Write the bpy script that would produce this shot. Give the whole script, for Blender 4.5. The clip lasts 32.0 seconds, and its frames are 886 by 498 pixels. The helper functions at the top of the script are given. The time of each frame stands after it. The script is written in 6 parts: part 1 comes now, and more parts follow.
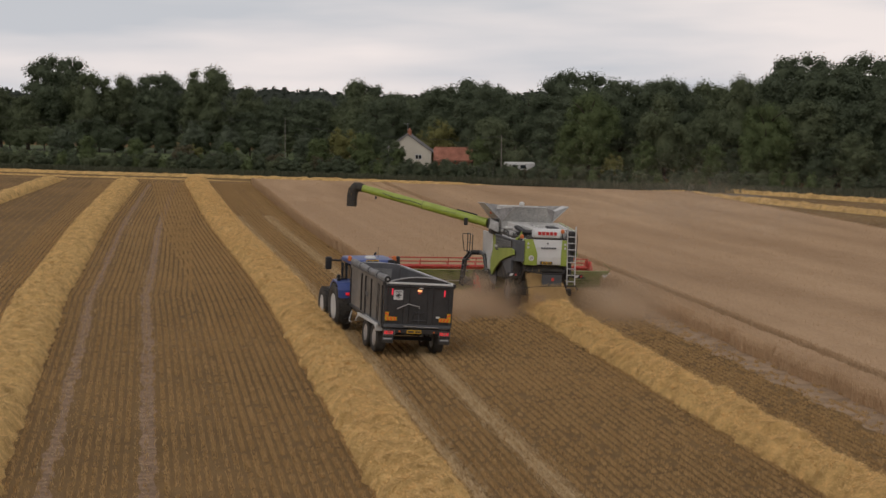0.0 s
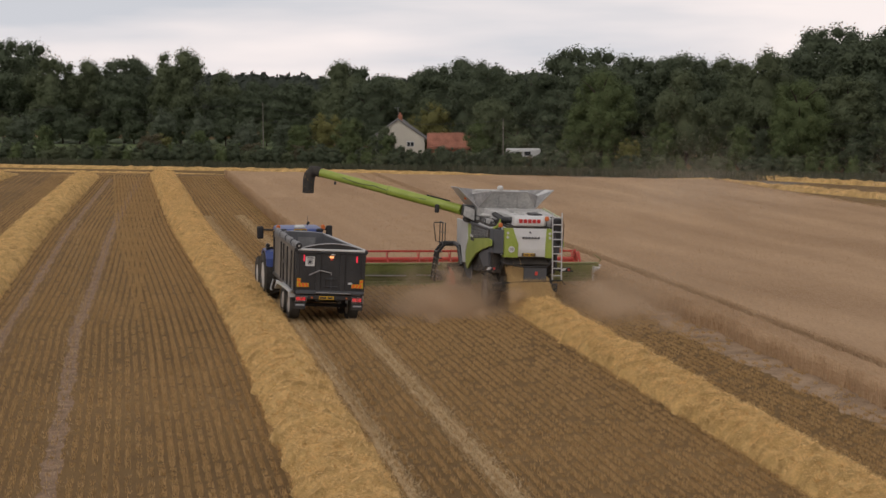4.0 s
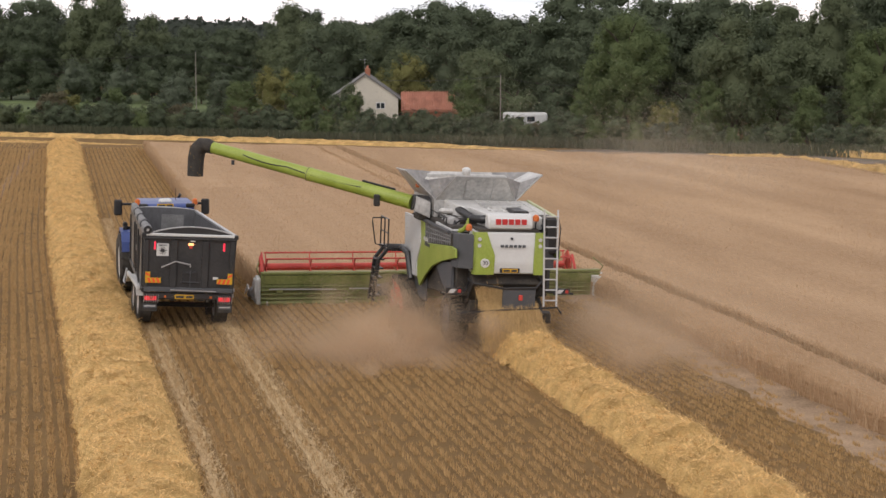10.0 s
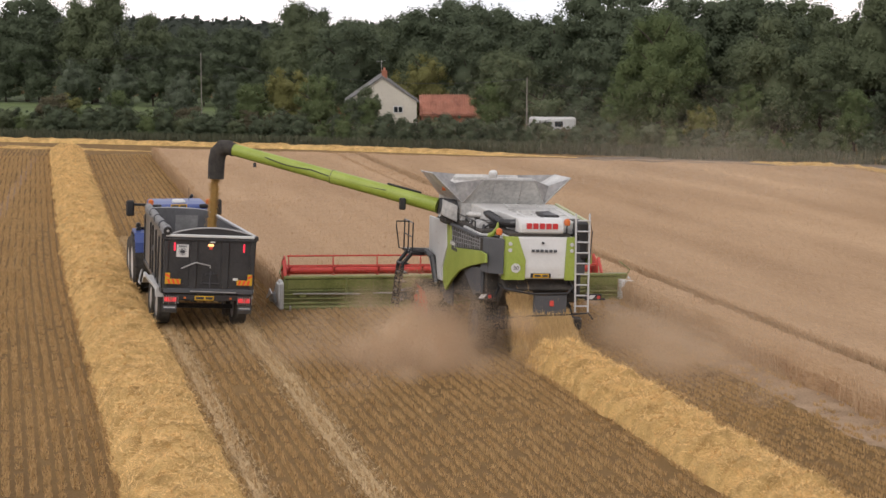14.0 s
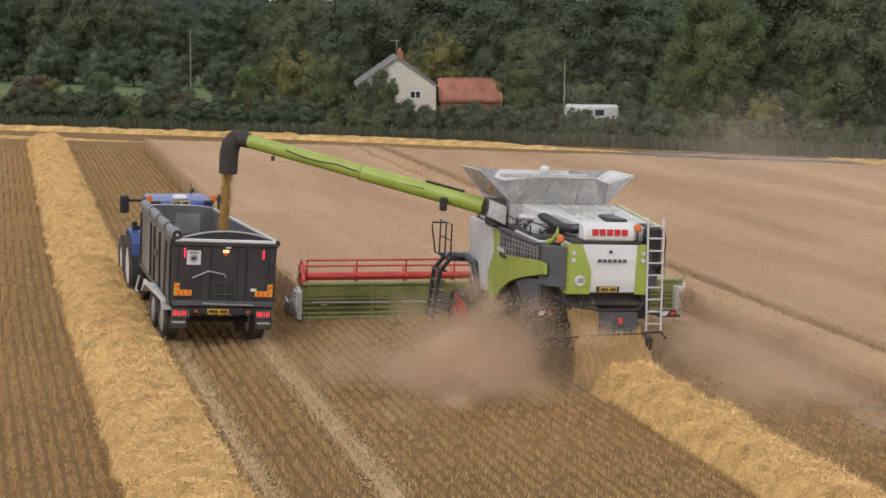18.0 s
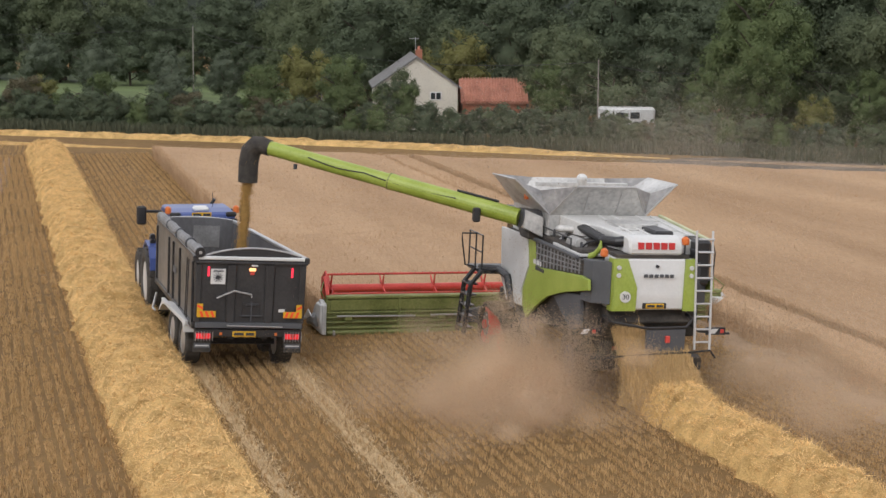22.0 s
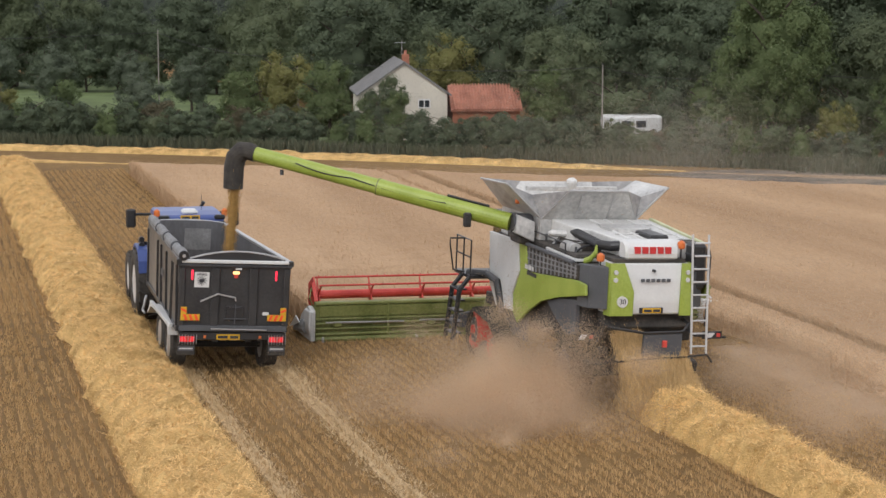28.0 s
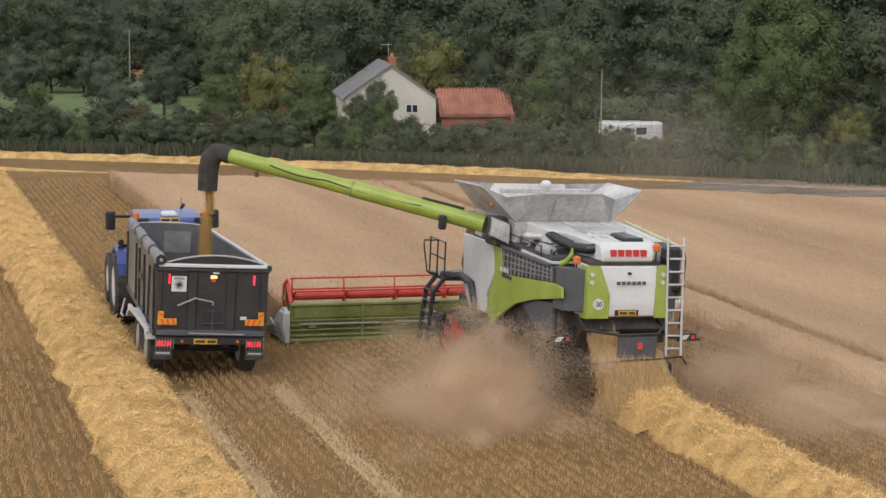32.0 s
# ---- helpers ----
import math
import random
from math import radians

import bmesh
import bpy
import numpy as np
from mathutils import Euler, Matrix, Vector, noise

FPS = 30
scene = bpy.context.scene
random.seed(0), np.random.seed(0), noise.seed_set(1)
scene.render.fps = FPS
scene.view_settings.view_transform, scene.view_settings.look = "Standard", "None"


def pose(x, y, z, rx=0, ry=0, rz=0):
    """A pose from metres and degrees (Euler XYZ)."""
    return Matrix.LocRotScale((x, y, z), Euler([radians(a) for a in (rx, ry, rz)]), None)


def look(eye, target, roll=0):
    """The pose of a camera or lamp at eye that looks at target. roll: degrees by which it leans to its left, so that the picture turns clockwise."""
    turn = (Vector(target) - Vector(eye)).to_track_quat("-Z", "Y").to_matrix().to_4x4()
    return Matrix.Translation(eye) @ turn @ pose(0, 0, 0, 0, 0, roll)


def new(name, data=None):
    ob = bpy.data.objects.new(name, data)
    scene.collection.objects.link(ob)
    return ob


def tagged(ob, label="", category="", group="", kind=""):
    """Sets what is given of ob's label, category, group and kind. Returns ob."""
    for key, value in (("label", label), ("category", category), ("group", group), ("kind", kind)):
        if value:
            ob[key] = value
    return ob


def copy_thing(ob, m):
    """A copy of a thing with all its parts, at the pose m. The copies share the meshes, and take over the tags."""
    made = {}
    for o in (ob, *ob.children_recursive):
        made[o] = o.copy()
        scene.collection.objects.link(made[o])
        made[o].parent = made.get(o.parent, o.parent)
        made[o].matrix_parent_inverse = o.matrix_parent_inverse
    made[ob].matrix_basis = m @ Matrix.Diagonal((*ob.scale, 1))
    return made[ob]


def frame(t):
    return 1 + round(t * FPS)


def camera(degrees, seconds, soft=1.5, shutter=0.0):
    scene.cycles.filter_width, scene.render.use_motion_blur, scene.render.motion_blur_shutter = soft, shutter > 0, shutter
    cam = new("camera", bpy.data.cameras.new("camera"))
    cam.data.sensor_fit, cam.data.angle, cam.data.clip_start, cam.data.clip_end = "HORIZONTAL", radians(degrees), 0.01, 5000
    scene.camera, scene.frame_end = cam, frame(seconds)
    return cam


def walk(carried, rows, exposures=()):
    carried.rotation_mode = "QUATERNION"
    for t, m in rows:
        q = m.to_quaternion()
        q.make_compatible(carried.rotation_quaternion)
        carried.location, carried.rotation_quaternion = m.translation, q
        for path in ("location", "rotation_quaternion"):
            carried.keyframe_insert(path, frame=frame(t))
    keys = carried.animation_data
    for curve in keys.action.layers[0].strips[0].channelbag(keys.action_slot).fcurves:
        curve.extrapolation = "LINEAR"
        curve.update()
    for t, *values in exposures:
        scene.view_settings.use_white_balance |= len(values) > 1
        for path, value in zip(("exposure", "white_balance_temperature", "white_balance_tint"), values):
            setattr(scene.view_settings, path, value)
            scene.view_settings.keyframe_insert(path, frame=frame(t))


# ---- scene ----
import itertools

# Camera path: seconds, x, y, z, heading to the right of +y, tilt down, roll (degrees)
CAM = [
    (0, -8.76, -12.00, 9.61, 10.75, 5.08, -0.5),
    (1, -8.33, -10.83, 9.48, 10.56, 5.03, -0.1),
    (2, -7.96, -8.02, 9.40, 10.61, 5.11, 0.0),
    (3, -7.14, -2.30, 9.19, 10.77, 5.25, 0.2),
    (6, -4.75, 26.2, 8.60, 12.6, 6.33, -0.1),
    (7, -3.75, 33.68, 8.58, 13.01, 6.83, -0.11),
    (8, -2.86, 37.36, 8.49, 13.00, 7.05, 0.07),
    (9, -2.42, 39.32, 8.48, 12.99, 7.05, 0.03),
    (10, -2.15, 41.21, 8.50, 13.01, 7.07, -0.03),
    (11, -2.12, 43.06, 8.52, 13.08, 7.08, -0.15),
    (12, -2.28, 44.86, 8.50, 13.17, 7.08, -0.18),
    (13, -2.57, 46.49, 8.50, 13.27, 7.10, -0.14),
    (14, -3.00, 48.25, 8.53, 13.43, 7.10, -0.10),
    (17, -3.68, 58.76, 8.56, 14.39, 7.59, -0.45),
    (18, -3.51, 62.30, 8.52, 14.60, 7.87, -0.44),
    (19, -3.34, 65.18, 8.50, 14.68, 8.06, -0.34),
    (20, -3.56, 66.73, 8.56, 14.84, 8.10, -0.35),
    (21, -3.80, 68.15, 8.63, 15.00, 8.12, -0.37),
    (22, -4.03, 69.57, 8.68, 15.12, 8.11, -0.38),
    (23, -4.26, 70.80, 8.72, 15.39, 8.11, -0.25),
    (24, -4.49, 71.98, 8.77, 15.67, 8.14, -0.23),
    (25, -4.68, 73.18, 8.78, 15.98, 8.15, -0.11),
    (28, -5.13, 77.00, 8.79, 17.09, 8.16, -0.15),
    (29, -5.27, 78.18, 8.82, 17.50, 8.17, -0.10),
    (30, -5.37, 79.41, 8.86, 17.85, 8.20, -0.12),
    (31, -5.54, 80.58, 8.90, 18.23, 8.22, -0.25),
    (32, -5.67, 81.75, 8.93, 18.56, 8.25, -0.40),
]
cam = camera(26.73, 32.0, soft=1.5)


def view(x, y, z, turn, tilt, roll):
    return pose(x, y, z, 90 - tilt, 0, -turn) @ pose(0, 0, 0, 0, 0, -roll)


walk(cam, [(r[0], view(*r[1:])) for r in CAM], exposures=[(0, -0.58, 6480, 11), (1.5, -0.58, 6480, 11), (3, -0.54, 6480, 12), (5, -0.26, 6450, 12), (7.5, 0.14, 6380, 12), (14, 0.22, 6330, 12), (19, 0.33, 6100, 10), (32, 0.4, 6060, 9)])

# Where the rear of the trailer and the rear of the harvester are along the field, second by second
TRAILER_Y = [(0, 51.64), (1, 56.72), (2, 61.53), (3, 65.97), (6, 81.20), (7, 84.94), (8, 87.24), (9, 89.61),
             (10, 91.73), (11, 93.46), (12, 94.99), (13, 96.55), (14, 98.36), (17, 104.81), (18, 105.86), (19, 106.61),
             (20, 107.66), (21, 108.75), (22, 109.99), (23, 111.41), (24, 112.84), (25, 114.14), (28, 117.40),
             (29, 118.51), (30, 119.69), (31, 120.81), (32, 121.84)]
COMBINE_Y = [(0, 64.03), (1, 65.95), (2, 67.85), (3, 69.83), (6, 80.30), (7, 82.62), (8, 83.99), (9, 85.36),
             (10, 86.73), (11, 88.10), (12, 89.48), (13, 90.94), (14, 92.64), (17, 98.99), (18, 100.31), (19, 101.45),
             (20, 102.68), (21, 103.92), (22, 105.14), (23, 106.30), (24, 107.45), (25, 108.58), (28, 111.88),
             (29, 113.06), (30, 114.29), (31, 115.47), (32, 116.61)]
TRAILER_X, COMBINE_X = 2.54, 10.1


def along(table, t):
    return float(np.interp(t, [a for a, _ in table], [b for _, b in table]))


def when(table, y):
    return float(np.interp(y, [b for _, b in table], [a for a, _ in table]))


# ---- world and sun ----
world = bpy.data.worlds.new("evening_sky")
scene.world = world
world.use_nodes = True
wn, wl = world.node_tree.nodes, world.node_tree.links
wn.clear()
w_out = wn.new("ShaderNodeOutputWorld")
w_bg = wn.new("ShaderNodeBackground")
w_sky = wn.new("ShaderNodeTexSky")
w_sky.sky_type = "NISHITA"
w_sky.sun_disc = False
w_sky.sun_elevation, w_sky.sun_rotation = radians(32), radians(250)
w_sky.dust_density = 3.0
w_coord = wn.new("ShaderNodeTexCoord")
w_map = wn.new("ShaderNodeMapping")
w_map.inputs["Scale"].default_value = (1.0, 1.0, 7.0)
w_noise = wn.new("ShaderNodeTexNoise")
w_noise.inputs["Scale"].default_value = 2.6
w_noise.inputs["Detail"].default_value = 5.0
w_ramp = wn.new("ShaderNodeValToRGB")
w_ramp.color_ramp.elements[0].position, w_ramp.color_ramp.elements[0].color = 0.38, (6.5, 6.7, 7.1, 1)
w_ramp.color_ramp.elements[1].position, w_ramp.color_ramp.elements[1].color = 0.58, (10.2, 9.3, 8.95, 1)
w_mix = wn.new("ShaderNodeMixRGB")
w_mix.inputs[0].default_value = 0.88
w_bg.inputs["Strength"].default_value = 0.095
wl.new(w_coord.outputs["Generated"], w_map.inputs[0])
wl.new(w_map.outputs[0], w_noise.inputs["Vector"])
wl.new(w_noise.outputs["Fac"], w_ramp.inputs[0])
wl.new(w_sky.outputs[0], w_mix.inputs[1])
wl.new(w_ramp.outputs[0], w_mix.inputs[2])
w_sep = wn.new("ShaderNodeSeparateXYZ")
w_low = wn.new("ShaderNodeMapRange")
w_low.inputs["From Min"].default_value, w_low.inputs["From Max"].default_value = 0.02, 0.3
w_low.inputs["To Min"].default_value, w_low.inputs["To Max"].default_value = 1.5, 1.0
w_glow = wn.new("ShaderNodeVectorMath")
w_glow.operation = "SCALE"
wl.new(w_coord.outputs["Generated"], w_sep.inputs[0])
wl.new(w_sep.outputs["Z"], w_low.inputs["Value"])
wl.new(w_mix.outputs[0], w_glow.inputs[0])
wl.new(w_low.outputs[0], w_glow.inputs["Scale"])
wl.new(w_glow.outputs[0], w_bg.inputs["Color"])
wl.new(w_bg.outputs[0], w_out.inputs[0])
sun_data = bpy.data.lights.new("sun", "SUN")
sun_data.energy, sun_data.angle, sun_data.color = 0.9, radians(25), (1.0, 0.95, 0.88)
sun = new("sun", sun_data)
sun.matrix_basis = look((-40, -60, 60), (0, 0, 0))


# ---- materials ----
def material(name, color, rough=0.7, metal=0.0, vary=0.25, scale=3.0, fine=40.0, bump=0.2, spec=0.5, dist=0.02, tint=None,
             emit=0.0, stretch=(1, 1, 1), island=0.0, alpha=1.0):
    m = bpy.data.materials.new(name)
    m.use_nodes = True
    n, l = m.node_tree.nodes, m.node_tree.links
    b = n["Principled BSDF"]
    b.inputs["Roughness"].default_value, b.inputs["Metallic"].default_value = rough, metal
    b.inputs["Specular IOR Level"].default_value = spec
    b.inputs["Alpha"].default_value = alpha
    co, mp = n.new("ShaderNodeTexCoord"), n.new("ShaderNodeMapping")
    mp.inputs["Scale"].default_value = stretch
    l.new(co.outputs["Object"], mp.inputs[0])
    big, small = n.new("ShaderNodeTexNoise"), n.new("ShaderNodeTexNoise")
    big.inputs["Scale"].default_value, small.inputs["Scale"].default_value = scale, fine
    big.inputs["Detail"].default_value = 4
    small.inputs["Detail"].default_value = 3
    for q in (big, small):
        l.new(mp.outputs[0], q.inputs["Vector"])
    ad = n.new("ShaderNodeMath")
    ad.operation = "MULTIPLY_ADD"
    ad.inputs[1].default_value = 0.6
    l.new(big.outputs["Fac"], ad.inputs[0])
    sc = n.new("ShaderNodeMath")
    sc.operation = "MULTIPLY"
    sc.inputs[1].default_value = 0.4
    l.new(small.outputs["Fac"], sc.inputs[0])
    l.new(sc.outputs[0], ad.inputs[2])
    fac = ad.outputs[0]
    if island:
        geo = n.new("ShaderNodeNewGeometry")
        mi = n.new("ShaderNodeMix")
        mi.inputs[0].default_value = island
        l.new(fac, mi.inputs[2])
        l.new(geo.outputs["Random Per Island"], mi.inputs[3])
        fac = mi.outputs[0]
    ramp = n.new("ShaderNodeValToRGB")
    lo = [c * (1 - vary) for c in color]
    hi = [min(1, c * (1 + vary)) for c in (tint or color)]
    ramp.color_ramp.elements[0].position, ramp.color_ramp.elements[0].color = 0.3 if not island else 0.12, (*lo, 1)
    ramp.color_ramp.elements[1].position, ramp.color_ramp.elements[1].color = 0.7 if not island else 0.88, (*hi, 1)
    l.new(fac, ramp.inputs[0])
    l.new(ramp.outputs[0], b.inputs["Base Color"])
    if bump:
        bp = n.new("ShaderNodeBump")
        bp.inputs["Strength"].default_value, bp.inputs["Distance"].default_value = bump, dist
        l.new(small.outputs["Fac"], bp.inputs["Height"])
        l.new(bp.outputs[0], b.inputs["Normal"])
    if emit:
        l.new(ramp.outputs[0], b.inputs["Emission Color"])
        b.inputs["Emission Strength"].default_value = emit
    return m


GREEN = material("green_paint", (0.25, 0.33, 0.032), 0.4, vary=0.16, scale=1.5, fine=25, bump=0.03, tint=(0.3, 0.36, 0.07))
DKGREEN = material("header_green", (0.128, 0.157, 0.032), 0.5, vary=0.3, scale=1.2, fine=18, bump=0.05, tint=(0.215, 0.225, 0.077))
WHITE = material("white_paint", (0.6, 0.6, 0.585), 0.4, vary=0.08, scale=1.0, fine=20, bump=0.02)
SILVER = material("light_grey_paint", (0.52, 0.52, 0.51), 0.45, vary=0.12, scale=1.5, fine=20, bump=0.03)
GREY = material("dark_grey_plastic", (0.075, 0.078, 0.085), 0.55, vary=0.2, scale=2, fine=40, bump=0.06)
GALV = material("galvanised_sheet", (0.4, 0.4, 0.395), 0.5, metal=0.3, vary=0.3, scale=1.1, fine=11, bump=0.04, tint=(0.54, 0.53, 0.505))
CANVAS = material("grey_canvas", (0.2, 0.2, 0.205), 0.7, vary=0.35, scale=1.5, fine=9, bump=0.3, tint=(0.32, 0.31, 0.3))
STEEL = material("bare_steel", (0.5, 0.5, 0.5), 0.4, metal=0.7, vary=0.15, scale=4, fine=50, bump=0.04)
BLACK = material("black_paint", (0.017, 0.017, 0.02), 0.38, vary=0.3, scale=2, fine=30, bump=0.03, tint=(0.028, 0.027, 0.027))
BODY = material("trailer_charcoal_paint", (0.018, 0.019, 0.022), 0.36, vary=0.3, scale=1.6, fine=22, bump=0.03, tint=(0.038, 0.037, 0.037))
# charcoal with dust; light from the left and reflections painted into the paler grey
SIDE = material("dusty_lit_trailer_side", (0.06, 0.056, 0.051), 0.5, vary=0.4, scale=0.9, fine=9, bump=0.04, tint=(0.17, 0.15, 0.125), stretch=(1, 0.6, 0.5))
RUBBER = material("rubber", (0.022, 0.021, 0.02), 0.85, vary=0.4, scale=5, fine=60, bump=0.3, tint=(0.05, 0.043, 0.035))
RED = material("red_paint", (0.48, 0.032, 0.025), 0.42, vary=0.2, scale=2, fine=30, bump=0.04, tint=(0.55, 0.07, 0.05))
BLUE = material("blue_paint", (0.045, 0.075, 0.24), 0.35, vary=0.2, scale=2, fine=25, bump=0.03)
# near-black for dark parts; shade in gaps and recesses is put into it
DARK = material("dark_parts_and_shade", (0.02, 0.019, 0.018), 0.8, vary=0.4, scale=3, fine=25, bump=0.1, tint=(0.06, 0.05, 0.04))
INNER = material("scuffed_inner_steel", (0.115, 0.115, 0.122), 0.55, metal=0.3, vary=0.35, scale=1.3, fine=12, bump=0.06, stretch=(1, 1, 0.4))
TARP = material("rolled_tarpaulin", (0.2, 0.2, 0.2), 0.75, vary=0.3, scale=3, fine=18, bump=0.4)
YELLOW = material("yellow_plate", (0.6, 0.35, 0.015), 0.45, vary=0.06, bump=0.0)
ORANGE = material("orange_reflector", (0.78, 0.085, 0.02), 0.4, vary=0.08, bump=0.0)
AMBER = material("amber_lens", (0.6, 0.15, 0.03), 0.3, vary=0.1, bump=0.0)
REDLAMP = material("red_lens", (0.7, 0.02, 0.03), 0.3, vary=0.1, bump=0.0, emit=0.5)
REDSTRIP = material("red_marker_strip", (0.8, 0.03, 0.06), 0.3, vary=0.05, bump=0.0, emit=0.9)
LAMPGLOW = material("glowing_beacon", (1.0, 0.42, 0.16), 0.3, vary=0.05, bump=0.0, emit=1.6)
INK = material("dark_lettering", (0.03, 0.03, 0.035), 0.5, vary=0.1, bump=0.0)
REDINK = material("red_lettering", (0.5, 0.03, 0.03), 0.5, vary=0.1, bump=0.0)
GLASS = material("tinted_glass", (0.03, 0.035, 0.04), 0.08, vary=0.1, bump=0.0, spec=0.8)
STRAW = material("loose_straw", (0.63, 0.4, 0.145), 0.75, vary=0.3, scale=2.2, fine=30, bump=0.5, tint=(0.77, 0.52, 0.225), island=0.85, spec=0.3)
STRAWBED = material("straw_mat", (0.43, 0.265, 0.085), 0.85, vary=0.36, scale=2.0, fine=34, bump=1.0, dist=0.05, tint=(0.66, 0.445, 0.18), spec=0.2)
GRAIN = material("wheat_grain", (0.46, 0.28, 0.09), 0.7, vary=0.3, scale=10, fine=90, bump=0.6, spec=0.25)
STUBBLE = material("cut_stubble", (0.375, 0.25, 0.112), 0.85, vary=0.2, scale=0.6, fine=12, bump=0.0, tint=(0.52, 0.34, 0.158), island=0.6, spec=0.2)
PALESTUB = material("flattened_stubble", (0.46, 0.33, 0.175), 0.8, vary=0.22, scale=1.6, fine=22, bump=0.0, tint=(0.55, 0.41, 0.235), island=0.7, spec=0.2)
WHEAT = material("ripe_wheat", (0.43, 0.285, 0.16), 0.85, vary=0.14, scale=0.25, fine=9, bump=0.0, tint=(0.49, 0.35, 0.22), island=0.5, spec=0.2)
CROPBED = material("wheat_canopy", (0.345, 0.216, 0.117), 0.9, vary=0.16, scale=0.22, fine=14, bump=0.9, dist=0.06, tint=(0.455, 0.31, 0.185), spec=0.15, stretch=(1.6, 0.22, 1))
BARK = material("bark", (0.06, 0.047, 0.036), 0.9, vary=0.4, scale=6, fine=30, bump=0.5)


def leafmat(name, color, tint):
    m = material(name, color, 0.7, vary=0.22, scale=0.5, fine=4, bump=0.0, tint=tint, island=0.24, spec=0.12)
    # thin leaves let some light through
    n, l = m.node_tree.nodes, m.node_tree.links
    b = n["Principled BSDF"]
    out = b.outputs[0].links[0].to_socket
    t, x = n.new("ShaderNodeBsdfTranslucent"), n.new("ShaderNodeMixShader")
    x.inputs[0].default_value = 0.32
    l.new(b.inputs["Base Color"].links[0].from_socket, t.inputs["Color"])
    l.new(b.outputs[0], x.inputs[1])
    l.new(t.outputs[0], x.inputs[2])
    l.new(x.outputs[0], out)
    return m


LEAF = [leafmat("oak_leaves", (0.098, 0.12, 0.066), (0.148, 0.172, 0.097)),
        leafmat("dark_leaves", (0.08, 0.102, 0.064), (0.119, 0.144, 0.087)),
        leafmat("fresh_leaves", (0.099, 0.133, 0.057), (0.149, 0.185, 0.082)),
        leafmat("yellowing_leaves", (0.149, 0.155, 0.054), (0.229, 0.220, 0.084)),
        leafmat("grey_willow_leaves", (0.097, 0.117, 0.079), (0.136, 0.160, 0.109)),
        leafmat("russet_leaves", (0.112, 0.100, 0.063), (0.154, 0.138, 0.084))]
DECKM = material("dusty_white_deck", (0.54, 0.535, 0.515), 0.55, vary=0.16, scale=2.0, fine=16, bump=0.04)
ALU = material("bare_aluminium", (0.56, 0.56, 0.56), 0.4, metal=0.25, vary=0.1, scale=4, fine=50, bump=0.03)
PALEGREEN = material("dusty_pale_green_paint", (0.48, 0.5, 0.3), 0.5, vary=0.2, scale=1.5, fine=20, bump=0.03)
GRASSM = leafmat("rough_grass", (0.084, 0.092, 0.060), (0.136, 0.144, 0.092))
MEADOW = material("meadow", (0.082, 0.115, 0.034), 0.9, vary=0.3, scale=0.3, fine=6, bump=0.4, tint=(0.115, 0.155, 0.05))
RENDERW = material("cream_house_render", (0.56, 0.52, 0.44), 0.85, vary=0.12, scale=0.9, fine=14, bump=0.15)
SLATE = material("grey_slate", (0.16, 0.155, 0.15), 0.7, vary=0.3, scale=2, fine=20, bump=0.3)
PANTILE = material("red_pantile", (0.33, 0.125, 0.08), 0.8, vary=0.35, scale=1.2, fine=10, bump=0.3, tint=(0.43, 0.19, 0.125))
BRICK = material("red_brick", (0.3, 0.12, 0.07), 0.85, vary=0.25, scale=4, fine=22, bump=0.3)
TIMBER = material("weathered_timber", (0.24, 0.22, 0.19), 0.85, vary=0.3, scale=4, fine=30, bump=0.3, stretch=(4, 4, 0.5))


# ---- mesh helpers ----
def part(name, bm, mat, parent=None, label=""):
    """One mesh object from a bmesh, under a thing or a part."""
    me = bpy.data.meshes.new(name)
    bm.to_mesh(me)
    bm.free()
    me.materials.append(mat)
    ob = new(name, me)
    if parent is not None:
        ob.parent = parent
    if label:
        ob["label"] = label
    return ob


def thing(name, m, label, category, group="", kind=""):
    ob = new(name)
    ob.matrix_basis = m
    return tagged(ob, label, category, group, kind)


def soft(bm, edges, w, seg=1):
    if w > 0:
        bmesh.ops.bevel(bm, geom=edges, offset=w, segments=seg, affect="EDGES", profile=0.6)


def box(x0, x1, y0, y1, z0, z1, bevel=0.015, bm=None):
    own = bmesh.new()
    bmesh.ops.create_cube(own, size=1.0)
    for v in own.verts:
        v.co = ((x0 + x1) / 2 + v.co.x * (x1 - x0), (y0 + y1) / 2 + v.co.y * (y1 - y0), (z0 + z1) / 2 + v.co.z * (z1 - z0))
    soft(own, own.edges[:], min(bevel, 0.45 * min(abs(x1 - x0), abs(y1 - y0), abs(z1 - z0))))
    return merge(bm, own)


def merge(bm, own):
    if bm is None:
        return own
    me = bpy.data.meshes.new("tmp")
    own.to_mesh(me)
    own.free()
    bm.from_mesh(me)
    bpy.data.meshes.remove(me)
    return bm


def prism(poly, axis, a, b, bevel=0.0, bm=None):
    """A flat outline pushed along an axis from a to b. axis x: outline in (y, z); y: in (x, z); z: in (x, y)."""
    own = bmesh.new()

    def at(p, d):
        return {"x": (d, p[0], p[1]), "y": (p[0], d, p[1]), "z": (p[0], p[1], d)}[axis]

    lo, hi = [own.verts.new(at(p, a)) for p in poly], [own.verts.new(at(p, b)) for p in poly]
    own.faces.new(lo)
    own.faces.new(hi)
    for i in range(len(poly)):
        j = (i + 1) % len(poly)
        own.faces.new((lo[i], lo[j], hi[j], hi[i]))
    bmesh.ops.recalc_face_normals(own, faces=own.faces[:])
    soft(own, own.edges[:], bevel)
    return merge(bm, own)


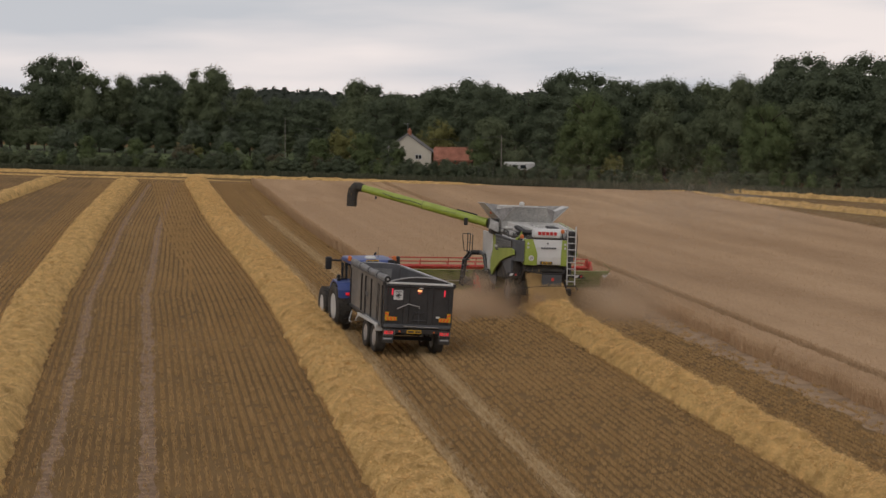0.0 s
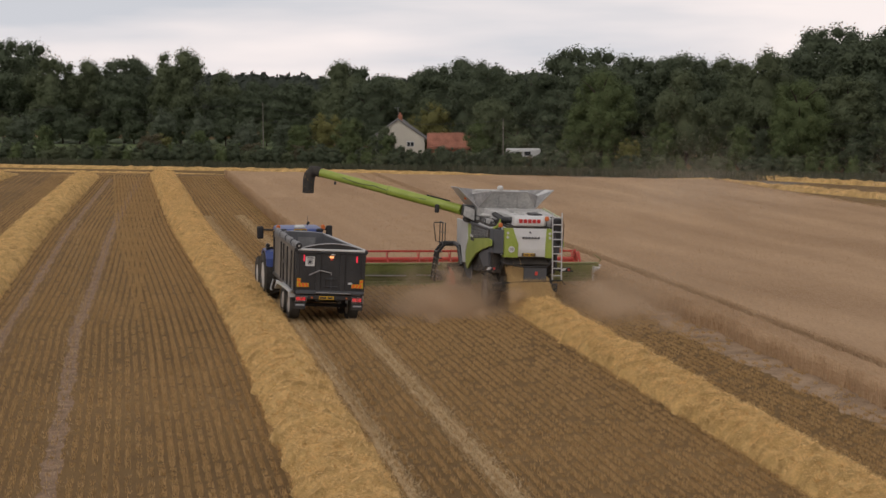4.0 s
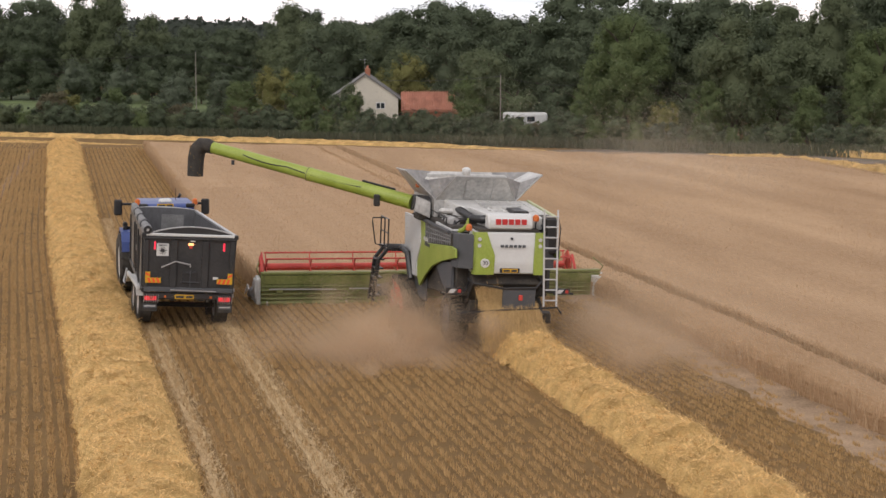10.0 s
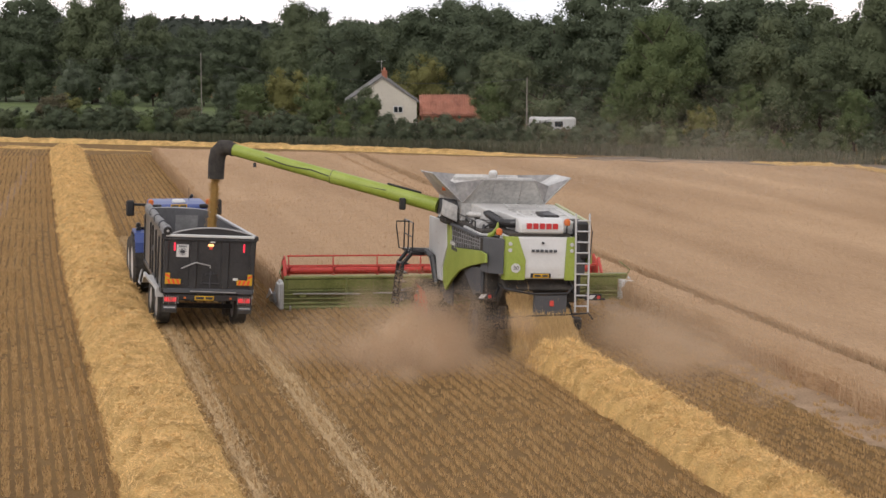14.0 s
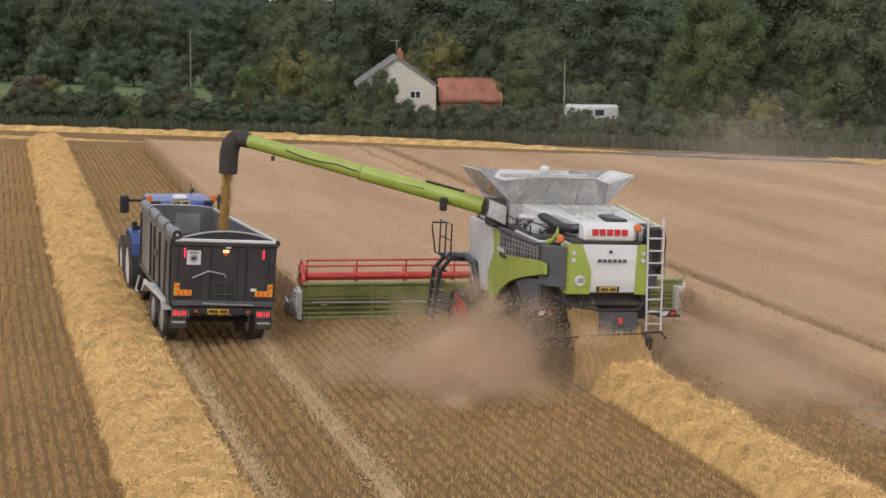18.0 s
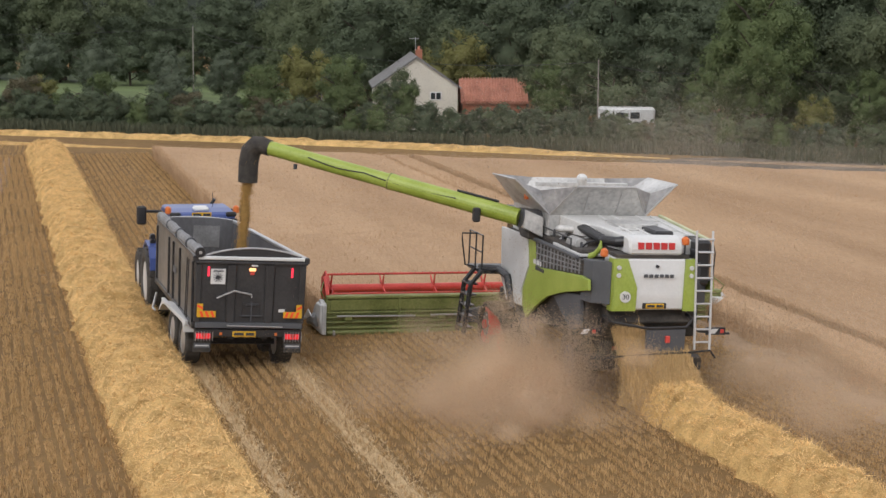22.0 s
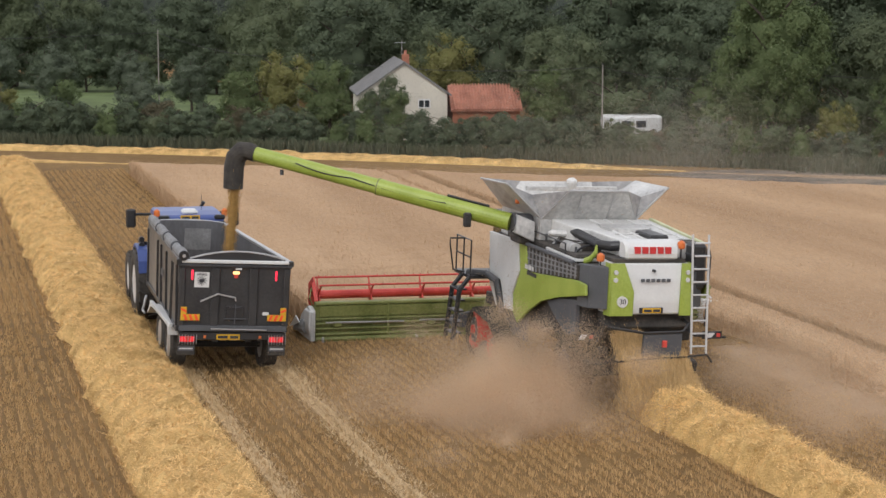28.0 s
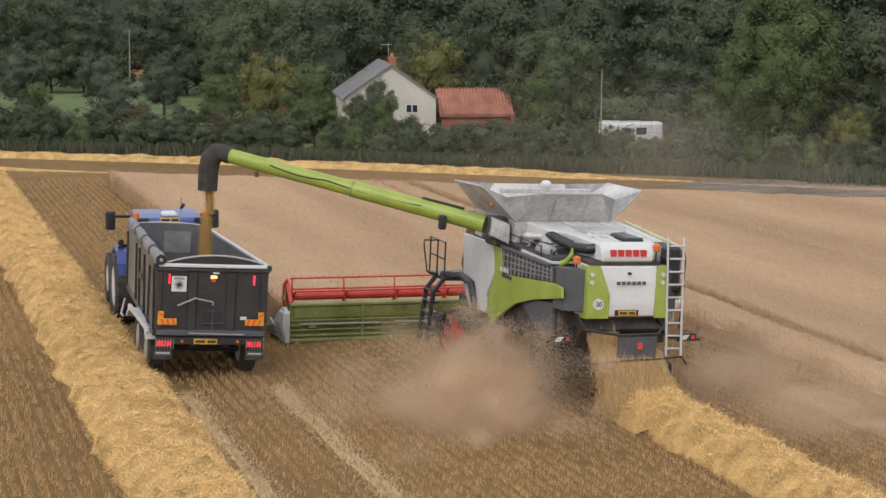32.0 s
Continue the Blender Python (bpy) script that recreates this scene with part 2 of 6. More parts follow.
def tube(points, r, seg=8, bm=None, cap=True):
    """A round bar or pipe along a line of points; r is one radius or one for each point."""
    own = bmesh.new() if bm is None else bm
    pts = [Vector(p) for p in points]
    rr = r if isinstance(r, (list, tuple)) else [r] * len(pts)
    rings, ref = [], None
    for i, q in enumerate(pts):
        d = (pts[min(i + 1, len(pts) - 1)] - pts[max(i - 1, 0)]).normalized()
        if ref is None:
            ref = Vector((0, 0, 1)) if abs(d.z) < 0.9 else Vector((1, 0, 0))
        u = (ref - d * ref.dot(d)).normalized()
        ref = u
        w = d.cross(u)
        rings.append([own.verts.new(q + (u * math.cos(2 * math.pi * k / seg) + w * math.sin(2 * math.pi * k / seg)) * rr[i]) for k in range(seg)])
    for a, b in zip(rings, rings[1:]):
        for k in range(seg):
            own.faces.new((a[k], a[(k + 1) % seg], b[(k + 1) % seg], b[k]))
    if cap:
        own.faces.new(rings[0][::-1])
        own.faces.new(rings[-1])
    return own


def lathe(profile, axis="x", seg=24, center=(0, 0, 0), bm=None):
    """A turned body: profile of (along, radius) round an axis."""
    own = bmesh.new()
    rings = []
    for a, r in profile:
        ring = []
        for k in range(seg):
            t = 2 * math.pi * k / seg
            c, s = r * math.cos(t), r * math.sin(t)
            p = {"x": (a, c, s), "y": (c, a, s), "z": (c, s, a)}[axis]
            ring.append(own.verts.new(Vector(p) + Vector(center)))
        rings.append(ring)
    for a, b in zip(rings, rings[1:]):
        for k in range(seg):
            own.faces.new((a[k], a[(k + 1) % seg], b[(k + 1) % seg], b[k]))
    own.faces.new(rings[0])
    own.faces.new(rings[-1])
    bmesh.ops.recalc_face_normals(own, faces=own.faces[:])
    return merge(bm, own)


def raw(name, verts, faces, mats, parent=None, index=None, smooth=False):
    me = bpy.data.meshes.new(name)
    me.from_pydata(verts, [], faces)
    for m in (mats if isinstance(mats, list) else [mats]):
        me.materials.append(m)
    if index is not None:
        me.polygons.foreach_set("material_index", np.asarray(index, dtype=np.int32))
    if smooth:
        me.polygons.foreach_set("use_smooth", np.ones(len(me.polygons), dtype=bool))
    me.update()
    ob = new(name, me)
    if parent is not None:
        ob.parent = parent
    return ob


def blades(places, dirs, sides, lengths, widths):
    """Thin leaf-like strips as arrays: root places, directions, side directions, lengths, widths."""
    n = len(places)
    l, w = lengths[:, None], widths[:, None]
    v = np.stack([places - sides * w * 0.5, places + sides * w * 0.5,
                  places + dirs * l + sides * w * 0.35, places + dirs * l - sides * w * 0.35], 1).reshape(-1, 3)
    f = np.arange(4 * n).reshape(-1, 4)
    return v, f


def spikes(places, dirs, sides, lengths, widths):
    """Thin pointed stalks, one triangle each."""
    l, w = lengths[:, None], widths[:, None]
    v = np.stack([places - sides * w * 0.5, places + sides * w * 0.5, places + dirs * l], 1).reshape(-1, 3)
    return v, np.arange(3 * len(places)).reshape(-1, 3)


def unit(a):
    return a / np.maximum(np.linalg.norm(a, axis=1, keepdims=True), 1e-6)


def lettering(text, size, m, mat, parent, name="lettering", depth=0.006):
    cu = bpy.data.curves.new(name, "FONT")
    cu.body, cu.size, cu.extrude, cu.align_x, cu.align_y = text, size, depth, "CENTER", "CENTER"
    tmp = new(name, cu)
    me = bpy.data.meshes.new_from_object(tmp)
    bpy.data.objects.remove(tmp)
    me.materials.clear()
    me.materials.append(mat)
    ob = new(name, me)
    ob.parent, ob.matrix_basis = parent, m
    return ob


rng = np.random.default_rng(7)


# ---- the field ----
def bend(y):
    """How the drilled lines and straw rows wander sideways along the field."""
    y = np.asarray(y, dtype=float)
    return -0.03 * 6.0 * np.log1p(np.exp((74 - y) / 6.0)) + 0.02 * 4.0 * np.log1p(np.exp((y - 112) / 4.0))


def slant(x, y):
    """The older rows on the far side draw closer towards the end of the field."""
    return 0.047 * np.maximum(0.0, np.asarray(y, dtype=float) - 72) * (np.asarray(x) < -4)


def hedge_y(x):
    """The far edge of the field."""
    return 180.5 - 0.66 * np.asarray(x, dtype=float)
def ground_material():
    m = bpy.data.materials.new("stubble_soil")
    m.use_nodes = True
    n, l = m.node_tree.nodes, m.node_tree.links
    b = n["Principled BSDF"]
    b.inputs["Roughness"].default_value, b.inputs["Specular IOR Level"].default_value = 0.95, 0.15
    co = n.new("ShaderNodeTexCoord")
    noises = []
    for s, d, st in ((0.12, 3, (1, 1, 1)), (1.6, 4, (1, 0.5, 1)), (14, 4, (1, 1, 1)), (60, 2, (1, 0.5, 1))):
        mp, q = n.new("ShaderNodeMapping"), n.new("ShaderNodeTexNoise")
        mp.inputs["Scale"].default_value = st
        q.inputs["Scale"].default_value, q.inputs["Detail"].default_value = s, d
        l.new(co.outputs["Object"], mp.inputs[0])
        l.new(mp.outputs[0], q.inputs["Vector"])
        noises.append(q)

    def ramp(src, p0, c0, p1, c1):
        r = n.new("ShaderNodeValToRGB")
        r.color_ramp.elements[0].position, r.color_ramp.elements[0].color = p0, (*c0, 1)
        r.color_ramp.elements[1].position, r.color_ramp.elements[1].color = p1, (*c1, 1)
        l.new(src, r.inputs[0])
        return r.outputs[0]

    def mix(f, a, c, kind="MIX"):
        x = n.new("ShaderNodeMixRGB")
        x.blend_type = kind
        if isinstance(f, float):
            x.inputs[0].default_value = f
        else:
            l.new(f, x.inputs[0])
        l.new(a, x.inputs[1])
        l.new(c, x.inputs[2])
        return x.outputs[0]

    soil = ramp(noises[2].outputs["Fac"], 0.35, (0.118, 0.07, 0.03), 0.68, (0.215, 0.132, 0.058))
    straw = ramp(noises[3].outputs["Fac"], 0.3, (0.175, 0.107, 0.041), 0.7, (0.315, 0.197, 0.079))
    f1 = ramp(noises[1].outputs["Fac"], 0.35, (0.25,) * 3, 0.7, (0.75,) * 3)
    col = mix(f1, soil, straw)
    big = ramp(noises[0].outputs["Fac"], 0.35, (0.82,) * 3, 0.65, (1.1,) * 3)
    col = mix(1.0, col, big, "MULTIPLY")
    l.new(col, b.inputs["Base Color"])
    bp = n.new("ShaderNodeBump")
    bp.inputs["Strength"].default_value, bp.inputs["Distance"].default_value = 0.8, 0.05
    l.new(noises[2].outputs["Fac"], bp.inputs["Height"])
    l.new(bp.outputs[0], b.inputs["Normal"])
    return m


def build_headland():
    """Dark trodden soil and rough grass where the straw row along the hedge gives out."""
    for x0, x1, a, b, mat, lab, z in ((29, 50, -9.5, -0.5, ASHSOIL, "dark grey trodden soil on the headland", 0.008), (31, 46, -4.2, -2.6, SOILPALE, "pale dusty streak on the headland", 0.014)):
        xs = np.arange(x0, x1, 0.7)
        verts = []
        for q in xs:
            e = min(1.0, (q - x0) / 5.0, (x1 - q) / 5.0)
            for k in (a, (a + b) / 2, b):
                verts.append((q, float(hedge_y(q)) + (a + b) / 2 + (k - (a + b) / 2) * e * (1 + 0.35 * noise.noise((q * 0.5, k, 2.0))), z))
        n = len(xs)
        faces = [(3 * j + i, 3 * j + 3 + i, 3 * j + 4 + i, 3 * j + 1 + i) for j in range(n - 1) for i in range(2)]
        tagged(raw("headland", verts, faces, mat), lab, "headland", kind="structure")


def build_ground():
    xs = [-2500, -400, -80, -40, 0, 40, 80, 150, 400, 2500]
    ys = [-1500, -100, 0, 40, 80, 120, 160, 200, 260, 290, 340, 600, 3000]
    # beyond the wood the land falls away into a valley
    verts = [(x, y, -0.035 * max(0.0, min(y, 800) - 285)) for y in ys for x in xs]
    w = len(xs)
    faces = [(j * w + i, j * w + i + 1, (j + 1) * w + i + 1, (j + 1) * w + i) for j in range(len(ys) - 1) for i in range(w - 1)]
    g = raw("ground", verts, faces, ground_material())
    tagged(g, "brown stubble field of bare soil and short cut straw", "field", kind="structure")


def ribbon(name, x0, x1, y0, y1, mat, label, z=0.006, step=0.25, rag=0.1):
    """A strip of ground that follows the drilled lines, with ragged edges."""
    ys = np.arange(y0, y1, step)
    cols = np.linspace(x0, x1, 5)
    verts = []
    for y in ys:
        for k, x in enumerate(cols):
            e = rag * (noise.noise((x * 3, y * 0.5, 3.1)) + 0.7 * noise.noise((x * 3, y * 1.9, 6.1)) + 0.4 * noise.noise((x * 3, y * 6.0, 1.7))) if k in (0, 4) else 0.0
            verts.append((x + float(bend(y) + slant(x, y)) + e, y, z))
    n = len(cols)
    faces = [(j * n + i, j * n + i + 1, (j + 1) * n + i + 1, (j + 1) * n + i) for j in range(len(ys) - 1) for i in range(n - 1)]
    return tagged(raw(name, verts, faces, mat), label, "field track", kind="structure")


SOILPALE = material("pale_dry_soil", (0.27, 0.186, 0.116), 0.95, vary=0.35, scale=1.1, fine=16, bump=0.9, tint=(0.36, 0.257, 0.168), spec=0.1)
TRACKSOIL = material("rutted_brown_soil", (0.19, 0.124, 0.074), 0.95, vary=0.4, scale=2.5, fine=16, bump=0.9, tint=(0.28, 0.19, 0.124), spec=0.1)


def build_stubble():
    """Rows of short cut stalks a quarter of a metre apart, as small upright tufts."""
    jobs = []
    for x in list(np.arange(-34.0, -14.0, 0.5)) + list(np.arange(-14.0, 15.4, 0.25)):
        near = (-2.5 < x < 15)
        y0, y1 = (24, 165) if x > -4 else (30, 172) if x > -14 else (60, 180)
        if 5.1 < x < 15.3:
            y1 = 127.0
        step = 0.0085 if x > -4 else 0.018 if x > -14 else 0.08
        ys = np.arange(y0, y1, step)
        ys = ys + rng.uniform(-0.03, 0.03, len(ys))
        keep = rng.random(len(ys)) < np.where(ys < 112, 0.97, 0.6)
        # the drill missed here and there, and wheels pressed some tufts flat
        knots = np.arange(y0 - 1, y1 + 1, 0.21)
        keep &= np.interp(ys, knots, rng.normal(0, 1, len(knots))) > np.interp(ys, [62, 80], [-0.55, -0.75])
        for tx in (1.45, 3.5):
            if abs(x - tx) < 0.28:
                keep &= rng.random(len(ys)) < 0.55
        for tx in (-6.2, -8.6):
            if abs(x - tx) < 0.4:
                keep &= rng.random(len(ys)) < 0.3
        if x > 13.3:
            clump = np.array([noise.noise((x * 2.1, q * 1.9, 4.0)) for q in ys])
            keep &= clump > (0.16 if x > 14.6 else 0.04 if x > 14.0 else -0.25)
        ys = ys[keep]
        jobs.append(np.stack([x + bend(ys) + slant(x, ys) + rng.uniform(-1, 1, len(ys)) * np.interp(ys, [75, 105], [0.068, 0.078]), ys], 1))
    p = np.concatenate(jobs)
    n = len(p)
    ang = rng.uniform(0, math.pi, n)
    side = np.stack([np.cos(ang), np.sin(ang), np.zeros(n)], 1)
    up = unit(np.stack([rng.normal(0, 0.28, n), rng.normal(0, 0.28, n), np.ones(n)], 1))
    root = np.concatenate([p, np.full((n, 1), -0.01)], 1)
    v, f = spikes(root, up, side, rng.uniform(0.07, 0.135, n), rng.uniform(0.014, 0.029, n))
    tagged(raw("stubble", v, f, STUBBLE), "short golden brown cereal stubble standing in rows", "stubble", kind="stuff")
    # loose chaff lying on the wheel tracks
    jobs = []
    for tx, w, y0, y1, k in ((3.5, 0.3, 24, 121, 52000), (1.45, 0.26, 24, 121, 34000), (-6.2, 0.3, 26, 120, 1800), (-8.6, 0.3, 26, 120, 1800)):
        y = rng.uniform(y0, y1, k)
        jobs.append(np.stack([tx + bend(y) + rng.normal(0, w * 0.6, k), y, rng.uniform(0.01, 0.05, k)], 1))
    root = np.concatenate(jobs)
    n = len(root)
    ang = rng.uniform(0, 2 * math.pi, n)
    d = unit(np.stack([np.cos(ang), np.sin(ang), rng.normal(0.4, 0.4, n)], 1))
    s = unit(np.stack([-np.sin(ang), np.cos(ang), rng.normal(0, 0.3, n)], 1))
    v, f = blades(root, d, s, rng.uniform(0.05, 0.15, n), rng.uniform(0.007, 0.014, n))
    tagged(raw("chaff", v, f, PALESTUB), "pale flattened straw and chaff on the wheel tracks", "chaff", kind="stuff")


def heap(x, y, amp, seed):
    return amp * (noise.noise((x * 1.3, y * 1.3, seed)) * 0.6 + noise.noise((x * 4.3, y * 4.3, seed + 5)) * 0.6)


def windrow_mesh(y0, y1, half, height, seed, step=0.22, straws=90):
    """A long lumpy heap of straw as arrays: the mat and the loose stalks on it."""
    ys = np.arange(y0, y1 + step * 0.5, step)
    us = np.linspace(-1, 1, 13)
    verts = []
    for y in ys:
        wide = half * (1 + 0.22 * noise.noise((y * 0.7, seed, 1.0)) + 0.1 * noise.noise((y * 2.3, seed, 4.0)))
        hh = height * (1 + 0.2 * noise.noise((y * 0.9, seed, 8.0)))
        for u in us:
            x = u * wide
            z = hh * max(0.0, 1 - abs(u) ** 2.8) ** 0.7 + (heap(x, y, 0.29, seed) if abs(u) < 0.99 else -0.02)
            verts.append((x + 0.06 * noise.noise((y * 4, u * 5, seed)), y, max(z, -0.03)))
    n = len(us)
    faces = [(j * n + i, j * n + i + 1, (j + 1) * n + i + 1, (j + 1) * n + i) for j in range(len(ys) - 1) for i in range(n - 1)]
    verts = np.array(verts)
    k = int((y1 - y0) * straws * 3.6)
    a = rng.integers(0, len(faces), k)
    fa = np.array(faces)[a]
    w = rng.random((k, 2, 1))
    c = (verts[fa[:, 0]] * (1 - w[:, 0]) + verts[fa[:, 1]] * w[:, 0]) * (1 - w[:, 1]) + (verts[fa[:, 3]] * (1 - w[:, 0]) + verts[fa[:, 2]] * w[:, 0]) * w[:, 1]
    c[:, 2] += rng.uniform(-0.01, 0.05, k)
    ang = rng.uniform(0, 2 * math.pi, k)
    d = unit(np.stack([np.cos(ang), np.sin(ang), rng.normal(0.22, 0.38, k)], 1))
    s = unit(np.stack([-np.sin(ang), np.cos(ang), rng.normal(0, 0.5, k)], 1))
    bv, bf = spikes(c, d, s, rng.uniform(0.08, 0.26, k), rng.uniform(0.007, 0.013, k))
    return np.concatenate([verts, bv]), [tuple(q) for q in faces] + [tuple(q) for q in (bf + len(verts))], [0] * len(faces) + [1] * len(bf)


def straw_parts(name, v, f, i, label, category, group, m=None):
    """A heap of straw: its matted body and the loose stalks on it."""
    t = thing(name, m or Matrix(), label, category, group)
    f, i = [tuple(q) for q in f], np.asarray(i)
    cut = max(max(q) for q, k in zip(f, i) if k == 0) + 1
    raw("straw_mat", v[:cut], [q for q, k in zip(f, i) if k == 0], STRAWBED, t, smooth=True)
    tagged(raw("loose_straw", v[cut:], [tuple(c - cut for c in q) for q, k in zip(f, i) if k == 1], STRAW, t), kind="stuff")
    return t


def build_windrows():
    for x, y0, y1, half, h, seed, k, lab in ((0.05, 24, 166.5, 1.06, 0.58, 2.0, 330, "long golden heap of loose straw lying on stubble"),
                                             (-10.8, 26, 165, 1.15, 0.5, 9.0, 150, "long golden heap of loose straw on cut field")):
        v, f, i = windrow_mesh(y0, y1, half, h, seed, straws=k)
        v[:, 0] += x + bend(v[:, 1]) + slant(x, v[:, 1])
        straw_parts("straw_windrow", v, f, i, lab, "straw windrow", "straw windrows")
    # behind the harvester, already dropped before the shot begins
    v, f, i = windrow_mesh(24, 63.2, 0.86, 0.5, 5.0, step=0.2, straws=330)
    v[:, 0] += 10.4 + bend(v[:, 1])
    straw_parts("straw_windrow", v, f, i, "fresh golden heap of straw dropped behind the harvester", "straw windrow", "straw windrows")
    for x, seed in ((0.0, 2.0), (-10.8, 9.0), (10.4, 5.0)):
        v, f, i = windrow_mesh(-90, 26 if x < -5 else 24, 1.0, 0.5, seed, step=0.8, straws=12)
        v[:, 0] += x + bend(v[:, 1])
        straw_parts("straw_windrow", v, f, i, "golden heap of straw on the field already cut", "straw windrow", "straw windrows")
    # headland rows under the hedge
    for off, x0, x1, half, h, seed in ((-2.2, -40, 31.5, 0.95, 0.38, 21.0), (-9.0, -30, 8, 0.6, 0.12, 25.0)):
        v, f, i = windrow_mesh(x0, x1, half, h, seed, step=0.35, straws=90)
        px = v[:, 1].copy()
        v[:, 2] *= 0.62 * np.clip((x1 - px) / 7.0, 0.08, 1.0)
        v[:, 0] *= np.clip((x1 - px) / 5.0, 0.35, 1.0)
        py = hedge_y(px) + off + v[:, 0] + 0.6 * np.sin(px * 0.13)
        v[:, 0], v[:, 1] = px, py
        straw_parts("straw_windrow", v, f, i, "golden straw heap along the headland below the hedge", "straw windrow", "straw windrows")


def build_far_rows():
    """Straw rows on the cut ground near both far corners of the field."""
    for a, b, half, h, seed in (((40.8, 151.5), (53.0, 106.0), 0.55, 0.34, 51.0), ((44.8, 154.0), (61.0, 124.0), 0.5, 0.3, 57.0), ((-11.8, 173.5), (-21.0, 100.0), 0.95, 0.5, 63.0)):
        a, b = np.array(a), np.array(b)
        n = float(np.linalg.norm(b - a))
        d = (b - a) / n
        v, f, i = windrow_mesh(0, n, half, h, seed, step=0.35, straws=90)
        s, w = v[:, 1].copy(), v[:, 0].copy()
        v[:, 2] *= np.clip(s / 6.0, 0.15, 1.0)
        v[:, 0], v[:, 1] = a[0] + d[0] * s - d[1] * w, a[1] + d[1] * s + d[0] * w
        straw_parts("straw_windrow", v, f, i, "golden straw heap on the cut far side of the field", "straw windrow", "straw windrows")


def crop_arrays(x0, x1, y0, y1, count, far_line=None, skirt=True, h=0.68, seed=0.0, step=0.5, rag=0.0):
    """Standing wheat: a rough canopy sheet with skirts down its open sides and many stalks with ears."""
    xs, ys = np.arange(x0, x1 + 1e-6, step), np.arange(y0, y1 + 1e-6, step)
    if len(xs) < 2: xs = np.array([x0, x1])
    if len(ys) < 2: ys = np.array([y0, y1])
    xs[-1], ys[-1] = x1, y1
    w = len(xs)
    knots = np.arange(y0, max(y1, 170), 0.3)
    sway = rag * np.array([noise.noise((q * 0.4, seed, 7.0)) + 0.6 * noise.noise((q * 1.6, seed, 2.0)) for q in knots])
    verts, faces = [], []
    for y in ys:
        for x in xs:
            yy = y
            if far_line is not None:
                yy = y0 + (y - y0) * (float(far_line(x)) - y0) / (y1 - y0)
            z = h - 0.075 + 0.05 * noise.noise((x * 0.8, yy * 0.8, seed)) + 0.05 * noise.noise((x * 3, yy * 3, seed))
            if rag and x == xs[0]:
                x, z = x + float(np.interp(yy, knots, sway)), z * 0.62
            verts.append((x + (float(bend(yy)) if x < 30 else 0.0), yy, z))
    for j in range(len(ys) - 1):
        for i in range(w - 1):
            faces.append((j * w + i, j * w + i + 1, (j + 1) * w + i + 1, (j + 1) * w + i))
    base = len(verts)
    rim = [(0, i) for i in range(w)] + [(j, w - 1) for j in range(1, len(ys))] + [(len(ys) - 1, i) for i in range(w - 2, -1, -1)] + [(j, 0) for j in range(len(ys) - 2, 0, -1)]
    for j, i in rim:
        q = verts[j * w + i]
        verts.append((q[0], q[1], -0.02))
    for k in range(len(rim)):
        a, b = rim[k], rim[(k + 1) % len(rim)]
        faces.append((a[0] * w + a[1], b[0] * w + b[1], base + (k + 1) % len(rim), base + k))
    verts = np.array(verts)
    x = rng.uniform(x0, x1, count)
    y = rng.uniform(y0, y1, count)
    if skirt:
        e = count // 4
        x[:e] = x0 + rng.normal(0.02, 0.06, e)
        x[e:e + e // 2] = x1 - rng.normal(0.02, 0.06, e // 2)
    if far_line is not None:
        y = y0 + (y - y0) * (np.asarray(far_line(x)) - y0) / (y1 - y0)
    if rag:
        x = x + np.interp(y, knots, sway) * np.clip(1 - (x - x0) / 0.4, 0, 1)
    tall = rng.uniform(0.78, 1.06, count) * h * (np.where(x < x0 + 0.2, rng.uniform(0.6, 1.0, count), 1.0) if rag else 1.0)
    px = x + np.where(x < 30, bend(y), 0.0)
    d = unit(np.stack([rng.normal(0.05, 0.16, count), rng.normal(0, 0.16, count), np.ones(count)], 1))
    ang = rng.uniform(0, math.pi, count)
    s = np.stack([np.cos(ang), np.sin(ang), np.zeros(count)], 1)
    low = np.where(rng.random(count) < (0.5 if skirt else 0.2), 0.0, 0.45) * h
    root = np.stack([px, y, low], 1)
    bv, bf = blades(root, d, s, np.maximum(tall - low, 0.15), rng.uniform(0.01, 0.022, count))
    return np.concatenate([verts, bv]), [tuple(q) for q in faces] + [tuple(q) for q in (bf + len(verts))], [0] * len(faces) + [1] * len(bf)


def crop_end(x):
    return 162.0 - 0.62 * (np.asarray(x, dtype=float) - 5.5)


def build_crop():
    jobs = [("standing wheat to be cut, ahead of the header", 5.15, 15.2, 127.0, 162, 26000, 0.5),
            ("ragged strip of standing ripe wheat along the cut ground", 15.2, 16.3, 28, 155, 40000, 0.25),
            ("standing ripe wheat across the wide field", 16.65, 41, 28, 145, 190000, 0.7),
            ("standing ripe wheat far out in the field", 41.1, 95, 28, 84, 6000, 3.0),
            ("standing ripe wheat behind the start", 15.45, 95, -90, 27.9, 3000, 3.0)]
    for lab, x0, x1, y0, y1, n, st in jobs:
        v, f, i = crop_arrays(x0, x1, y0, y1, n, far_line=(lambda q: np.maximum(crop_end(q), 112)) if y1 > 100 else None, step=st, seed=x0, rag=0.28 if x0 == 15.2 else 0.0)
        tagged(raw("wheat_crop", v, f, [CROPBED, WHEAT], index=i), lab, "wheat crop", kind="stuff")


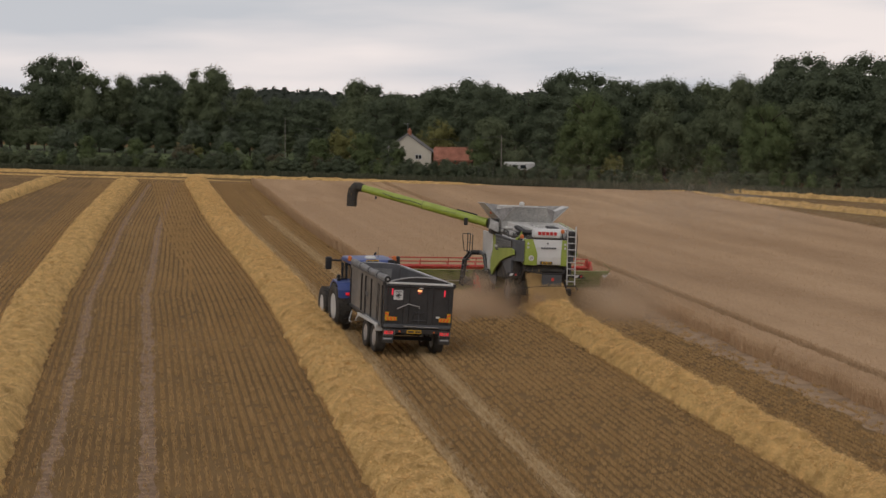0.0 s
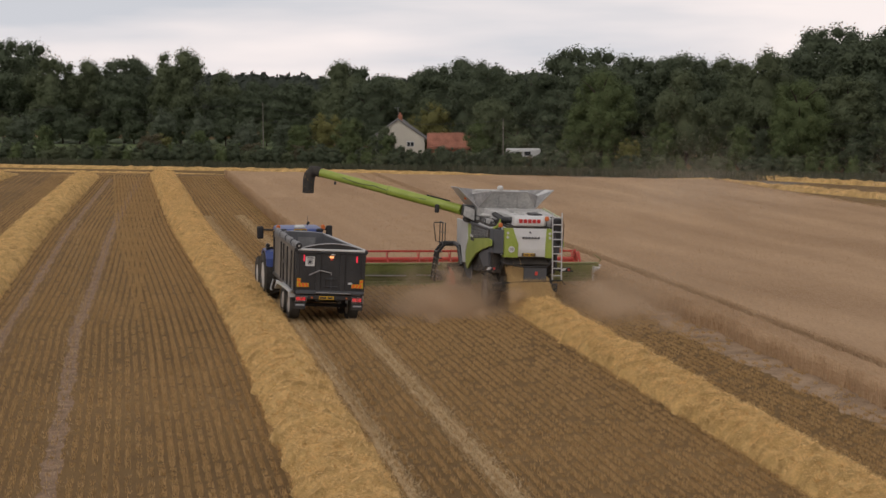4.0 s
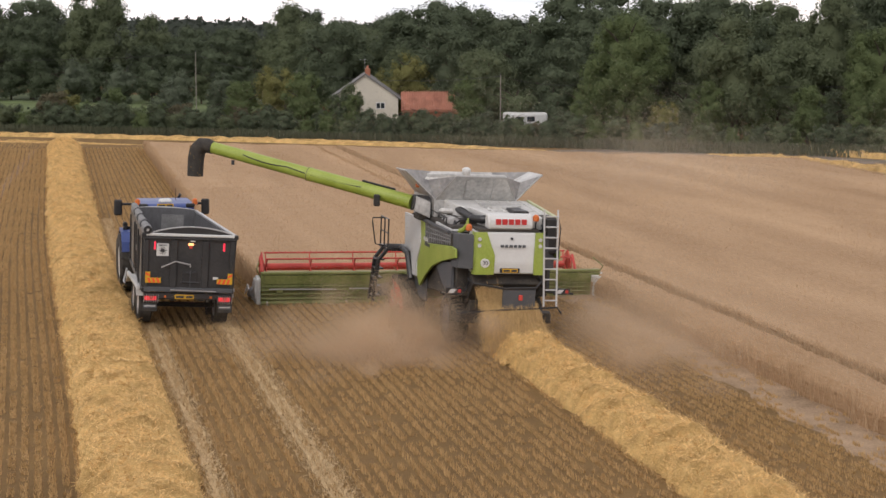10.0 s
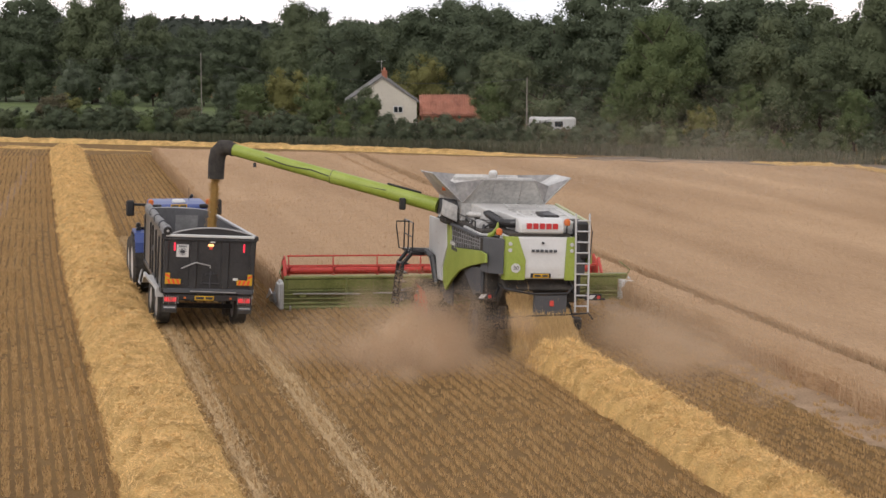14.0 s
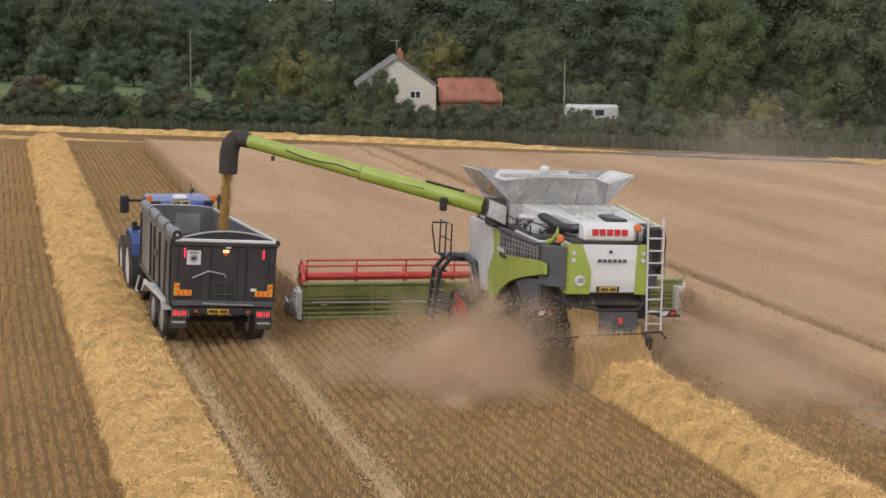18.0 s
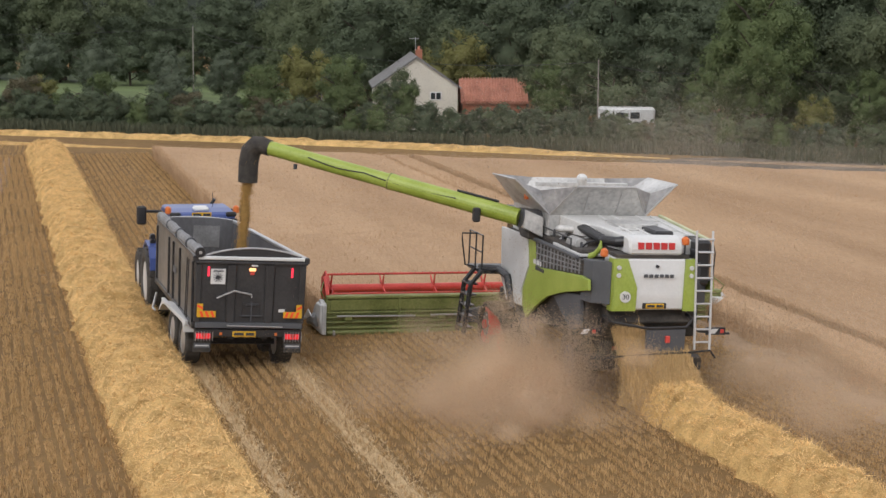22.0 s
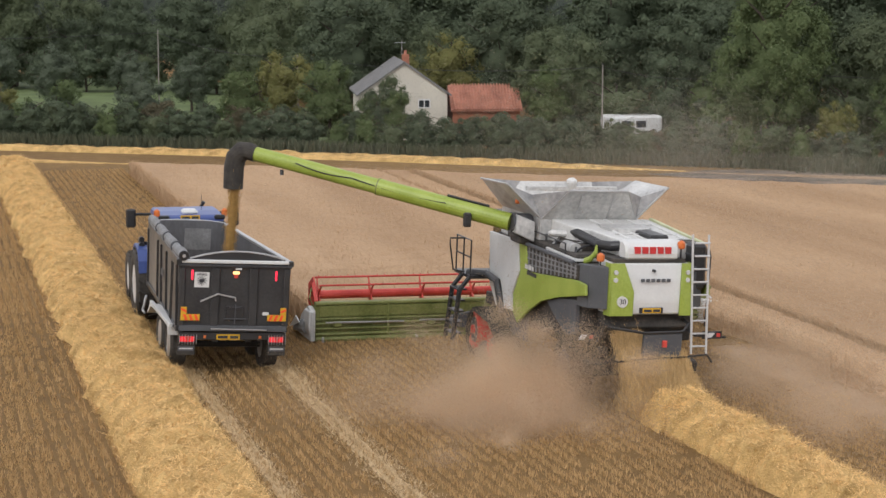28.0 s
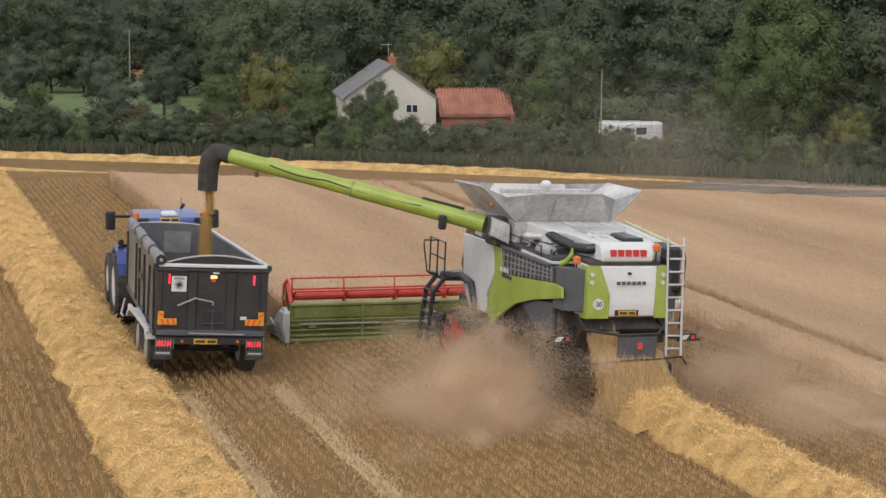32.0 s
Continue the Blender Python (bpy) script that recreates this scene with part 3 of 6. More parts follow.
ASHSOIL = material("dark_headland_soil", (0.1, 0.088, 0.078), 0.95, vary=0.4, scale=0.5, fine=6, bump=0.6, tint=(0.2, 0.165, 0.13), stretch=(0.5, 1.6, 1), spec=0.1)
build_ground()
build_headland()
ribbon("wheel_track", 3.34, 3.68, -90, 121, PALESTUB, "pale flattened wheel track through stubble")
ribbon("wheel_track", 1.32, 1.56, -90, 121, PALESTUB, "pale flattened wheel track beside a straw heap")
ribbon("wheel_track", -6.4, -6.0, -90, 164, TRACKSOIL, "brown bare soil wheel track through stubble", rag=0.13)
ribbon("wheel_track", -8.8, -8.45, -90, 164, TRACKSOIL, "brown bare soil wheel track through stubble", rag=0.13)
ribbon("bare_strip", 13.95, 15.5, -90, 118, SOILPALE, "dusty strip of bare soil beside standing wheat", rag=0.3)
ribbon("tramline", 16.1, 16.85, -90, 152, TRACKSOIL, "narrow bare tramline through standing wheat")
build_stubble()
build_windrows()
build_far_rows()
build_crop()

# ---- hedge, trees and houses ----
# greyer than the near leaves: distance haze is put into the colour
FARLEAF = leafmat("haze_tinted_far_leaves", (0.05, 0.06, 0.046), (0.064, 0.076, 0.06))

def lobes_of(rx, ry, rz, lobes, seed):
    """The leafy masses of a crown: centres and radii, large ones inside and small sprays towards the outline."""
    r = np.random.default_rng(seed)
    cs = [(0, 0, -0.1 * rz, 0.56), (0, 0, 0.26 * rz, 0.44)]
    for k in range(lobes):
        a, h = 2.4 * k + r.uniform(-0.5, 0.5), r.uniform(-0.85, 0.95)
        out = r.uniform(0.4, 0.86)
        q = math.sqrt(max(0.04, 1 - h * h)) * out
        cs.append((q * math.cos(a) * rx, q * math.sin(a) * ry, h * rz * 0.8, r.uniform(0.1, 0.3) * (1.25 - 0.6 * out)))
    return np.array(cs)


def crown_points(n, rx, ry, rz, cs, seed):
    """Leaf places over the outside of the masses, some straying, so that the outline is ragged; and the way each spray faces."""
    r = np.random.default_rng(seed)
    w = cs[:, 3] ** 1.7
    pick = r.choice(len(cs), n, p=w / w.sum())
    d = unit(r.normal(size=(n, 3)))
    rad = cs[pick, 3] * (r.uniform(0.55, 1.12, n) + np.where(r.random(n) < 0.15, r.uniform(0, 0.3, n), 0))
    p = cs[pick, :3] + d * rad[:, None] * np.array([rx, ry, rz * 0.85])
    whole = unit(p / np.array([rx, ry, rz]))
    return p, unit(0.55 * d + 0.75 * whole)


def lump_mesh(cs, rx, ry, rz, up, shrink=0.72, sub=2):
    """The dark inner bulk of a crown: one rough, dented mass for each."""
    bm = bmesh.new()
    for k, (x, y, z, q) in enumerate(cs):
        got = bmesh.ops.create_icosphere(bm, subdivisions=sub if q > 0.2 else 1, radius=1.0)
        for v in got["verts"]:
            e = (shrink if q > 0.4 else 0.52) * q * (1 + 0.4 * noise.noise(v.co * 1.9 + Vector((k, 0, 0))) + 0.25 * noise.noise(v.co * 4.5 + Vector((0, k, 0))))
            v.co = Vector((x + v.co.x * rx * e, y + v.co.y * ry * e, max(0.0, up + z + v.co.z * rz * 0.85 * e)))
    return bm


def leaf_mesh(p, d, size, seed):
    r = np.random.default_rng(seed)
    n = len(p)
    t = unit(np.cross(d, unit(r.normal(size=(n, 3)))))
    nrm = unit(d + r.normal(0, 0.5, (n, 3)) + np.array([0, 0, 0.2]))
    s = unit(np.cross(nrm, t))
    t = unit(np.cross(s, nrm))
    ln = size * r.uniform(0.5, 1.4, n)
    v = np.stack([p - t * ln[:, None] * 0.5 - s * ln[:, None] * 0.35, p - t * ln[:, None] * 0.4 + s * ln[:, None] * 0.4, p + t * ln[:, None] * 0.6], 1).reshape(-1, 3)
    return v, np.arange(3 * n).reshape(-1, 3)


def make_tree(name, height, rx, crown_from, leaf, leaves, seed, label, category="tree", size=0.3, lobes=22):
    """A tapered trunk with limbs, and a crown of many small leaf clumps."""
    r = random.Random(seed)
    root = thing(name, Matrix(), label, category)
    bm = tube([(0, 0, -0.1), (0.05, 0.03, crown_from), (0.1, -0.05, height * 0.6), (0.02, 0.0, height * 0.85)], [0.035 * height * 0.8, 0.024 * height, 0.014 * height, 0.02], 8)
    for k in range(7):
        a, h = 2.4 * k + r.random(), crown_from + (height * 0.72 - crown_from) * r.random()
        e = rx * r.uniform(0.5, 0.85)
        tube([(0.06, 0, h), (0.5 * e * math.cos(a), 0.5 * e * math.sin(a), h + 0.12 * height), (e * math.cos(a), e * math.sin(a), h + 0.2 * height)], [0.012 * height, 0.008 * height, 0.01], 5, bm)
    part("trunk", bm, BARK, root)
    rz = (height - crown_from) / 2
    cs = lobes_of(rx, rx, rz, lobes, seed)
    p, d = crown_points(leaves, rx, rx, rz, cs, seed)
    p[:, 2] += crown_from + rz
    keep = p[:, 2] > 0.05
    v, f = leaf_mesh(p[keep], d[keep], size, seed + 1)
    bulk = lump_mesh(cs, rx, rx, rz, crown_from + rz)
    bv, bf = np.array([q.co[:] for q in bulk.verts]), [[q.index for q in g.verts] for g in bulk.faces]
    bulk.free()
    crown = raw("crown", np.concatenate([v, bv]), [list(q) for q in f] + [[a + len(v) for a in q] for q in bf], leaf, root)
    crown.data.polygons.foreach_set("use_smooth", np.arange(len(f) + len(bf)) >= len(f))
    return root


def build_trees():
    r = random.Random(11)
    kinds = [make_tree("tree", 9.6, 4.3, 0.6, LEAF[0], 19000, 101, "broad dark green oak with dense rounded crown behind the hedge", lobes=90, size=0.16),
             make_tree("tree", 9.0, 3.9, 0.5, LEAF[1], 18000, 102, "dark green woodland tree with uneven crown", lobes=80, size=0.16),
             make_tree("tree", 9.3, 3.2, 0.5, LEAF[0], 16000, 103, "tall green woodland tree with narrow crown", lobes=70, size=0.155),
             make_tree("tree", 5.4, 2.0, 0.4, LEAF[2], 13000, 104, "smaller fresh green tree in the hedge line", size=0.1, lobes=50),
             make_tree("tree", 4.6, 2.0, 0.3, LEAF[4], 9000, 105, "rounded grey-green sallow bush behind the hedge", size=0.095, lobes=46),
             make_tree("tree", 5.0, 1.9, 0.4, LEAF[3], 9000, 106, "yellowing green tree beside the cottage", size=0.095, lobes=46),
             make_tree("shrub", 2.7, 1.5, 0.0, LEAF[1], 6000, 107, "dense dark green hedge shrub", "hedge shrub", 0.095, 20),
             make_tree("shrub", 2.3, 1.4, 0.0, LEAF[0], 5400, 108, "dense green hedge shrub with bramble", "hedge shrub", 0.085, 20),
             make_tree("shrub", 2.5, 1.3, 0.0, LEAF[2], 5000, 109, "fresh green hazel hedge shrub", "hedge shrub", 0.085, 18),
             make_tree("shrub", 2.4, 1.3, 0.0, LEAF[5], 5000, 110, "russet tinged hawthorn hedge shrub", "hedge shrub", 0.085, 18),
             make_tree("shrub", 1.9, 1.5, 0.0, LEAF[4], 5000, 111, "low silvery willow scrub below the hedge", "hedge shrub", 0.08, 18),
             make_tree("tree", 9.2, 3.7, 0.4, LEAF[2], 36000, 112, "tall fresh green tree standing in the hedge", lobes=80, size=0.125)]
    used = [False] * len(kinds)

    def plant(k, x, back, s):
        m = pose(x, float(hedge_y(x)) + back, 0, 0, 0, r.uniform(0, 360)) @ Matrix.Diagonal((s * r.uniform(0.9, 1.1), s * r.uniform(0.9, 1.1), s, 1))
        if used[k]:
            copy_thing(kinds[k], m)
        else:
            kinds[k].matrix_basis = m
            used[k] = True

    # hedge along the field, lower where the caravan shows over it
    x = -26.0
    while x < 70:
        low = 0.94 if 27.6 < x < 32.2 else 1.0
        plant(r.choice([6, 6, 7, 7, 8, 6]), x, 2.2 + r.uniform(-0.4, 0.6), r.uniform(0.75, 1.05) * low)
        x += r.uniform(1.0, 1.5)
    x = -26.0
    while x < 70:
        house = 17.5 < x < 32.5
        k = r.choice([6, 6, 7, 7, 8, 9]) if not house else r.choice([6, 7, 10])
        plant(k, x, 4.6 + r.uniform(-0.5, 1.0), r.uniform(0.8, 1.15) * (0.62 if x > 29 else 0.84 if house else 1.0))
        x += r.uniform(1.4, 2.1)
    # single trees: kind, place along the hedge, distance behind it, size
    for k, x, b, s in ((5, 16.6, 8.5, 1.08), (3, 18.4, 6.0, 0.9), (3, 20.3, 5.6, 0.62), (3, 14.2, 6.5, 0.85), (0, 31.4, 12.0, 0.66), (3, 30.0, 10.5, 0.95), (11, 38.8, 8.0, 1.0),
                       (3, 35.3, 5.0, 0.62), (2, 45.0, 8.0, 0.98), (3, 43.0, 6.0, 0.95), (3, 48.5, 6.0, 0.9), (11, 53.5, 9.0, 0.9), (0, 60, 7, 0.9), (1, 67, 6, 0.9), (3, 51, 5.5, 0.7),
                       (4, 9.4, 7.5, 0.9), (4, 7.2, 34.0, 1.15), (4, 3.4, 36.0, 1.25), (4, 15.6, 32.0, 1.0), (3, 5.4, 6.0, 0.72), (5, 2.0, 7.0, 0.6), (9, 1.0, 5.5, 1.3), (3, -4.0, 6.5, 0.75), (3, -9.0, 6.5, 0.8),
                       (5, 27.8, 24.0, 1.0), (5, 26.0, 20.0, 0.85), (1, 20.8, 6.0, 0.42), (6, 22.4, 5.2, 0.95), (6, 30.2, 3.2, 0.7), (7, 31.3, 3.4, 0.72), (7, 29.2, 3.3, 0.72), (7, 25.4, 4.8, 0.95), (6, 26.7, 4.6, 0.85), (7, 28.0, 4.8, 0.9), (4, -12.0, 34.0, 1.1), (4, 12.6, 38.0, 1.0)):
        plant(k, x, b, s)
    # the wood close behind the houses
    for back, gap, lo, hi in ((16, 4.4, 0.8, 1.05), (25, 4.6, 0.98, 1.2), (37, 4.6, 1.18, 1.38)):
        x = 23.0
        while x < 96:
            if not (x < 31 and back < 24):
                plant(r.choice([0, 1, 2, 0, 1]), x, back + r.uniform(-3, 3), r.uniform(lo, hi) * float(np.interp(x, [38, 44, 50, 55, 62], [1.02, 1.1, 1.22, 1.36, 1.38])))
            x += gap * r.uniform(0.75, 1.25)
    x = 31.0
    while x < 92:
        plant(r.choice([6, 7, 8, 6]), x, 10.5 + r.uniform(-1.5, 1.5), r.uniform(1.3, 1.9))
        x += r.uniform(1.6, 2.6)
    # the wood beyond the meadow, with a dip in its skyline
    for x, b, k, s in ((-46, 66, 0, 1.5), (-38, 64, 1, 1.5), (-30, 66, 0, 1.55), (-21, 64, 0, 1.5), (-13, 65, 1, 1.5), (-5, 64, 0, 1.52), (0.5, 66, 1, 1.36), (6.6, 62, 0, 1.86), (13.0, 74, 2, 0.95),
                       (17.0, 78, 1, 0.94), (21.5, 68, 0, 1.2), (26, 64, 1, 1.22), (30.5, 66, 0, 1.36), (35.5, 70, 1, 1.15), (-26, 58, 1, 1.1), (-9, 58, 2, 1.1), (0, 59, 1, 1.05), (6.5, 60, 2, 0.95),
                       (19.5, 60, 1, 0.92), (24, 57, 2, 1.05), (28, 50, 1, 1.05), (22.5, 46, 0, 0.9), (27, 38, 1, 0.95), (15.5, 64, 1, 0.85), (11.5, 62, 1, 0.7), (-17, 58, 0, 1.1), (-34, 58, 1, 1.2), (32, 56, 0, 1.2), (36, 50, 1, 1.2)):
        plant(k, x, b + r.uniform(-1, 1), s * r.uniform(0.98, 1.12) * (0.94 if x < -20 else 1.03 if x < -4 else 1.0))
    x = -46.0
    while x < 36:
        plant(r.choice([6, 7, 6]), x, 55 + r.uniform(-2, 3), r.uniform(1.4, 2.1))
        x += r.uniform(2.0, 3.2)
    # a yellow-green bush in the hedge, and a light tree over the outbuilding
    plant(5, 39.8, 3.8, 0.62)
    # undergrowth before the cottage, the outbuilding and the caravan
    for k, x, b, q in ((2, 21.6, 7.0, 0.44), (7, 26.6, 11.5, 0.7), (6, 27.7, 11.0, 0.66), (7, 28.9, 11.5, 0.74), (6, 30.2, 9.0, 0.8), (7, 31.6, 6.2, 0.92), (6, 32.5, 6.4, 0.55), (7, 33.2, 6.3, 0.6), (6, 34.3, 6.2, 0.95), (7, 33.95, 5.6, 0.85)):
        plant(k, x, b, q)
    plant(3, 21.4, 5.6, 0.66)
    plant(5, 28.1, 21.5, 1.15)
    plant(5, 27.2, 25.5, 0.92)
    # rough grass at the foot of the hedge
    n = 26000
    gx = rng.uniform(-26, 70, n)
    gy = hedge_y(gx) + rng.uniform(-0.4, 1.9, n)
    far = gx > 36
    gy[far] -= rng.uniform(0, 2.0, far.sum())
    ang = rng.uniform(0, math.pi, n)
    s = np.stack([np.cos(ang), np.sin(ang), np.zeros(n)], 1)
    d = unit(np.stack([rng.normal(0, 0.25, n), rng.normal(0, 0.25, n), np.ones(n)], 1))
    v, f = blades(np.stack([gx, gy, np.zeros(n)], 1), d, s, rng.uniform(0.25, 0.8, n), rng.uniform(0.03, 0.07, n))
    tagged(raw("rough_grass", v, f, GRASSM), "tall grey-green grass and weeds below the hedge", "grass", kind="stuff")
    # distant woods on the skyline
    xs = np.arange(-200, 360, 1.6)
    prof = [(-6.0, 0.0), (-5.5, 0.45), (-4.0, 0.75), (-1.5, 0.93), (1.0, 1.0), (5.0, 0.9), (9.0, 0.0)]
    verts = []
    for q in xs:
        top = 7.6 + 1.0 * noise.noise((q * 0.035, 0, 0)) + 0.9 * noise.noise((q * 0.14, 3, 0))
        for off, h in prof:
            b = noise.noise((q * 0.3, off * 0.35, h * 3))
            verts.append((q + 0.5 * b, 330 - 0.35 * q + off * (1 + 0.3 * b), max(-0.1, top * h * (1 + 0.12 * b)) if 0 < h else -4.0))
    w = len(prof)
    faces = [(j * w + i, j * w + i + 1, (j + 1) * w + i + 1, (j + 1) * w + i) for j in range(len(xs) - 1) for i in range(w - 1)]
    verts = np.array(verts)
    n = 30000
    fa = np.array(faces)[rng.integers(0, len(faces), n)]
    u = rng.random((n, 1))
    p = verts[fa[:, 0]] * u + verts[fa[:, 2]] * (1 - u) + rng.normal(0, 0.25, (n, 3))
    v, f = leaf_mesh(p, unit(rng.normal(size=(n, 3)) + np.array([0, -1.2, 0.6])), 0.8, 5)
    far = raw("distant_woods", np.concatenate([verts, v]), [list(q) for q in faces] + [list(q) for q in f + len(verts)], FARLEAF)
    tagged(far, "woods along the far skyline, distance haze painted in as grey-green", "woods", kind="stuff")
    # meadow behind the hedge
    verts = [(x, float(hedge_y(x)) + b, 0.02) for b in (8, 78) for x in (-60, -20, 0, 10, 24)]
    mz = raw("meadow", verts, [(i, i + 1, 6 + i, 5 + i) for i in range(4)], MEADOW)
    tagged(mz, "bright green meadow behind the hedge", "meadow", kind="structure")


def gable_house(name, x0, x1, y0, y1, eave, ridge, wall, roof, label, category, window=None, chimney=None, across=False):
    h = thing(name, Matrix(), label, category)
    mid = (x0 + x1) / 2
    if not across:
        part("wall", prism([(x0, -0.05), (x1, -0.05), (x1, eave), (mid, ridge - 0.12), (x0, eave)], "y", y0, y1), wall, h)
        for sx, xe in ((-1, x0), (1, x1)):
            e = xe + sx * 0.22
            ez = eave - 0.22 * (ridge - eave) / (mid - x0)
            part("roof", prism([(mid, ridge), (e, ez), (e, ez - 0.1), (mid, ridge - 0.12)], "y", y0 - 0.15, y1 + 0.15), roof, h)
    else:
        ym = (y0 + y1) / 2
        part("wall", prism([(y0, -0.05), (y1, -0.05), (y1, eave), (ym, ridge - 0.12), (y0, eave)], "x", x0, x1), wall, h)
        for sy, ye in ((-1, y0), (1, y1)):
            e = ye + sy * 0.22
            ez = eave - 0.22 * (ridge - eave) / (ym - y0)
            part("roof", prism([(ym, ridge), (e, ez), (e, ez - 0.1), (ym, ridge - 0.12)], "x", x0 - 0.12, x1 + 0.12), roof, h)
    if window:
        a, b, c, d = window
        w = part("window", box(a, b, y0 - 0.03, y0 + 0.05, c, d, 0.01), WHITE, h, "white framed window")
        part("pane", box(a + 0.06, (a + b) / 2 - 0.03, y0 - 0.045, y0 + 0.02, c + 0.06, d - 0.06, 0.0), GLASS, w)
        part("pane", box((a + b) / 2 + 0.03, b - 0.06, y0 - 0.045, y0 + 0.02, c + 0.06, d - 0.06, 0.0), GLASS, w)
    if chimney:
        cx, cy, ct = chimney
        c = part("chimney", box(cx - 0.2, cx + 0.2, cy - 0.2, cy + 0.2, ridge - 0.6, ct, 0.01), BRICK, h, "red brick chimney")
        part("chimney_pot", lathe([(ct, 0.09), (ct + 0.22, 0.075)], "z", 10, (cx, cy, 0)), PANTILE, c)
    return h


def build_houses():
    h = gable_house("cottage", 20.9, 25.75, 177.0, 184, 2.72, 4.42, RENDERW, SLATE, "cream rendered cottage gable with grey slate roof", "house", (24.1, 24.8, 1.8, 2.3), (23.5, 178.2, 4.75))
    part("aerial", tube([(23.3, 178.2, 4.7), (23.3, 178.2, 5.5)], 0.015, 5, tube([(22.9, 178.2, 5.4), (23.5, 178.2, 5.4)], 0.012, 5)), STEEL, h)
    o = gable_house("outbuilding", 26.1, 29.9, 177.4, 180.6, 1.85, 2.98, BRICK, PANTILE, "low brick outbuilding with red pantile roof", "outbuilding", across=True)
    for k in range(22):
        x = 26.1 + 3.8 * (k + 0.5) / 22
        part("roof_rib", tube([(x, 177.14, 1.72), (x, 178.98, 3.03)], 0.05, 6), PANTILE, o)
    gable_house("outbuilding", 36.2, 38.2, 169.5, 172, 1.9, 2.6, BRICK, PANTILE, "small brick shed with red tiled roof among trees", "outbuilding", across=True)
    turn = pose(23.3, 177.0, 0) @ pose(0, 0, 0, 0, 0, -11) @ pose(-23.3, -177.0, 0)
    h.matrix_basis = o.matrix_basis = turn
    c = thing("caravan", pose(32.9, 167.0, 0), "white touring caravan behind the hedge", "caravan")
    part("body", box(-1.5, 1.3, -0.9, 0.9, 0.35, 1.95, 0.12), WHITE, c)
    part("window", box(-0.2, 0.35, -0.93, -0.88, 1.35, 1.7, 0.02), GLASS, c)
    part("window", box(-1.0, -0.5, -0.93, -0.88, 1.35, 1.7, 0.02), GLASS, c)
    for s in (-1, 1):
        part("wheel", lathe([(-0.08, 0.28), (0.08, 0.28)], "y", 16, (0, s * 0.85, 0.28)), RUBBER, c)
    part("hitch", tube([(1.3, 0, 0.45), (2.1, 0, 0.4)], 0.05, 6), STEEL, c)
    poles = ((13.1, 200.0, 5.6), (30.75, 166.0, 4.6), (20.2, 190.0, 4.3), (38.5, 163.5, 4.4))
    for x, y, z in poles:
        p = thing("utility_pole", pose(x, y, 0), "weathered timber pole carrying wires above the hedge", "utility pole", "wire poles")
        part("post", tube([(0, 0, -0.2), (0, 0, z)], [0.05, 0.032], 8), TIMBER, p)
        part("insulator", tube([(0, 0, z), (0, 0, z + 0.08)], 0.025, 6), GREY, p)
    for (xa, ya, za), (xb, yb, zb) in (((13.1, 200, 5.45), (20.2, 190, 4.2)), ((20.2, 190, 4.2), (30.75, 166, 4.5)), ((30.75, 166, 4.5), (38.5, 163.5, 4.3)), ((13.1, 200, 5.45), (-20, 215, 5.2)), ((38.5, 163.5, 4.3), (60, 150, 4.6))):
        pts = [(xa + (xb - xa) * k / 12, ya + (yb - ya) * k / 12, za + (zb - za) * k / 12 - 0.5 * (1 - (k / 6 - 1) ** 2)) for k in range(13)]
        w = part("wire", tube(pts, 0.012, 4), BLACK)
        tagged(w, "thin black overhead wire between timber poles", "wire", "overhead wires")


build_trees()
build_houses()

# ---- vehicles ----
def wheel_part(name, parent, x, y, z, r, w, rim_mat, lugs=0, rim_r=0.55, seg=28):
    """A tyre with its rim, turning about its own hub."""
    h = w / 2
    bm = lathe([(-h * 0.8, r * rim_r), (-h, r * (rim_r + 0.15)), (-h, r * 0.9), (-h * 0.75, r * 0.97), (h * 0.75, r * 0.97), (h, r * 0.9), (h, r * (rim_r + 0.15)), (h * 0.8, r * rim_r)], "x", seg)
    tyre = part(name, bm, RUBBER, parent)
    tyre.matrix_basis = pose(x, y, z)
    for s in (-1, 1) if lugs else ():
        own = box(min(0.02 * s, s * h * 0.98), max(0.02 * s, s * h * 0.98), -0.03, 0.03, r * 0.93, r * 1.0, 0.008)
        bmesh.ops.rotate(own, verts=own.verts[:], cent=(0, 0, 0), matrix=Matrix.Rotation(0.5 * s, 3, "Z"))
        first = part("tread_lug", own, RUBBER, tyre)
        for k in range(lugs):
            ob = first if k == 0 else new("tread_lug", first.data)
            ob.parent = tyre
            ob.matrix_basis = pose(0, 0, 0, 360.0 * (k + (0.5 if s > 0 else 0)) / lugs)
    d = part("rim", lathe([(-h * 0.9, r * rim_r * 1.02), (-h * 0.92, r * rim_r * 0.94), (-h * 0.6, r * rim_r * 0.86), (-h * 0.62, r * 0.18), (-h * 0.85, r * 0.15), (h * 0.85, r * 0.15), (h * 0.62, r * 0.18), (h * 0.6, r * rim_r * 0.86), (h * 0.92, r * rim_r * 0.94), (h * 0.9, r * rim_r * 1.02)], "x", 20), rim_mat, tyre)
    nuts = None
    for k in range(8):
        a = 2 * math.pi * k / 8
        for s in (-1, 1):
            nuts = lathe([(s * h * 0.58, 0.025), (s * h * 0.7, 0.025)], "x", 6, (0, r * 0.27 * math.cos(a), r * 0.27 * math.sin(a)), nuts)
    part("wheel_nuts", nuts, STEEL, tyre)
    return tyre


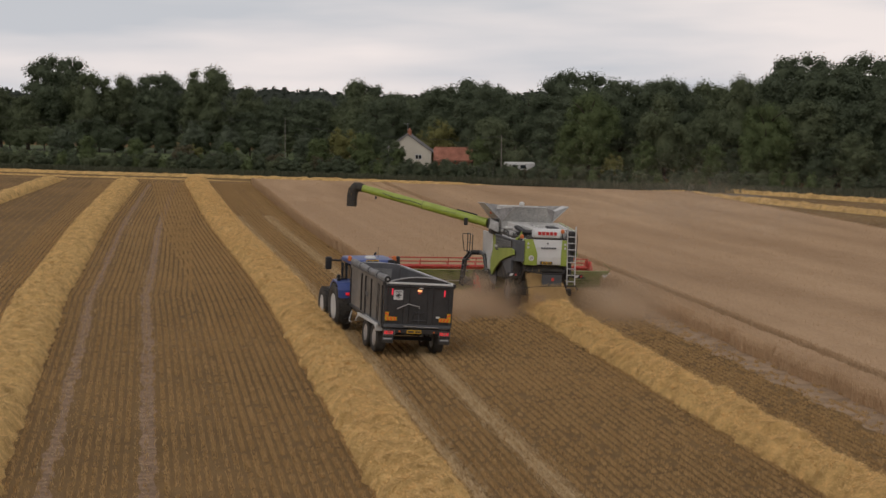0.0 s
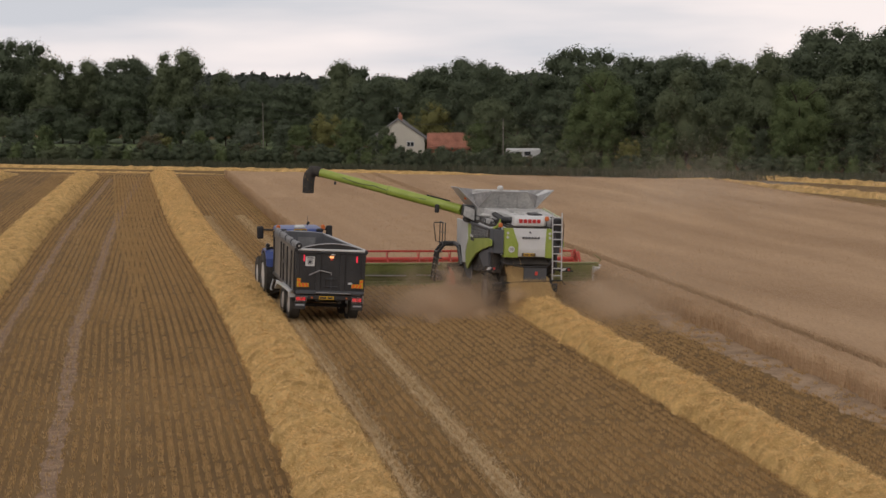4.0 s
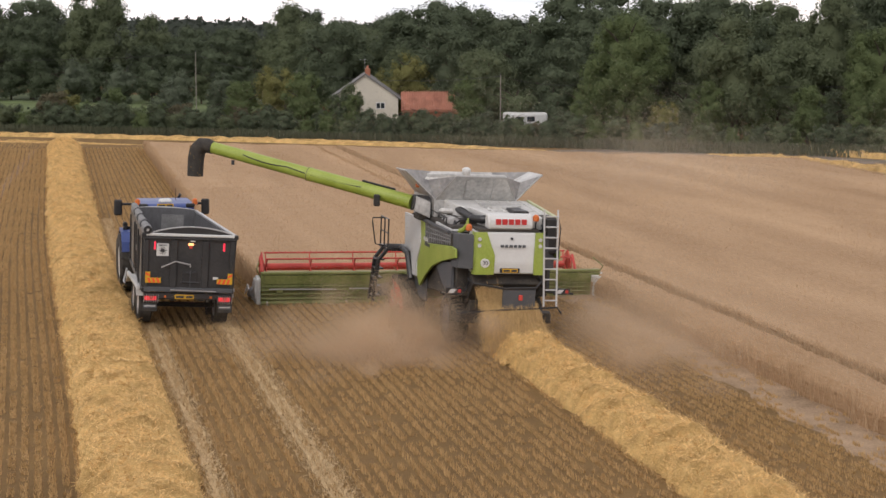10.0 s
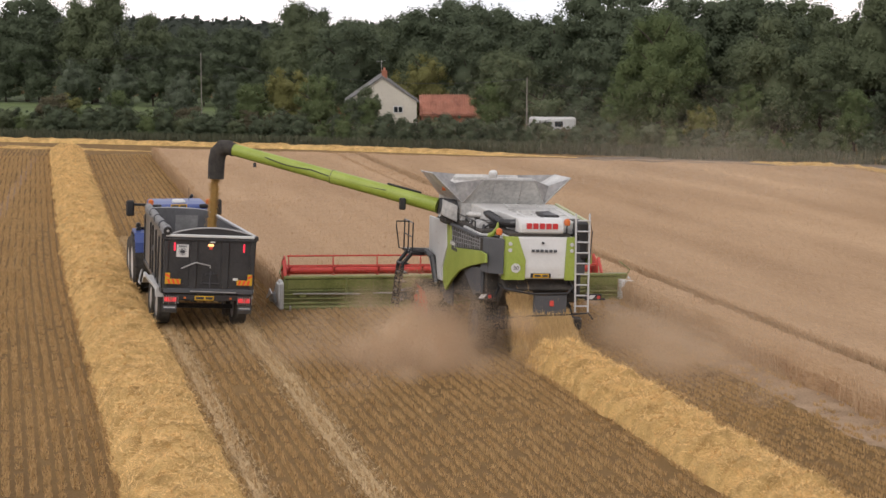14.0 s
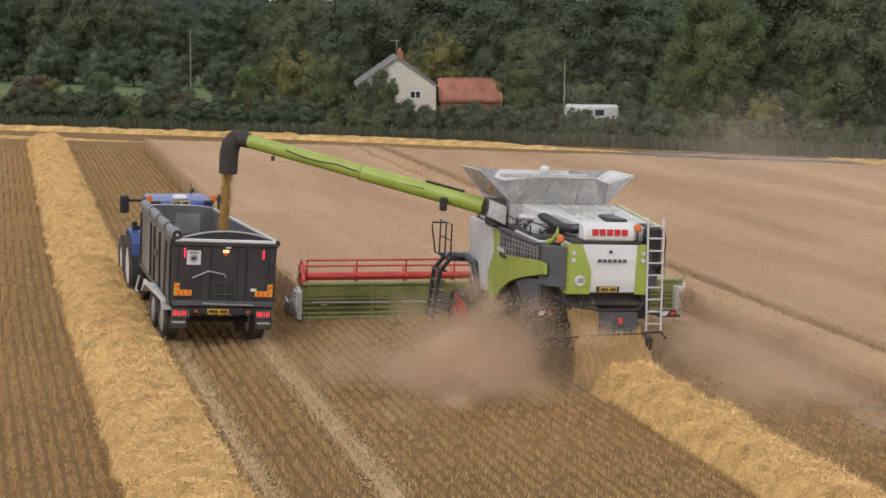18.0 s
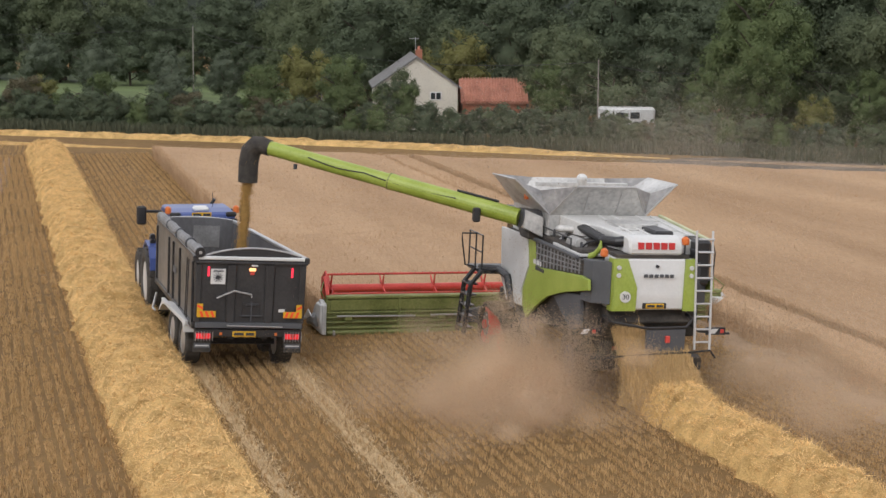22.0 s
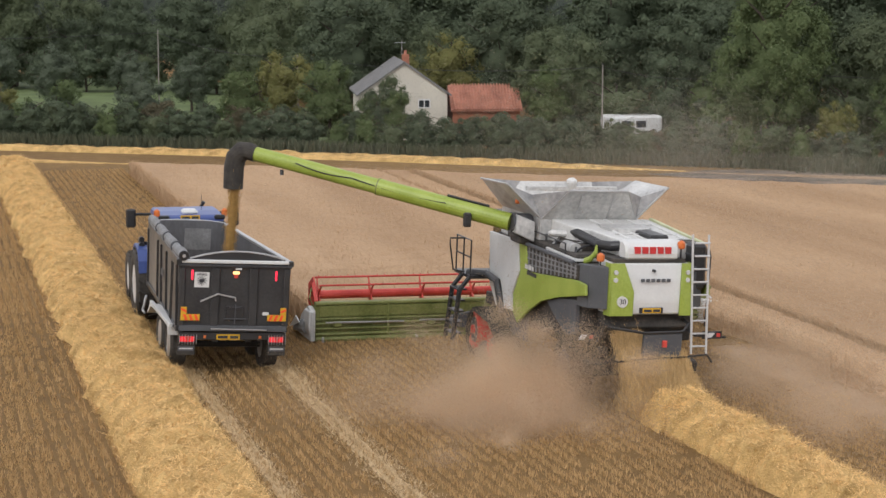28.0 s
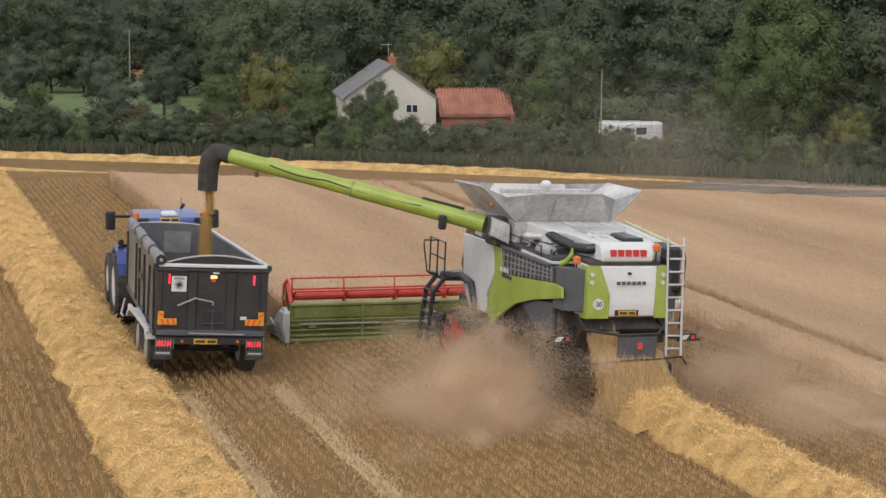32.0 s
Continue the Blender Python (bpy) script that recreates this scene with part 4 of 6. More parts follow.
def bars(w, h, rows, parent, m, mat, name="lettering_bar"):
    """Writing too small to read: plain short bars."""
    bm = None
    for k in range(rows):
        z = h / 2 - (k + 0.5) * h / rows
        bm = box(-w / 2, w / 2, -0.003, 0.003, z - h / rows * 0.3, z + h / rows * 0.3, 0.0, bm)
    ob = part(name, bm, mat, parent)
    ob.matrix_basis = m
    return ob


def number_plate(parent, x, y, z, w=0.42, h=0.1, lean=0):
    p = part("number_plate", box(-w / 2, w / 2, -0.01, 0.01, -h / 2, h / 2, 0.004), YELLOW, parent, "yellow number plate")
    p.matrix_basis = pose(x, y, z, lean)
    for a, b in ((-0.44, -0.02), (0.08, 0.44)):
        part("plate_bar", box(a * w, b * w, -0.016, -0.008, -h * 0.26, h * 0.26, 0.0), INK, p)
    return p


def build_trailer():
    tr = thing("grain_trailer", pose(TRAILER_X, 63.77, 0), "charcoal black steel tipping grain trailer with open top, on stubble", "trailer")
    L, top, bot = 6.75, 2.6, 1.12
    for s, nm in ((-1, "side_wall"), (1, "side_wall")):
        w = part(nm, prism([(s * 1.25, top), (s * 1.2, bot), (s * 1.13, bot), (s * 1.18, top)], "y", 0.05, L), SIDE, tr)
        part("inner_lining", prism([(s * 1.175, top - 0.02), (s * 1.125, bot + 0.03), (s * 1.12, bot + 0.03), (s * 1.17, top - 0.02)], "y", 0.08, L - 0.06), INNER, w)
        for y in (0.2, 2.35, 3.5, 4.3, 6.6):
            part("side_post", prism([(s * 1.25, top - 0.1), (s * 1.2, bot - 0.02), (s * 1.26, bot - 0.02), (s * 1.3, top - 0.1)], "y", y - 0.055, y + 0.055, 0.008), BODY, w)
        part("top_rail", box(s * 1.215 - 0.055, s * 1.215 + 0.055, 0.0, L + 0.03, top - 0.02, top + 0.06, 0.02), BODY if s < 0 else STEEL, w)
        part("lower_rail", box(s * 1.2 - 0.06, s * 1.2 + 0.06, 0.05, L, bot - 0.1, bot + 0.02, 0.015), BODY, w)
    part("floor", box(-1.15, 1.15, 0.05, L, bot - 0.04, bot + 0.02, 0.0), INNER, tr)
    fw = part("headboard", prism([(-1.25, top + 0.05), (-1.2, bot), (1.2, bot), (1.25, top + 0.05), (0.7, top + 0.1), (-0.7, top + 0.1)], "y", L, L + 0.07), INNER, tr)
    part("window_grille", box(-0.1, 0.75, L - 0.012, L - 0.004, 1.95, 2.5, 0.0), TARP, fw, "grey mesh viewing window in the headboard")
    # tailgate
    tg = part("tailgate", prism([(-1.25, top), (-1.2, bot - 0.06), (1.2, bot - 0.06), (1.25, top)], "y", -0.03, 0.06, 0.01), BODY, tr)
    for x, w in ((-1.17, 0.14), (-0.43, 0.2), (0.43, 0.2), (1.17, 0.14)):
        part("tailgate_rib", prism([(x - w / 2, top - 0.12), (x - w / 2, bot + 0.05), (x + w / 2, bot + 0.05), (x + w / 2, top - 0.12)], "y", -0.085, -0.03, 0.02), BODY, tg)
    part("tailgate_rail", box(-1.27, 1.27, -0.1, 0.02, top - 0.11, top - 0.06, 0.01), BODY, tg)
    part("white_rail", box(-1.24, 1.24, -0.075, 0.03, top - 0.03, top + 0.045, 0.015), WHITE, tg, "scuffed pale top rail")
    for s in (-1, 1):
        part("corner_cap", box(s * 1.25 - 0.06, s * 1.25 + 0.06, -0.09, 0.06, top - 0.08, top + 0.05, 0.02), BLACK, tg)
    arc = [(-1.0 + 2.15 * k / 12, top + 0.06 + 0.17 * (1 - (k / 6 - 1) ** 2)) for k in range(13)]
    bow = part("end_board", prism([(-1.0, top)] + arc + [(1.15, top)], "y", 0.03, 0.06), BLACK, tg, "curved black grain board")
    part("edge_trim", tube([(x, 0.045, z) for x, z in arc], 0.022, 6), STEEL, bow)
    arc2 = [(-1.2 + 2.4 * k / 12, top + 0.04 + 0.07 * (1 - (k / 6 - 1) ** 2)) for k in range(13)]
    part("front_bow", tube([(x, L + 0.03, z) for x, z in arc2], 0.028, 6), STEEL, tr)
    part("lower_step", box(-1.2, 1.2, -0.11, 0.02, bot - 0.06, bot + 0.06, 0.01), GREY, tg)
    hd = part("tailgate_handle", tube([(-0.76, -0.12, 1.73), (-0.38, -0.13, 1.9), (0.02, -0.12, 1.82), (0.02, -0.12, 1.75)], 0.02, 6), STEEL, tg, "bent steel tailgate handle")
    part("latch", box(-0.1, 0.14, -0.11, -0.03, 1.55, 1.6, 0.006), BLACK, tg)
    ch = part("grain_hatch", box(-0.17, 0.22, -0.075, -0.03, 1.3, 1.62, 0.012), BLACK, tg)
    part("hatch_lever", tube([(0.03, -0.1, 1.22), (0.03, -0.1, 1.66)], 0.013, 6), GREY, ch)
    part("hatch_bar", tube([(-0.22, -0.09, 1.34), (0.28, -0.09, 1.34)], 0.012, 6), GREY, ch)
    part("hinge_bar", tube([(-0.5, -0.13, 1.12), (0.75, -0.13, 1.1)], 0.015, 6), STEEL, tg)
    sg = part("sign", box(-0.9, -0.57, -0.05, -0.036, 2.03, 2.37, 0.004), WHITE, tg, "square white sign with dark emblem")
    bm = None
    for k in range(6):
        a = math.pi * k / 6
        own = box(-0.11, 0.11, -0.056, -0.05, -0.008, 0.008, 0.0)
        bmesh.ops.rotate(own, verts=own.verts[:], cent=(0, 0, 0), matrix=Matrix.Rotation(a, 3, "Y"))
        bmesh.ops.translate(own, verts=own.verts[:], vec=(-0.735, 0, 2.18))
        bm = merge(bm, own)
    bm = box(-0.79, -0.68, -0.058, -0.05, 2.15, 2.21, 0.0, bm)
    part("emblem", bm, INK, sg)
    bars(0.22, 0.05, 2, sg, pose(-0.735, -0.053, 2.32), INK)
    for x in (-0.95, 0.93):
        part("marker_strip", box(x - 0.022, x + 0.022, -0.06, -0.03, 2.2, 2.42, 0.006), REDSTRIP, tg, "glowing red marker strip")
    lp = part("beacon", box(-0.05, 0.1, -0.075, -0.03, 2.33, 2.4, 0.015), LAMPGLOW, tg, "lit amber work lamp")
    part("lamp_bracket", box(-0.02, 0.07, -0.07, -0.03, 2.25, 2.31, 0.006), RED, tg)
    part("work_lamp", box(0.0, 0.14, -0.1, -0.03, 2.44, 2.475, 0.01), WHITE, tg)
    for s in (-1, 1):
        x0 = s * 0.97
        e0, e1 = sorted((x0 + s * 0.08, x0 + s * 0.21))
        hz = part("hazard_board", prism([(x0 - s * 0.21, 1.3), (x0 + s * 0.21, 1.3), (x0 + s * 0.21, 1.6), (x0 + s * 0.08, 1.6), (x0 + s * 0.08, 1.44), (x0 - s * 0.21, 1.44)], "y", -0.108, -0.09), YELLOW, tg, "yellow and red striped hazard board")
        for k in range(3):
            a = x0 - s * 0.19 + s * 0.12 * k
            part("stripe", prism([(a, 1.305), (a + s * 0.06, 1.305), (a + s * 0.11, 1.435), (a + s * 0.05, 1.435)], "y", -0.114, -0.106), ORANGE, hz)
        part("stripe", prism([(x0 + s * 0.085, 1.47), (x0 + s * 0.205, 1.53), (x0 + s * 0.205, 1.585), (x0 + s * 0.085, 1.525)], "y", -0.114, -0.106), ORANGE, hz)
    part("warning_plate", box(0.66, 0.8, -0.045, -0.034, 1.42, 1.49, 0.0), WHITE, tg)
    # chassis
    chs = part("chassis", box(-0.45, -0.3, -0.0, 7.4, 0.8, 1.05, 0.01, box(0.3, 0.45, 0.0, 7.4, 0.8, 1.05, 0.01)), BLACK, tr)
    part("bumper", box(-1.2, 1.2, -0.07, 0.06, 0.86, 1.03, 0.015), BLACK, tr)
    number_plate(tr, -0.1, -0.085, 0.93, 0.52, 0.12)
    for s in (-1, 1):
        cl = part("tail_light", box(s * 1.0 - 0.2, s * 1.0 + 0.2, -0.09, 0.0, 0.78, 0.98, 0.01), BLACK, tr, "red tail light cluster behind a wire guard")
        part("lens", box(s * 1.0 - 0.17, s * 1.0 + 0.15, -0.11, -0.085, 0.82, 0.94, 0.01), REDLAMP, cl)
        part("triangle_reflector", prism([(s * 1.0 - 0.07, 0.94), (s * 1.0 + 0.07, 0.94), (s * 1.0, 0.82)], "y", -0.13, -0.11), RED, cl)
        for k in range(7):
            x = s * 1.0 - 0.19 + 0.063 * k
            part("guard_bar", tube([(x, -0.14, 0.77), (x, -0.14, 0.99)], 0.006, 5), STEEL, cl)
        fl = part("mud_flap", box(s * 1.02 - 0.2, s * 1.02 + 0.2, -0.02, 0.01, 0.5, 0.77, 0.01), RUBBER, tr)
        pl = part("flap_plate", box(s * 1.02 - 0.18, s * 1.02 + 0.18, -0.03, -0.02, 0.6, 0.71, 0.0), GREY, fl)
        bars(0.3, 0.05, 1, pl, pose(s * 1.02, -0.034, 0.655), SILVER)
        part("side_lamp", box(s * 0.62 - 0.03, s * 0.62 + 0.03, -0.09, -0.06, 0.9, 0.96, 0.005), AMBER, tr)
        g = part("mudguard", prism([(0.55, 1.02), (0.75, 1.08), (1.2, 1.1), (3.0, 1.12), (3.6, 1.05), (3.95, 0.8), (3.9, 0.78), (3.5, 1.0), (3.0, 1.06), (0.75, 1.03), (0.6, 0.85), (0.55, 0.85)], "x", s * 1.34, s * 0.95), SILVER, tr, "pale grey mudguard over twin wheels")
        part("mudguard_edge", box(s * 1.3 - 0.03, s * 1.3 + 0.05, 0.5, 3.7, 1.02, 1.12, 0.01), SILVER, g)
    part("axle", tube([(-1.0, 1.25, 0.53), (1.0, 1.25, 0.53)], 0.07, 8), BLACK, tr)
    part("axle", tube([(-1.0, 2.65, 0.53), (1.0, 2.65, 0.53)], 0.07, 8), BLACK, tr)
    part("drawbar", tube([(0, 5.6, 0.85), (0, 8.2, 0.62)], [0.14, 0.08], 8), BLACK, tr)
    part("jack_bracket", tube([(-1.2, 5.2, 1.0), (-1.28, 5.2, 0.62), (-1.28, 4.85, 0.62)], 0.03, 6), STEEL, tr)
    wheels = [wheel_part("wheel", tr, s * 1.05, y, 0.53, 0.53, 0.36, STEEL, 0, 0.55) for s in (-1, 1) for y in (1.25, 2.65)]
    tp = part("rolled_sheet", tube([(-1.16 + 0.012 * math.sin(3 * k), -0.06 + (L + 0.1) * k / 14, top + 0.13 + 0.015 * math.sin(2.1 * k)) for k in range(15)], [0.115 + 0.012 * math.sin(1.7 * k) for k in range(15)], 12), TARP, tr, "rolled grey tarpaulin along the top edge")
    part("roll_end", lathe([(-0.1, 0.11), (-0.07, 0.118)], "y", 14, (-1.16, 0, top + 0.13)), BLACK, tp)
    part("roll_hub", lathe([(-0.125, 0.035), (-0.09, 0.04)], "y", 10, (-1.16, 0, top + 0.13)), STEEL, tp)
    for y in (1.4, 3.1, 4.8):
        part("sheet_strap", lathe([(y - 0.025, 0.14), (y + 0.025, 0.14)], "y", 12, (-1.16, 0, top + 0.13)), GREY, tp)
    part("side_panel_mark", box(-1.265, -1.258, 2.9, 3.6, 1.8, 1.95, 0.0), GREY, tr)
    part("side_ladder", tube([(-1.32, 0.5, 1.2), (-1.32, 0.5, 2.5)], 0.014, 6, tube([(-1.32, 0.75, 1.2), (-1.32, 0.75, 2.5)], 0.014, 6)), BLACK, tr)
    # the body narrows towards the tractor
    for ob in [q for q in tr.children_recursive if q.type == "MESH" and q.name.split(".")[0] in
               ("side_wall", "inner_lining", "side_post", "top_rail", "lower_rail", "floor", "headboard", "window_grille", "front_bow", "rolled_sheet", "sheet_strap", "side_panel_mark", "side_ladder")]:
        for v in ob.data.vertices:
            v.co.x *= 1 - 0.2 * min(max(v.co.y, 0.0) / L, 1.0)
    return tr, wheels


def build_tractor():
    t = thing("tractor", pose(TRAILER_X, 63.77, 0), "blue farm tractor with tall cab pulling the trailer along stubble", "tractor")
    oy = 7.85
    part("gearbox", box(-0.35, 0.35, oy - 0.6, oy + 3.3, 0.6, 1.15, 0.05), GREY, t)
    part("rear_axle", tube([(-1.1, oy, 0.95), (1.1, oy, 0.95)], 0.13, 10), GREY, t)
    part("front_axle", tube([(-1.1, oy + 2.95, 0.7), (1.1, oy + 2.95, 0.7)], 0.09, 8), GREY, t)
    part("bonnet", prism([(oy + 1.3, 1.1), (oy + 1.3, 1.8), (oy + 2.6, 1.7), (oy + 3.7, 1.45), (oy + 3.85, 1.0), (oy + 3.6, 0.9)], "x", -0.42, 0.42, 0.04), BLUE, t)
    cab = part("cab_frame", box(-0.85, 0.85, oy - 0.35, oy + 1.4, 1.1, 1.35, 0.05), BLUE, t)
    for s in (-1, 1):
        for y, lean in ((oy - 0.38, 0.0), (oy + 0.6, 0.0), (oy + 1.35, 0.1)):
            part("pillar", tube([(s * 0.8, y + lean, 1.3), (s * 0.82, y, 2.55)], 0.04, 6), BLACK, cab)
        part("side_glass", box(s * 0.8 - 0.006, s * 0.8 + 0.006, oy - 0.35, oy + 1.35, 1.35, 2.52, 0.0), GLASS, cab)
        part("fender", prism([(oy - 0.86, 1.35), (oy - 0.8, 1.65), (oy - 0.5, 1.92), (oy + 0.3, 1.98), (oy + 0.8, 1.74), (oy + 0.98, 1.3), (oy + 0.91, 1.3), (oy + 0.74, 1.69), (oy + 0.28, 1.92), (oy - 0.46, 1.86), (oy - 0.74, 1.61), (oy - 0.8, 1.35)], "x", s * 0.68, s * 1.4), BLUE, t)
        tl = part("tail_light", box(s * 1.0 - 0.12, s * 1.0 + 0.12, oy - 0.89, oy - 0.8, 1.46, 1.56, 0.01), REDLAMP, t)
        m = part("mirror_arm", tube([(s * 0.85, oy + 1.35, 2.6), (s * 1.36, oy + 1.3, 2.62)], 0.04, 6), BLACK, t)
        part("mirror", box(s * 1.38 - 0.13, s * 1.38 + 0.13, oy + 1.24, oy + 1.34, 2.26, 2.76, 0.04), BLACK, m)
        part("mudguard", prism([(oy + 2.4, 1.15), (oy + 2.6, 1.36), (oy + 3.2, 1.38), (oy + 3.5, 1.2), (oy + 3.2, 1.32), (oy + 2.62, 1.3)], "x", s * 0.62, s * 1.06), BLACK, t)
    part("rear_glass", box(-0.78, 0.78, oy - 0.42, oy - 0.41, 1.4, 2.5, 0.0), GLASS, cab)
    part("front_glass", box(-0.78, 0.78, oy + 1.43, oy + 1.44, 1.4, 2.5, 0.0), GLASS, cab)
    part("seat", box(-0.25, 0.25, oy + 0.15, oy + 0.65, 1.35, 1.95, 0.08), BLACK, cab)
    roof = part("roof", prism([(oy - 0.6, 2.58), (oy - 0.62, 2.68), (oy - 0.5, 2.78), (oy + 0.2, 2.82), (oy + 1.3, 2.8), (oy + 1.6, 2.68), (oy + 1.6, 2.58)], "x", -0.84, 0.84, 0.05), BLUE, t, "blue cab roof with work lights")
    part("gps_receiver", box(-0.2, 0.2, oy - 0.3, oy + 0.1, 2.76, 2.9, 0.05), WHITE, roof)
    part("rear_visor", box(-0.88, 0.88, oy - 0.63, oy - 0.55, 2.5, 2.62, 0.02), BLACK, roof)
    number_plate(roof, -0.05, oy - 0.66, 2.74, 0.5, 0.12)
    for s in (-1, 1):
        part("lamp_pod", box(s * 0.72 - 0.14, s * 0.72 + 0.14, oy - 0.66, oy - 0.56, 2.68, 2.8, 0.03), BLACK, roof)
    for x in (-0.6, -0.42, 0.42, 0.6):
        part("work_light", lathe([(oy - 0.67, 0.045), (oy - 0.6, 0.05)], "y", 10, (x, 0, 2.56)), STEEL, roof)
    for s in (-1, 1):
        b = part("beacon", lathe([(2.74, 0.06), (2.76, 0.085), (2.9, 0.08), (2.94, 0.03)], "z", 12, (s * 0.88, oy - 0.4, 0)), AMBER, roof, "amber warning beacon")
    part("antenna", tube([(0.32, oy, 2.85), (0.33, oy, 3.25)], 0.008, 5), BLACK, roof)
    part("exhaust", tube([(0.55, oy + 1.7, 1.6), (0.55, oy + 1.7, 2.75), (0.62, oy + 1.65, 2.88)], 0.05, 8), BLACK, t)
    part("camera_bracket", tube([(-0.85, oy + 0.2, 2.0), (-1.15, oy + 0.1, 2.0), (-1.3, oy, 2.08)], 0.04, 6), BLACK, t)
    for z in (1.98, 2.12):
        part("side_work_lamp", lathe([(oy - 0.12, 0.07), (oy - 0.02, 0.08), (oy + 0.04, 0.05)], "y", 12, (-1.24, 0, z)), BLACK, t)
    part("hitch", box(-0.2, 0.2, oy - 1.0, oy - 0.4, 0.5, 0.75, 0.03), BLACK, t)
    ws = [wheel_part("rear_wheel", t, s * 1.16, oy, 0.95, 0.95, 0.6, SILVER, 20, 0.52) for s in (-1, 1)]
    ws += [wheel_part("front_wheel", t, s * 1.08, oy + 2.95, 0.7, 0.7, 0.5, SILVER, 18, 0.52) for s in (-1, 1)]
    return t, ws


def plate(points, mat, parent, name, thick=0.03, label=""):
    """A flat sheet through the given corners, with thickness."""
    bm = bmesh.new()
    vs = [bm.verts.new(p) for p in points]
    f = bm.faces.new(vs)
    f.normal_update()
    n = f.normal.copy()
    lo = [bm.verts.new(Vector(p) - n * thick) for p in points]
    bm.faces.new(lo[::-1])
    k = len(points)
    for i in range(k):
        bm.faces.new((vs[i], lo[i], lo[(i + 1) % k], vs[(i + 1) % k]))
    bmesh.ops.recalc_face_normals(bm, faces=bm.faces[:])
    return part(name, bm, mat, parent, label)


def plate_block(face, depth):
    """A block behind a face given by its corners, pushed along +y."""
    bm = bmesh.new()
    a, b = [bm.verts.new(p) for p in face], [bm.verts.new((p[0], p[1] + depth, p[2])) for p in face]
    bm.faces.new(a)
    bm.faces.new(b[::-1])
    for i in range(len(face)):
        j = (i + 1) % len(face)
        bm.faces.new((a[i], b[i], b[j], a[j]))
    bmesh.ops.recalc_face_normals(bm, faces=bm.faces[:])
    soft(bm, bm.edges[:], 0.015)
    return bm


def sloped(outline, low, top):
    """A block over an outline in plan, flat below and sloping above."""
    bm = bmesh.new()
    lo, hi = [bm.verts.new((x, y, low)) for x, y in outline], [bm.verts.new((x, y, top(y))) for x, y in outline]
    bm.faces.new(lo[::-1])
    bm.faces.new(hi)
    for i in range(len(outline)):
        j = (i + 1) % len(outline)
        bm.faces.new((lo[i], lo[j], hi[j], hi[i]))
    bmesh.ops.recalc_face_normals(bm, faces=bm.faces[:])
    soft(bm, bm.edges[:], 0.02)
    return bm


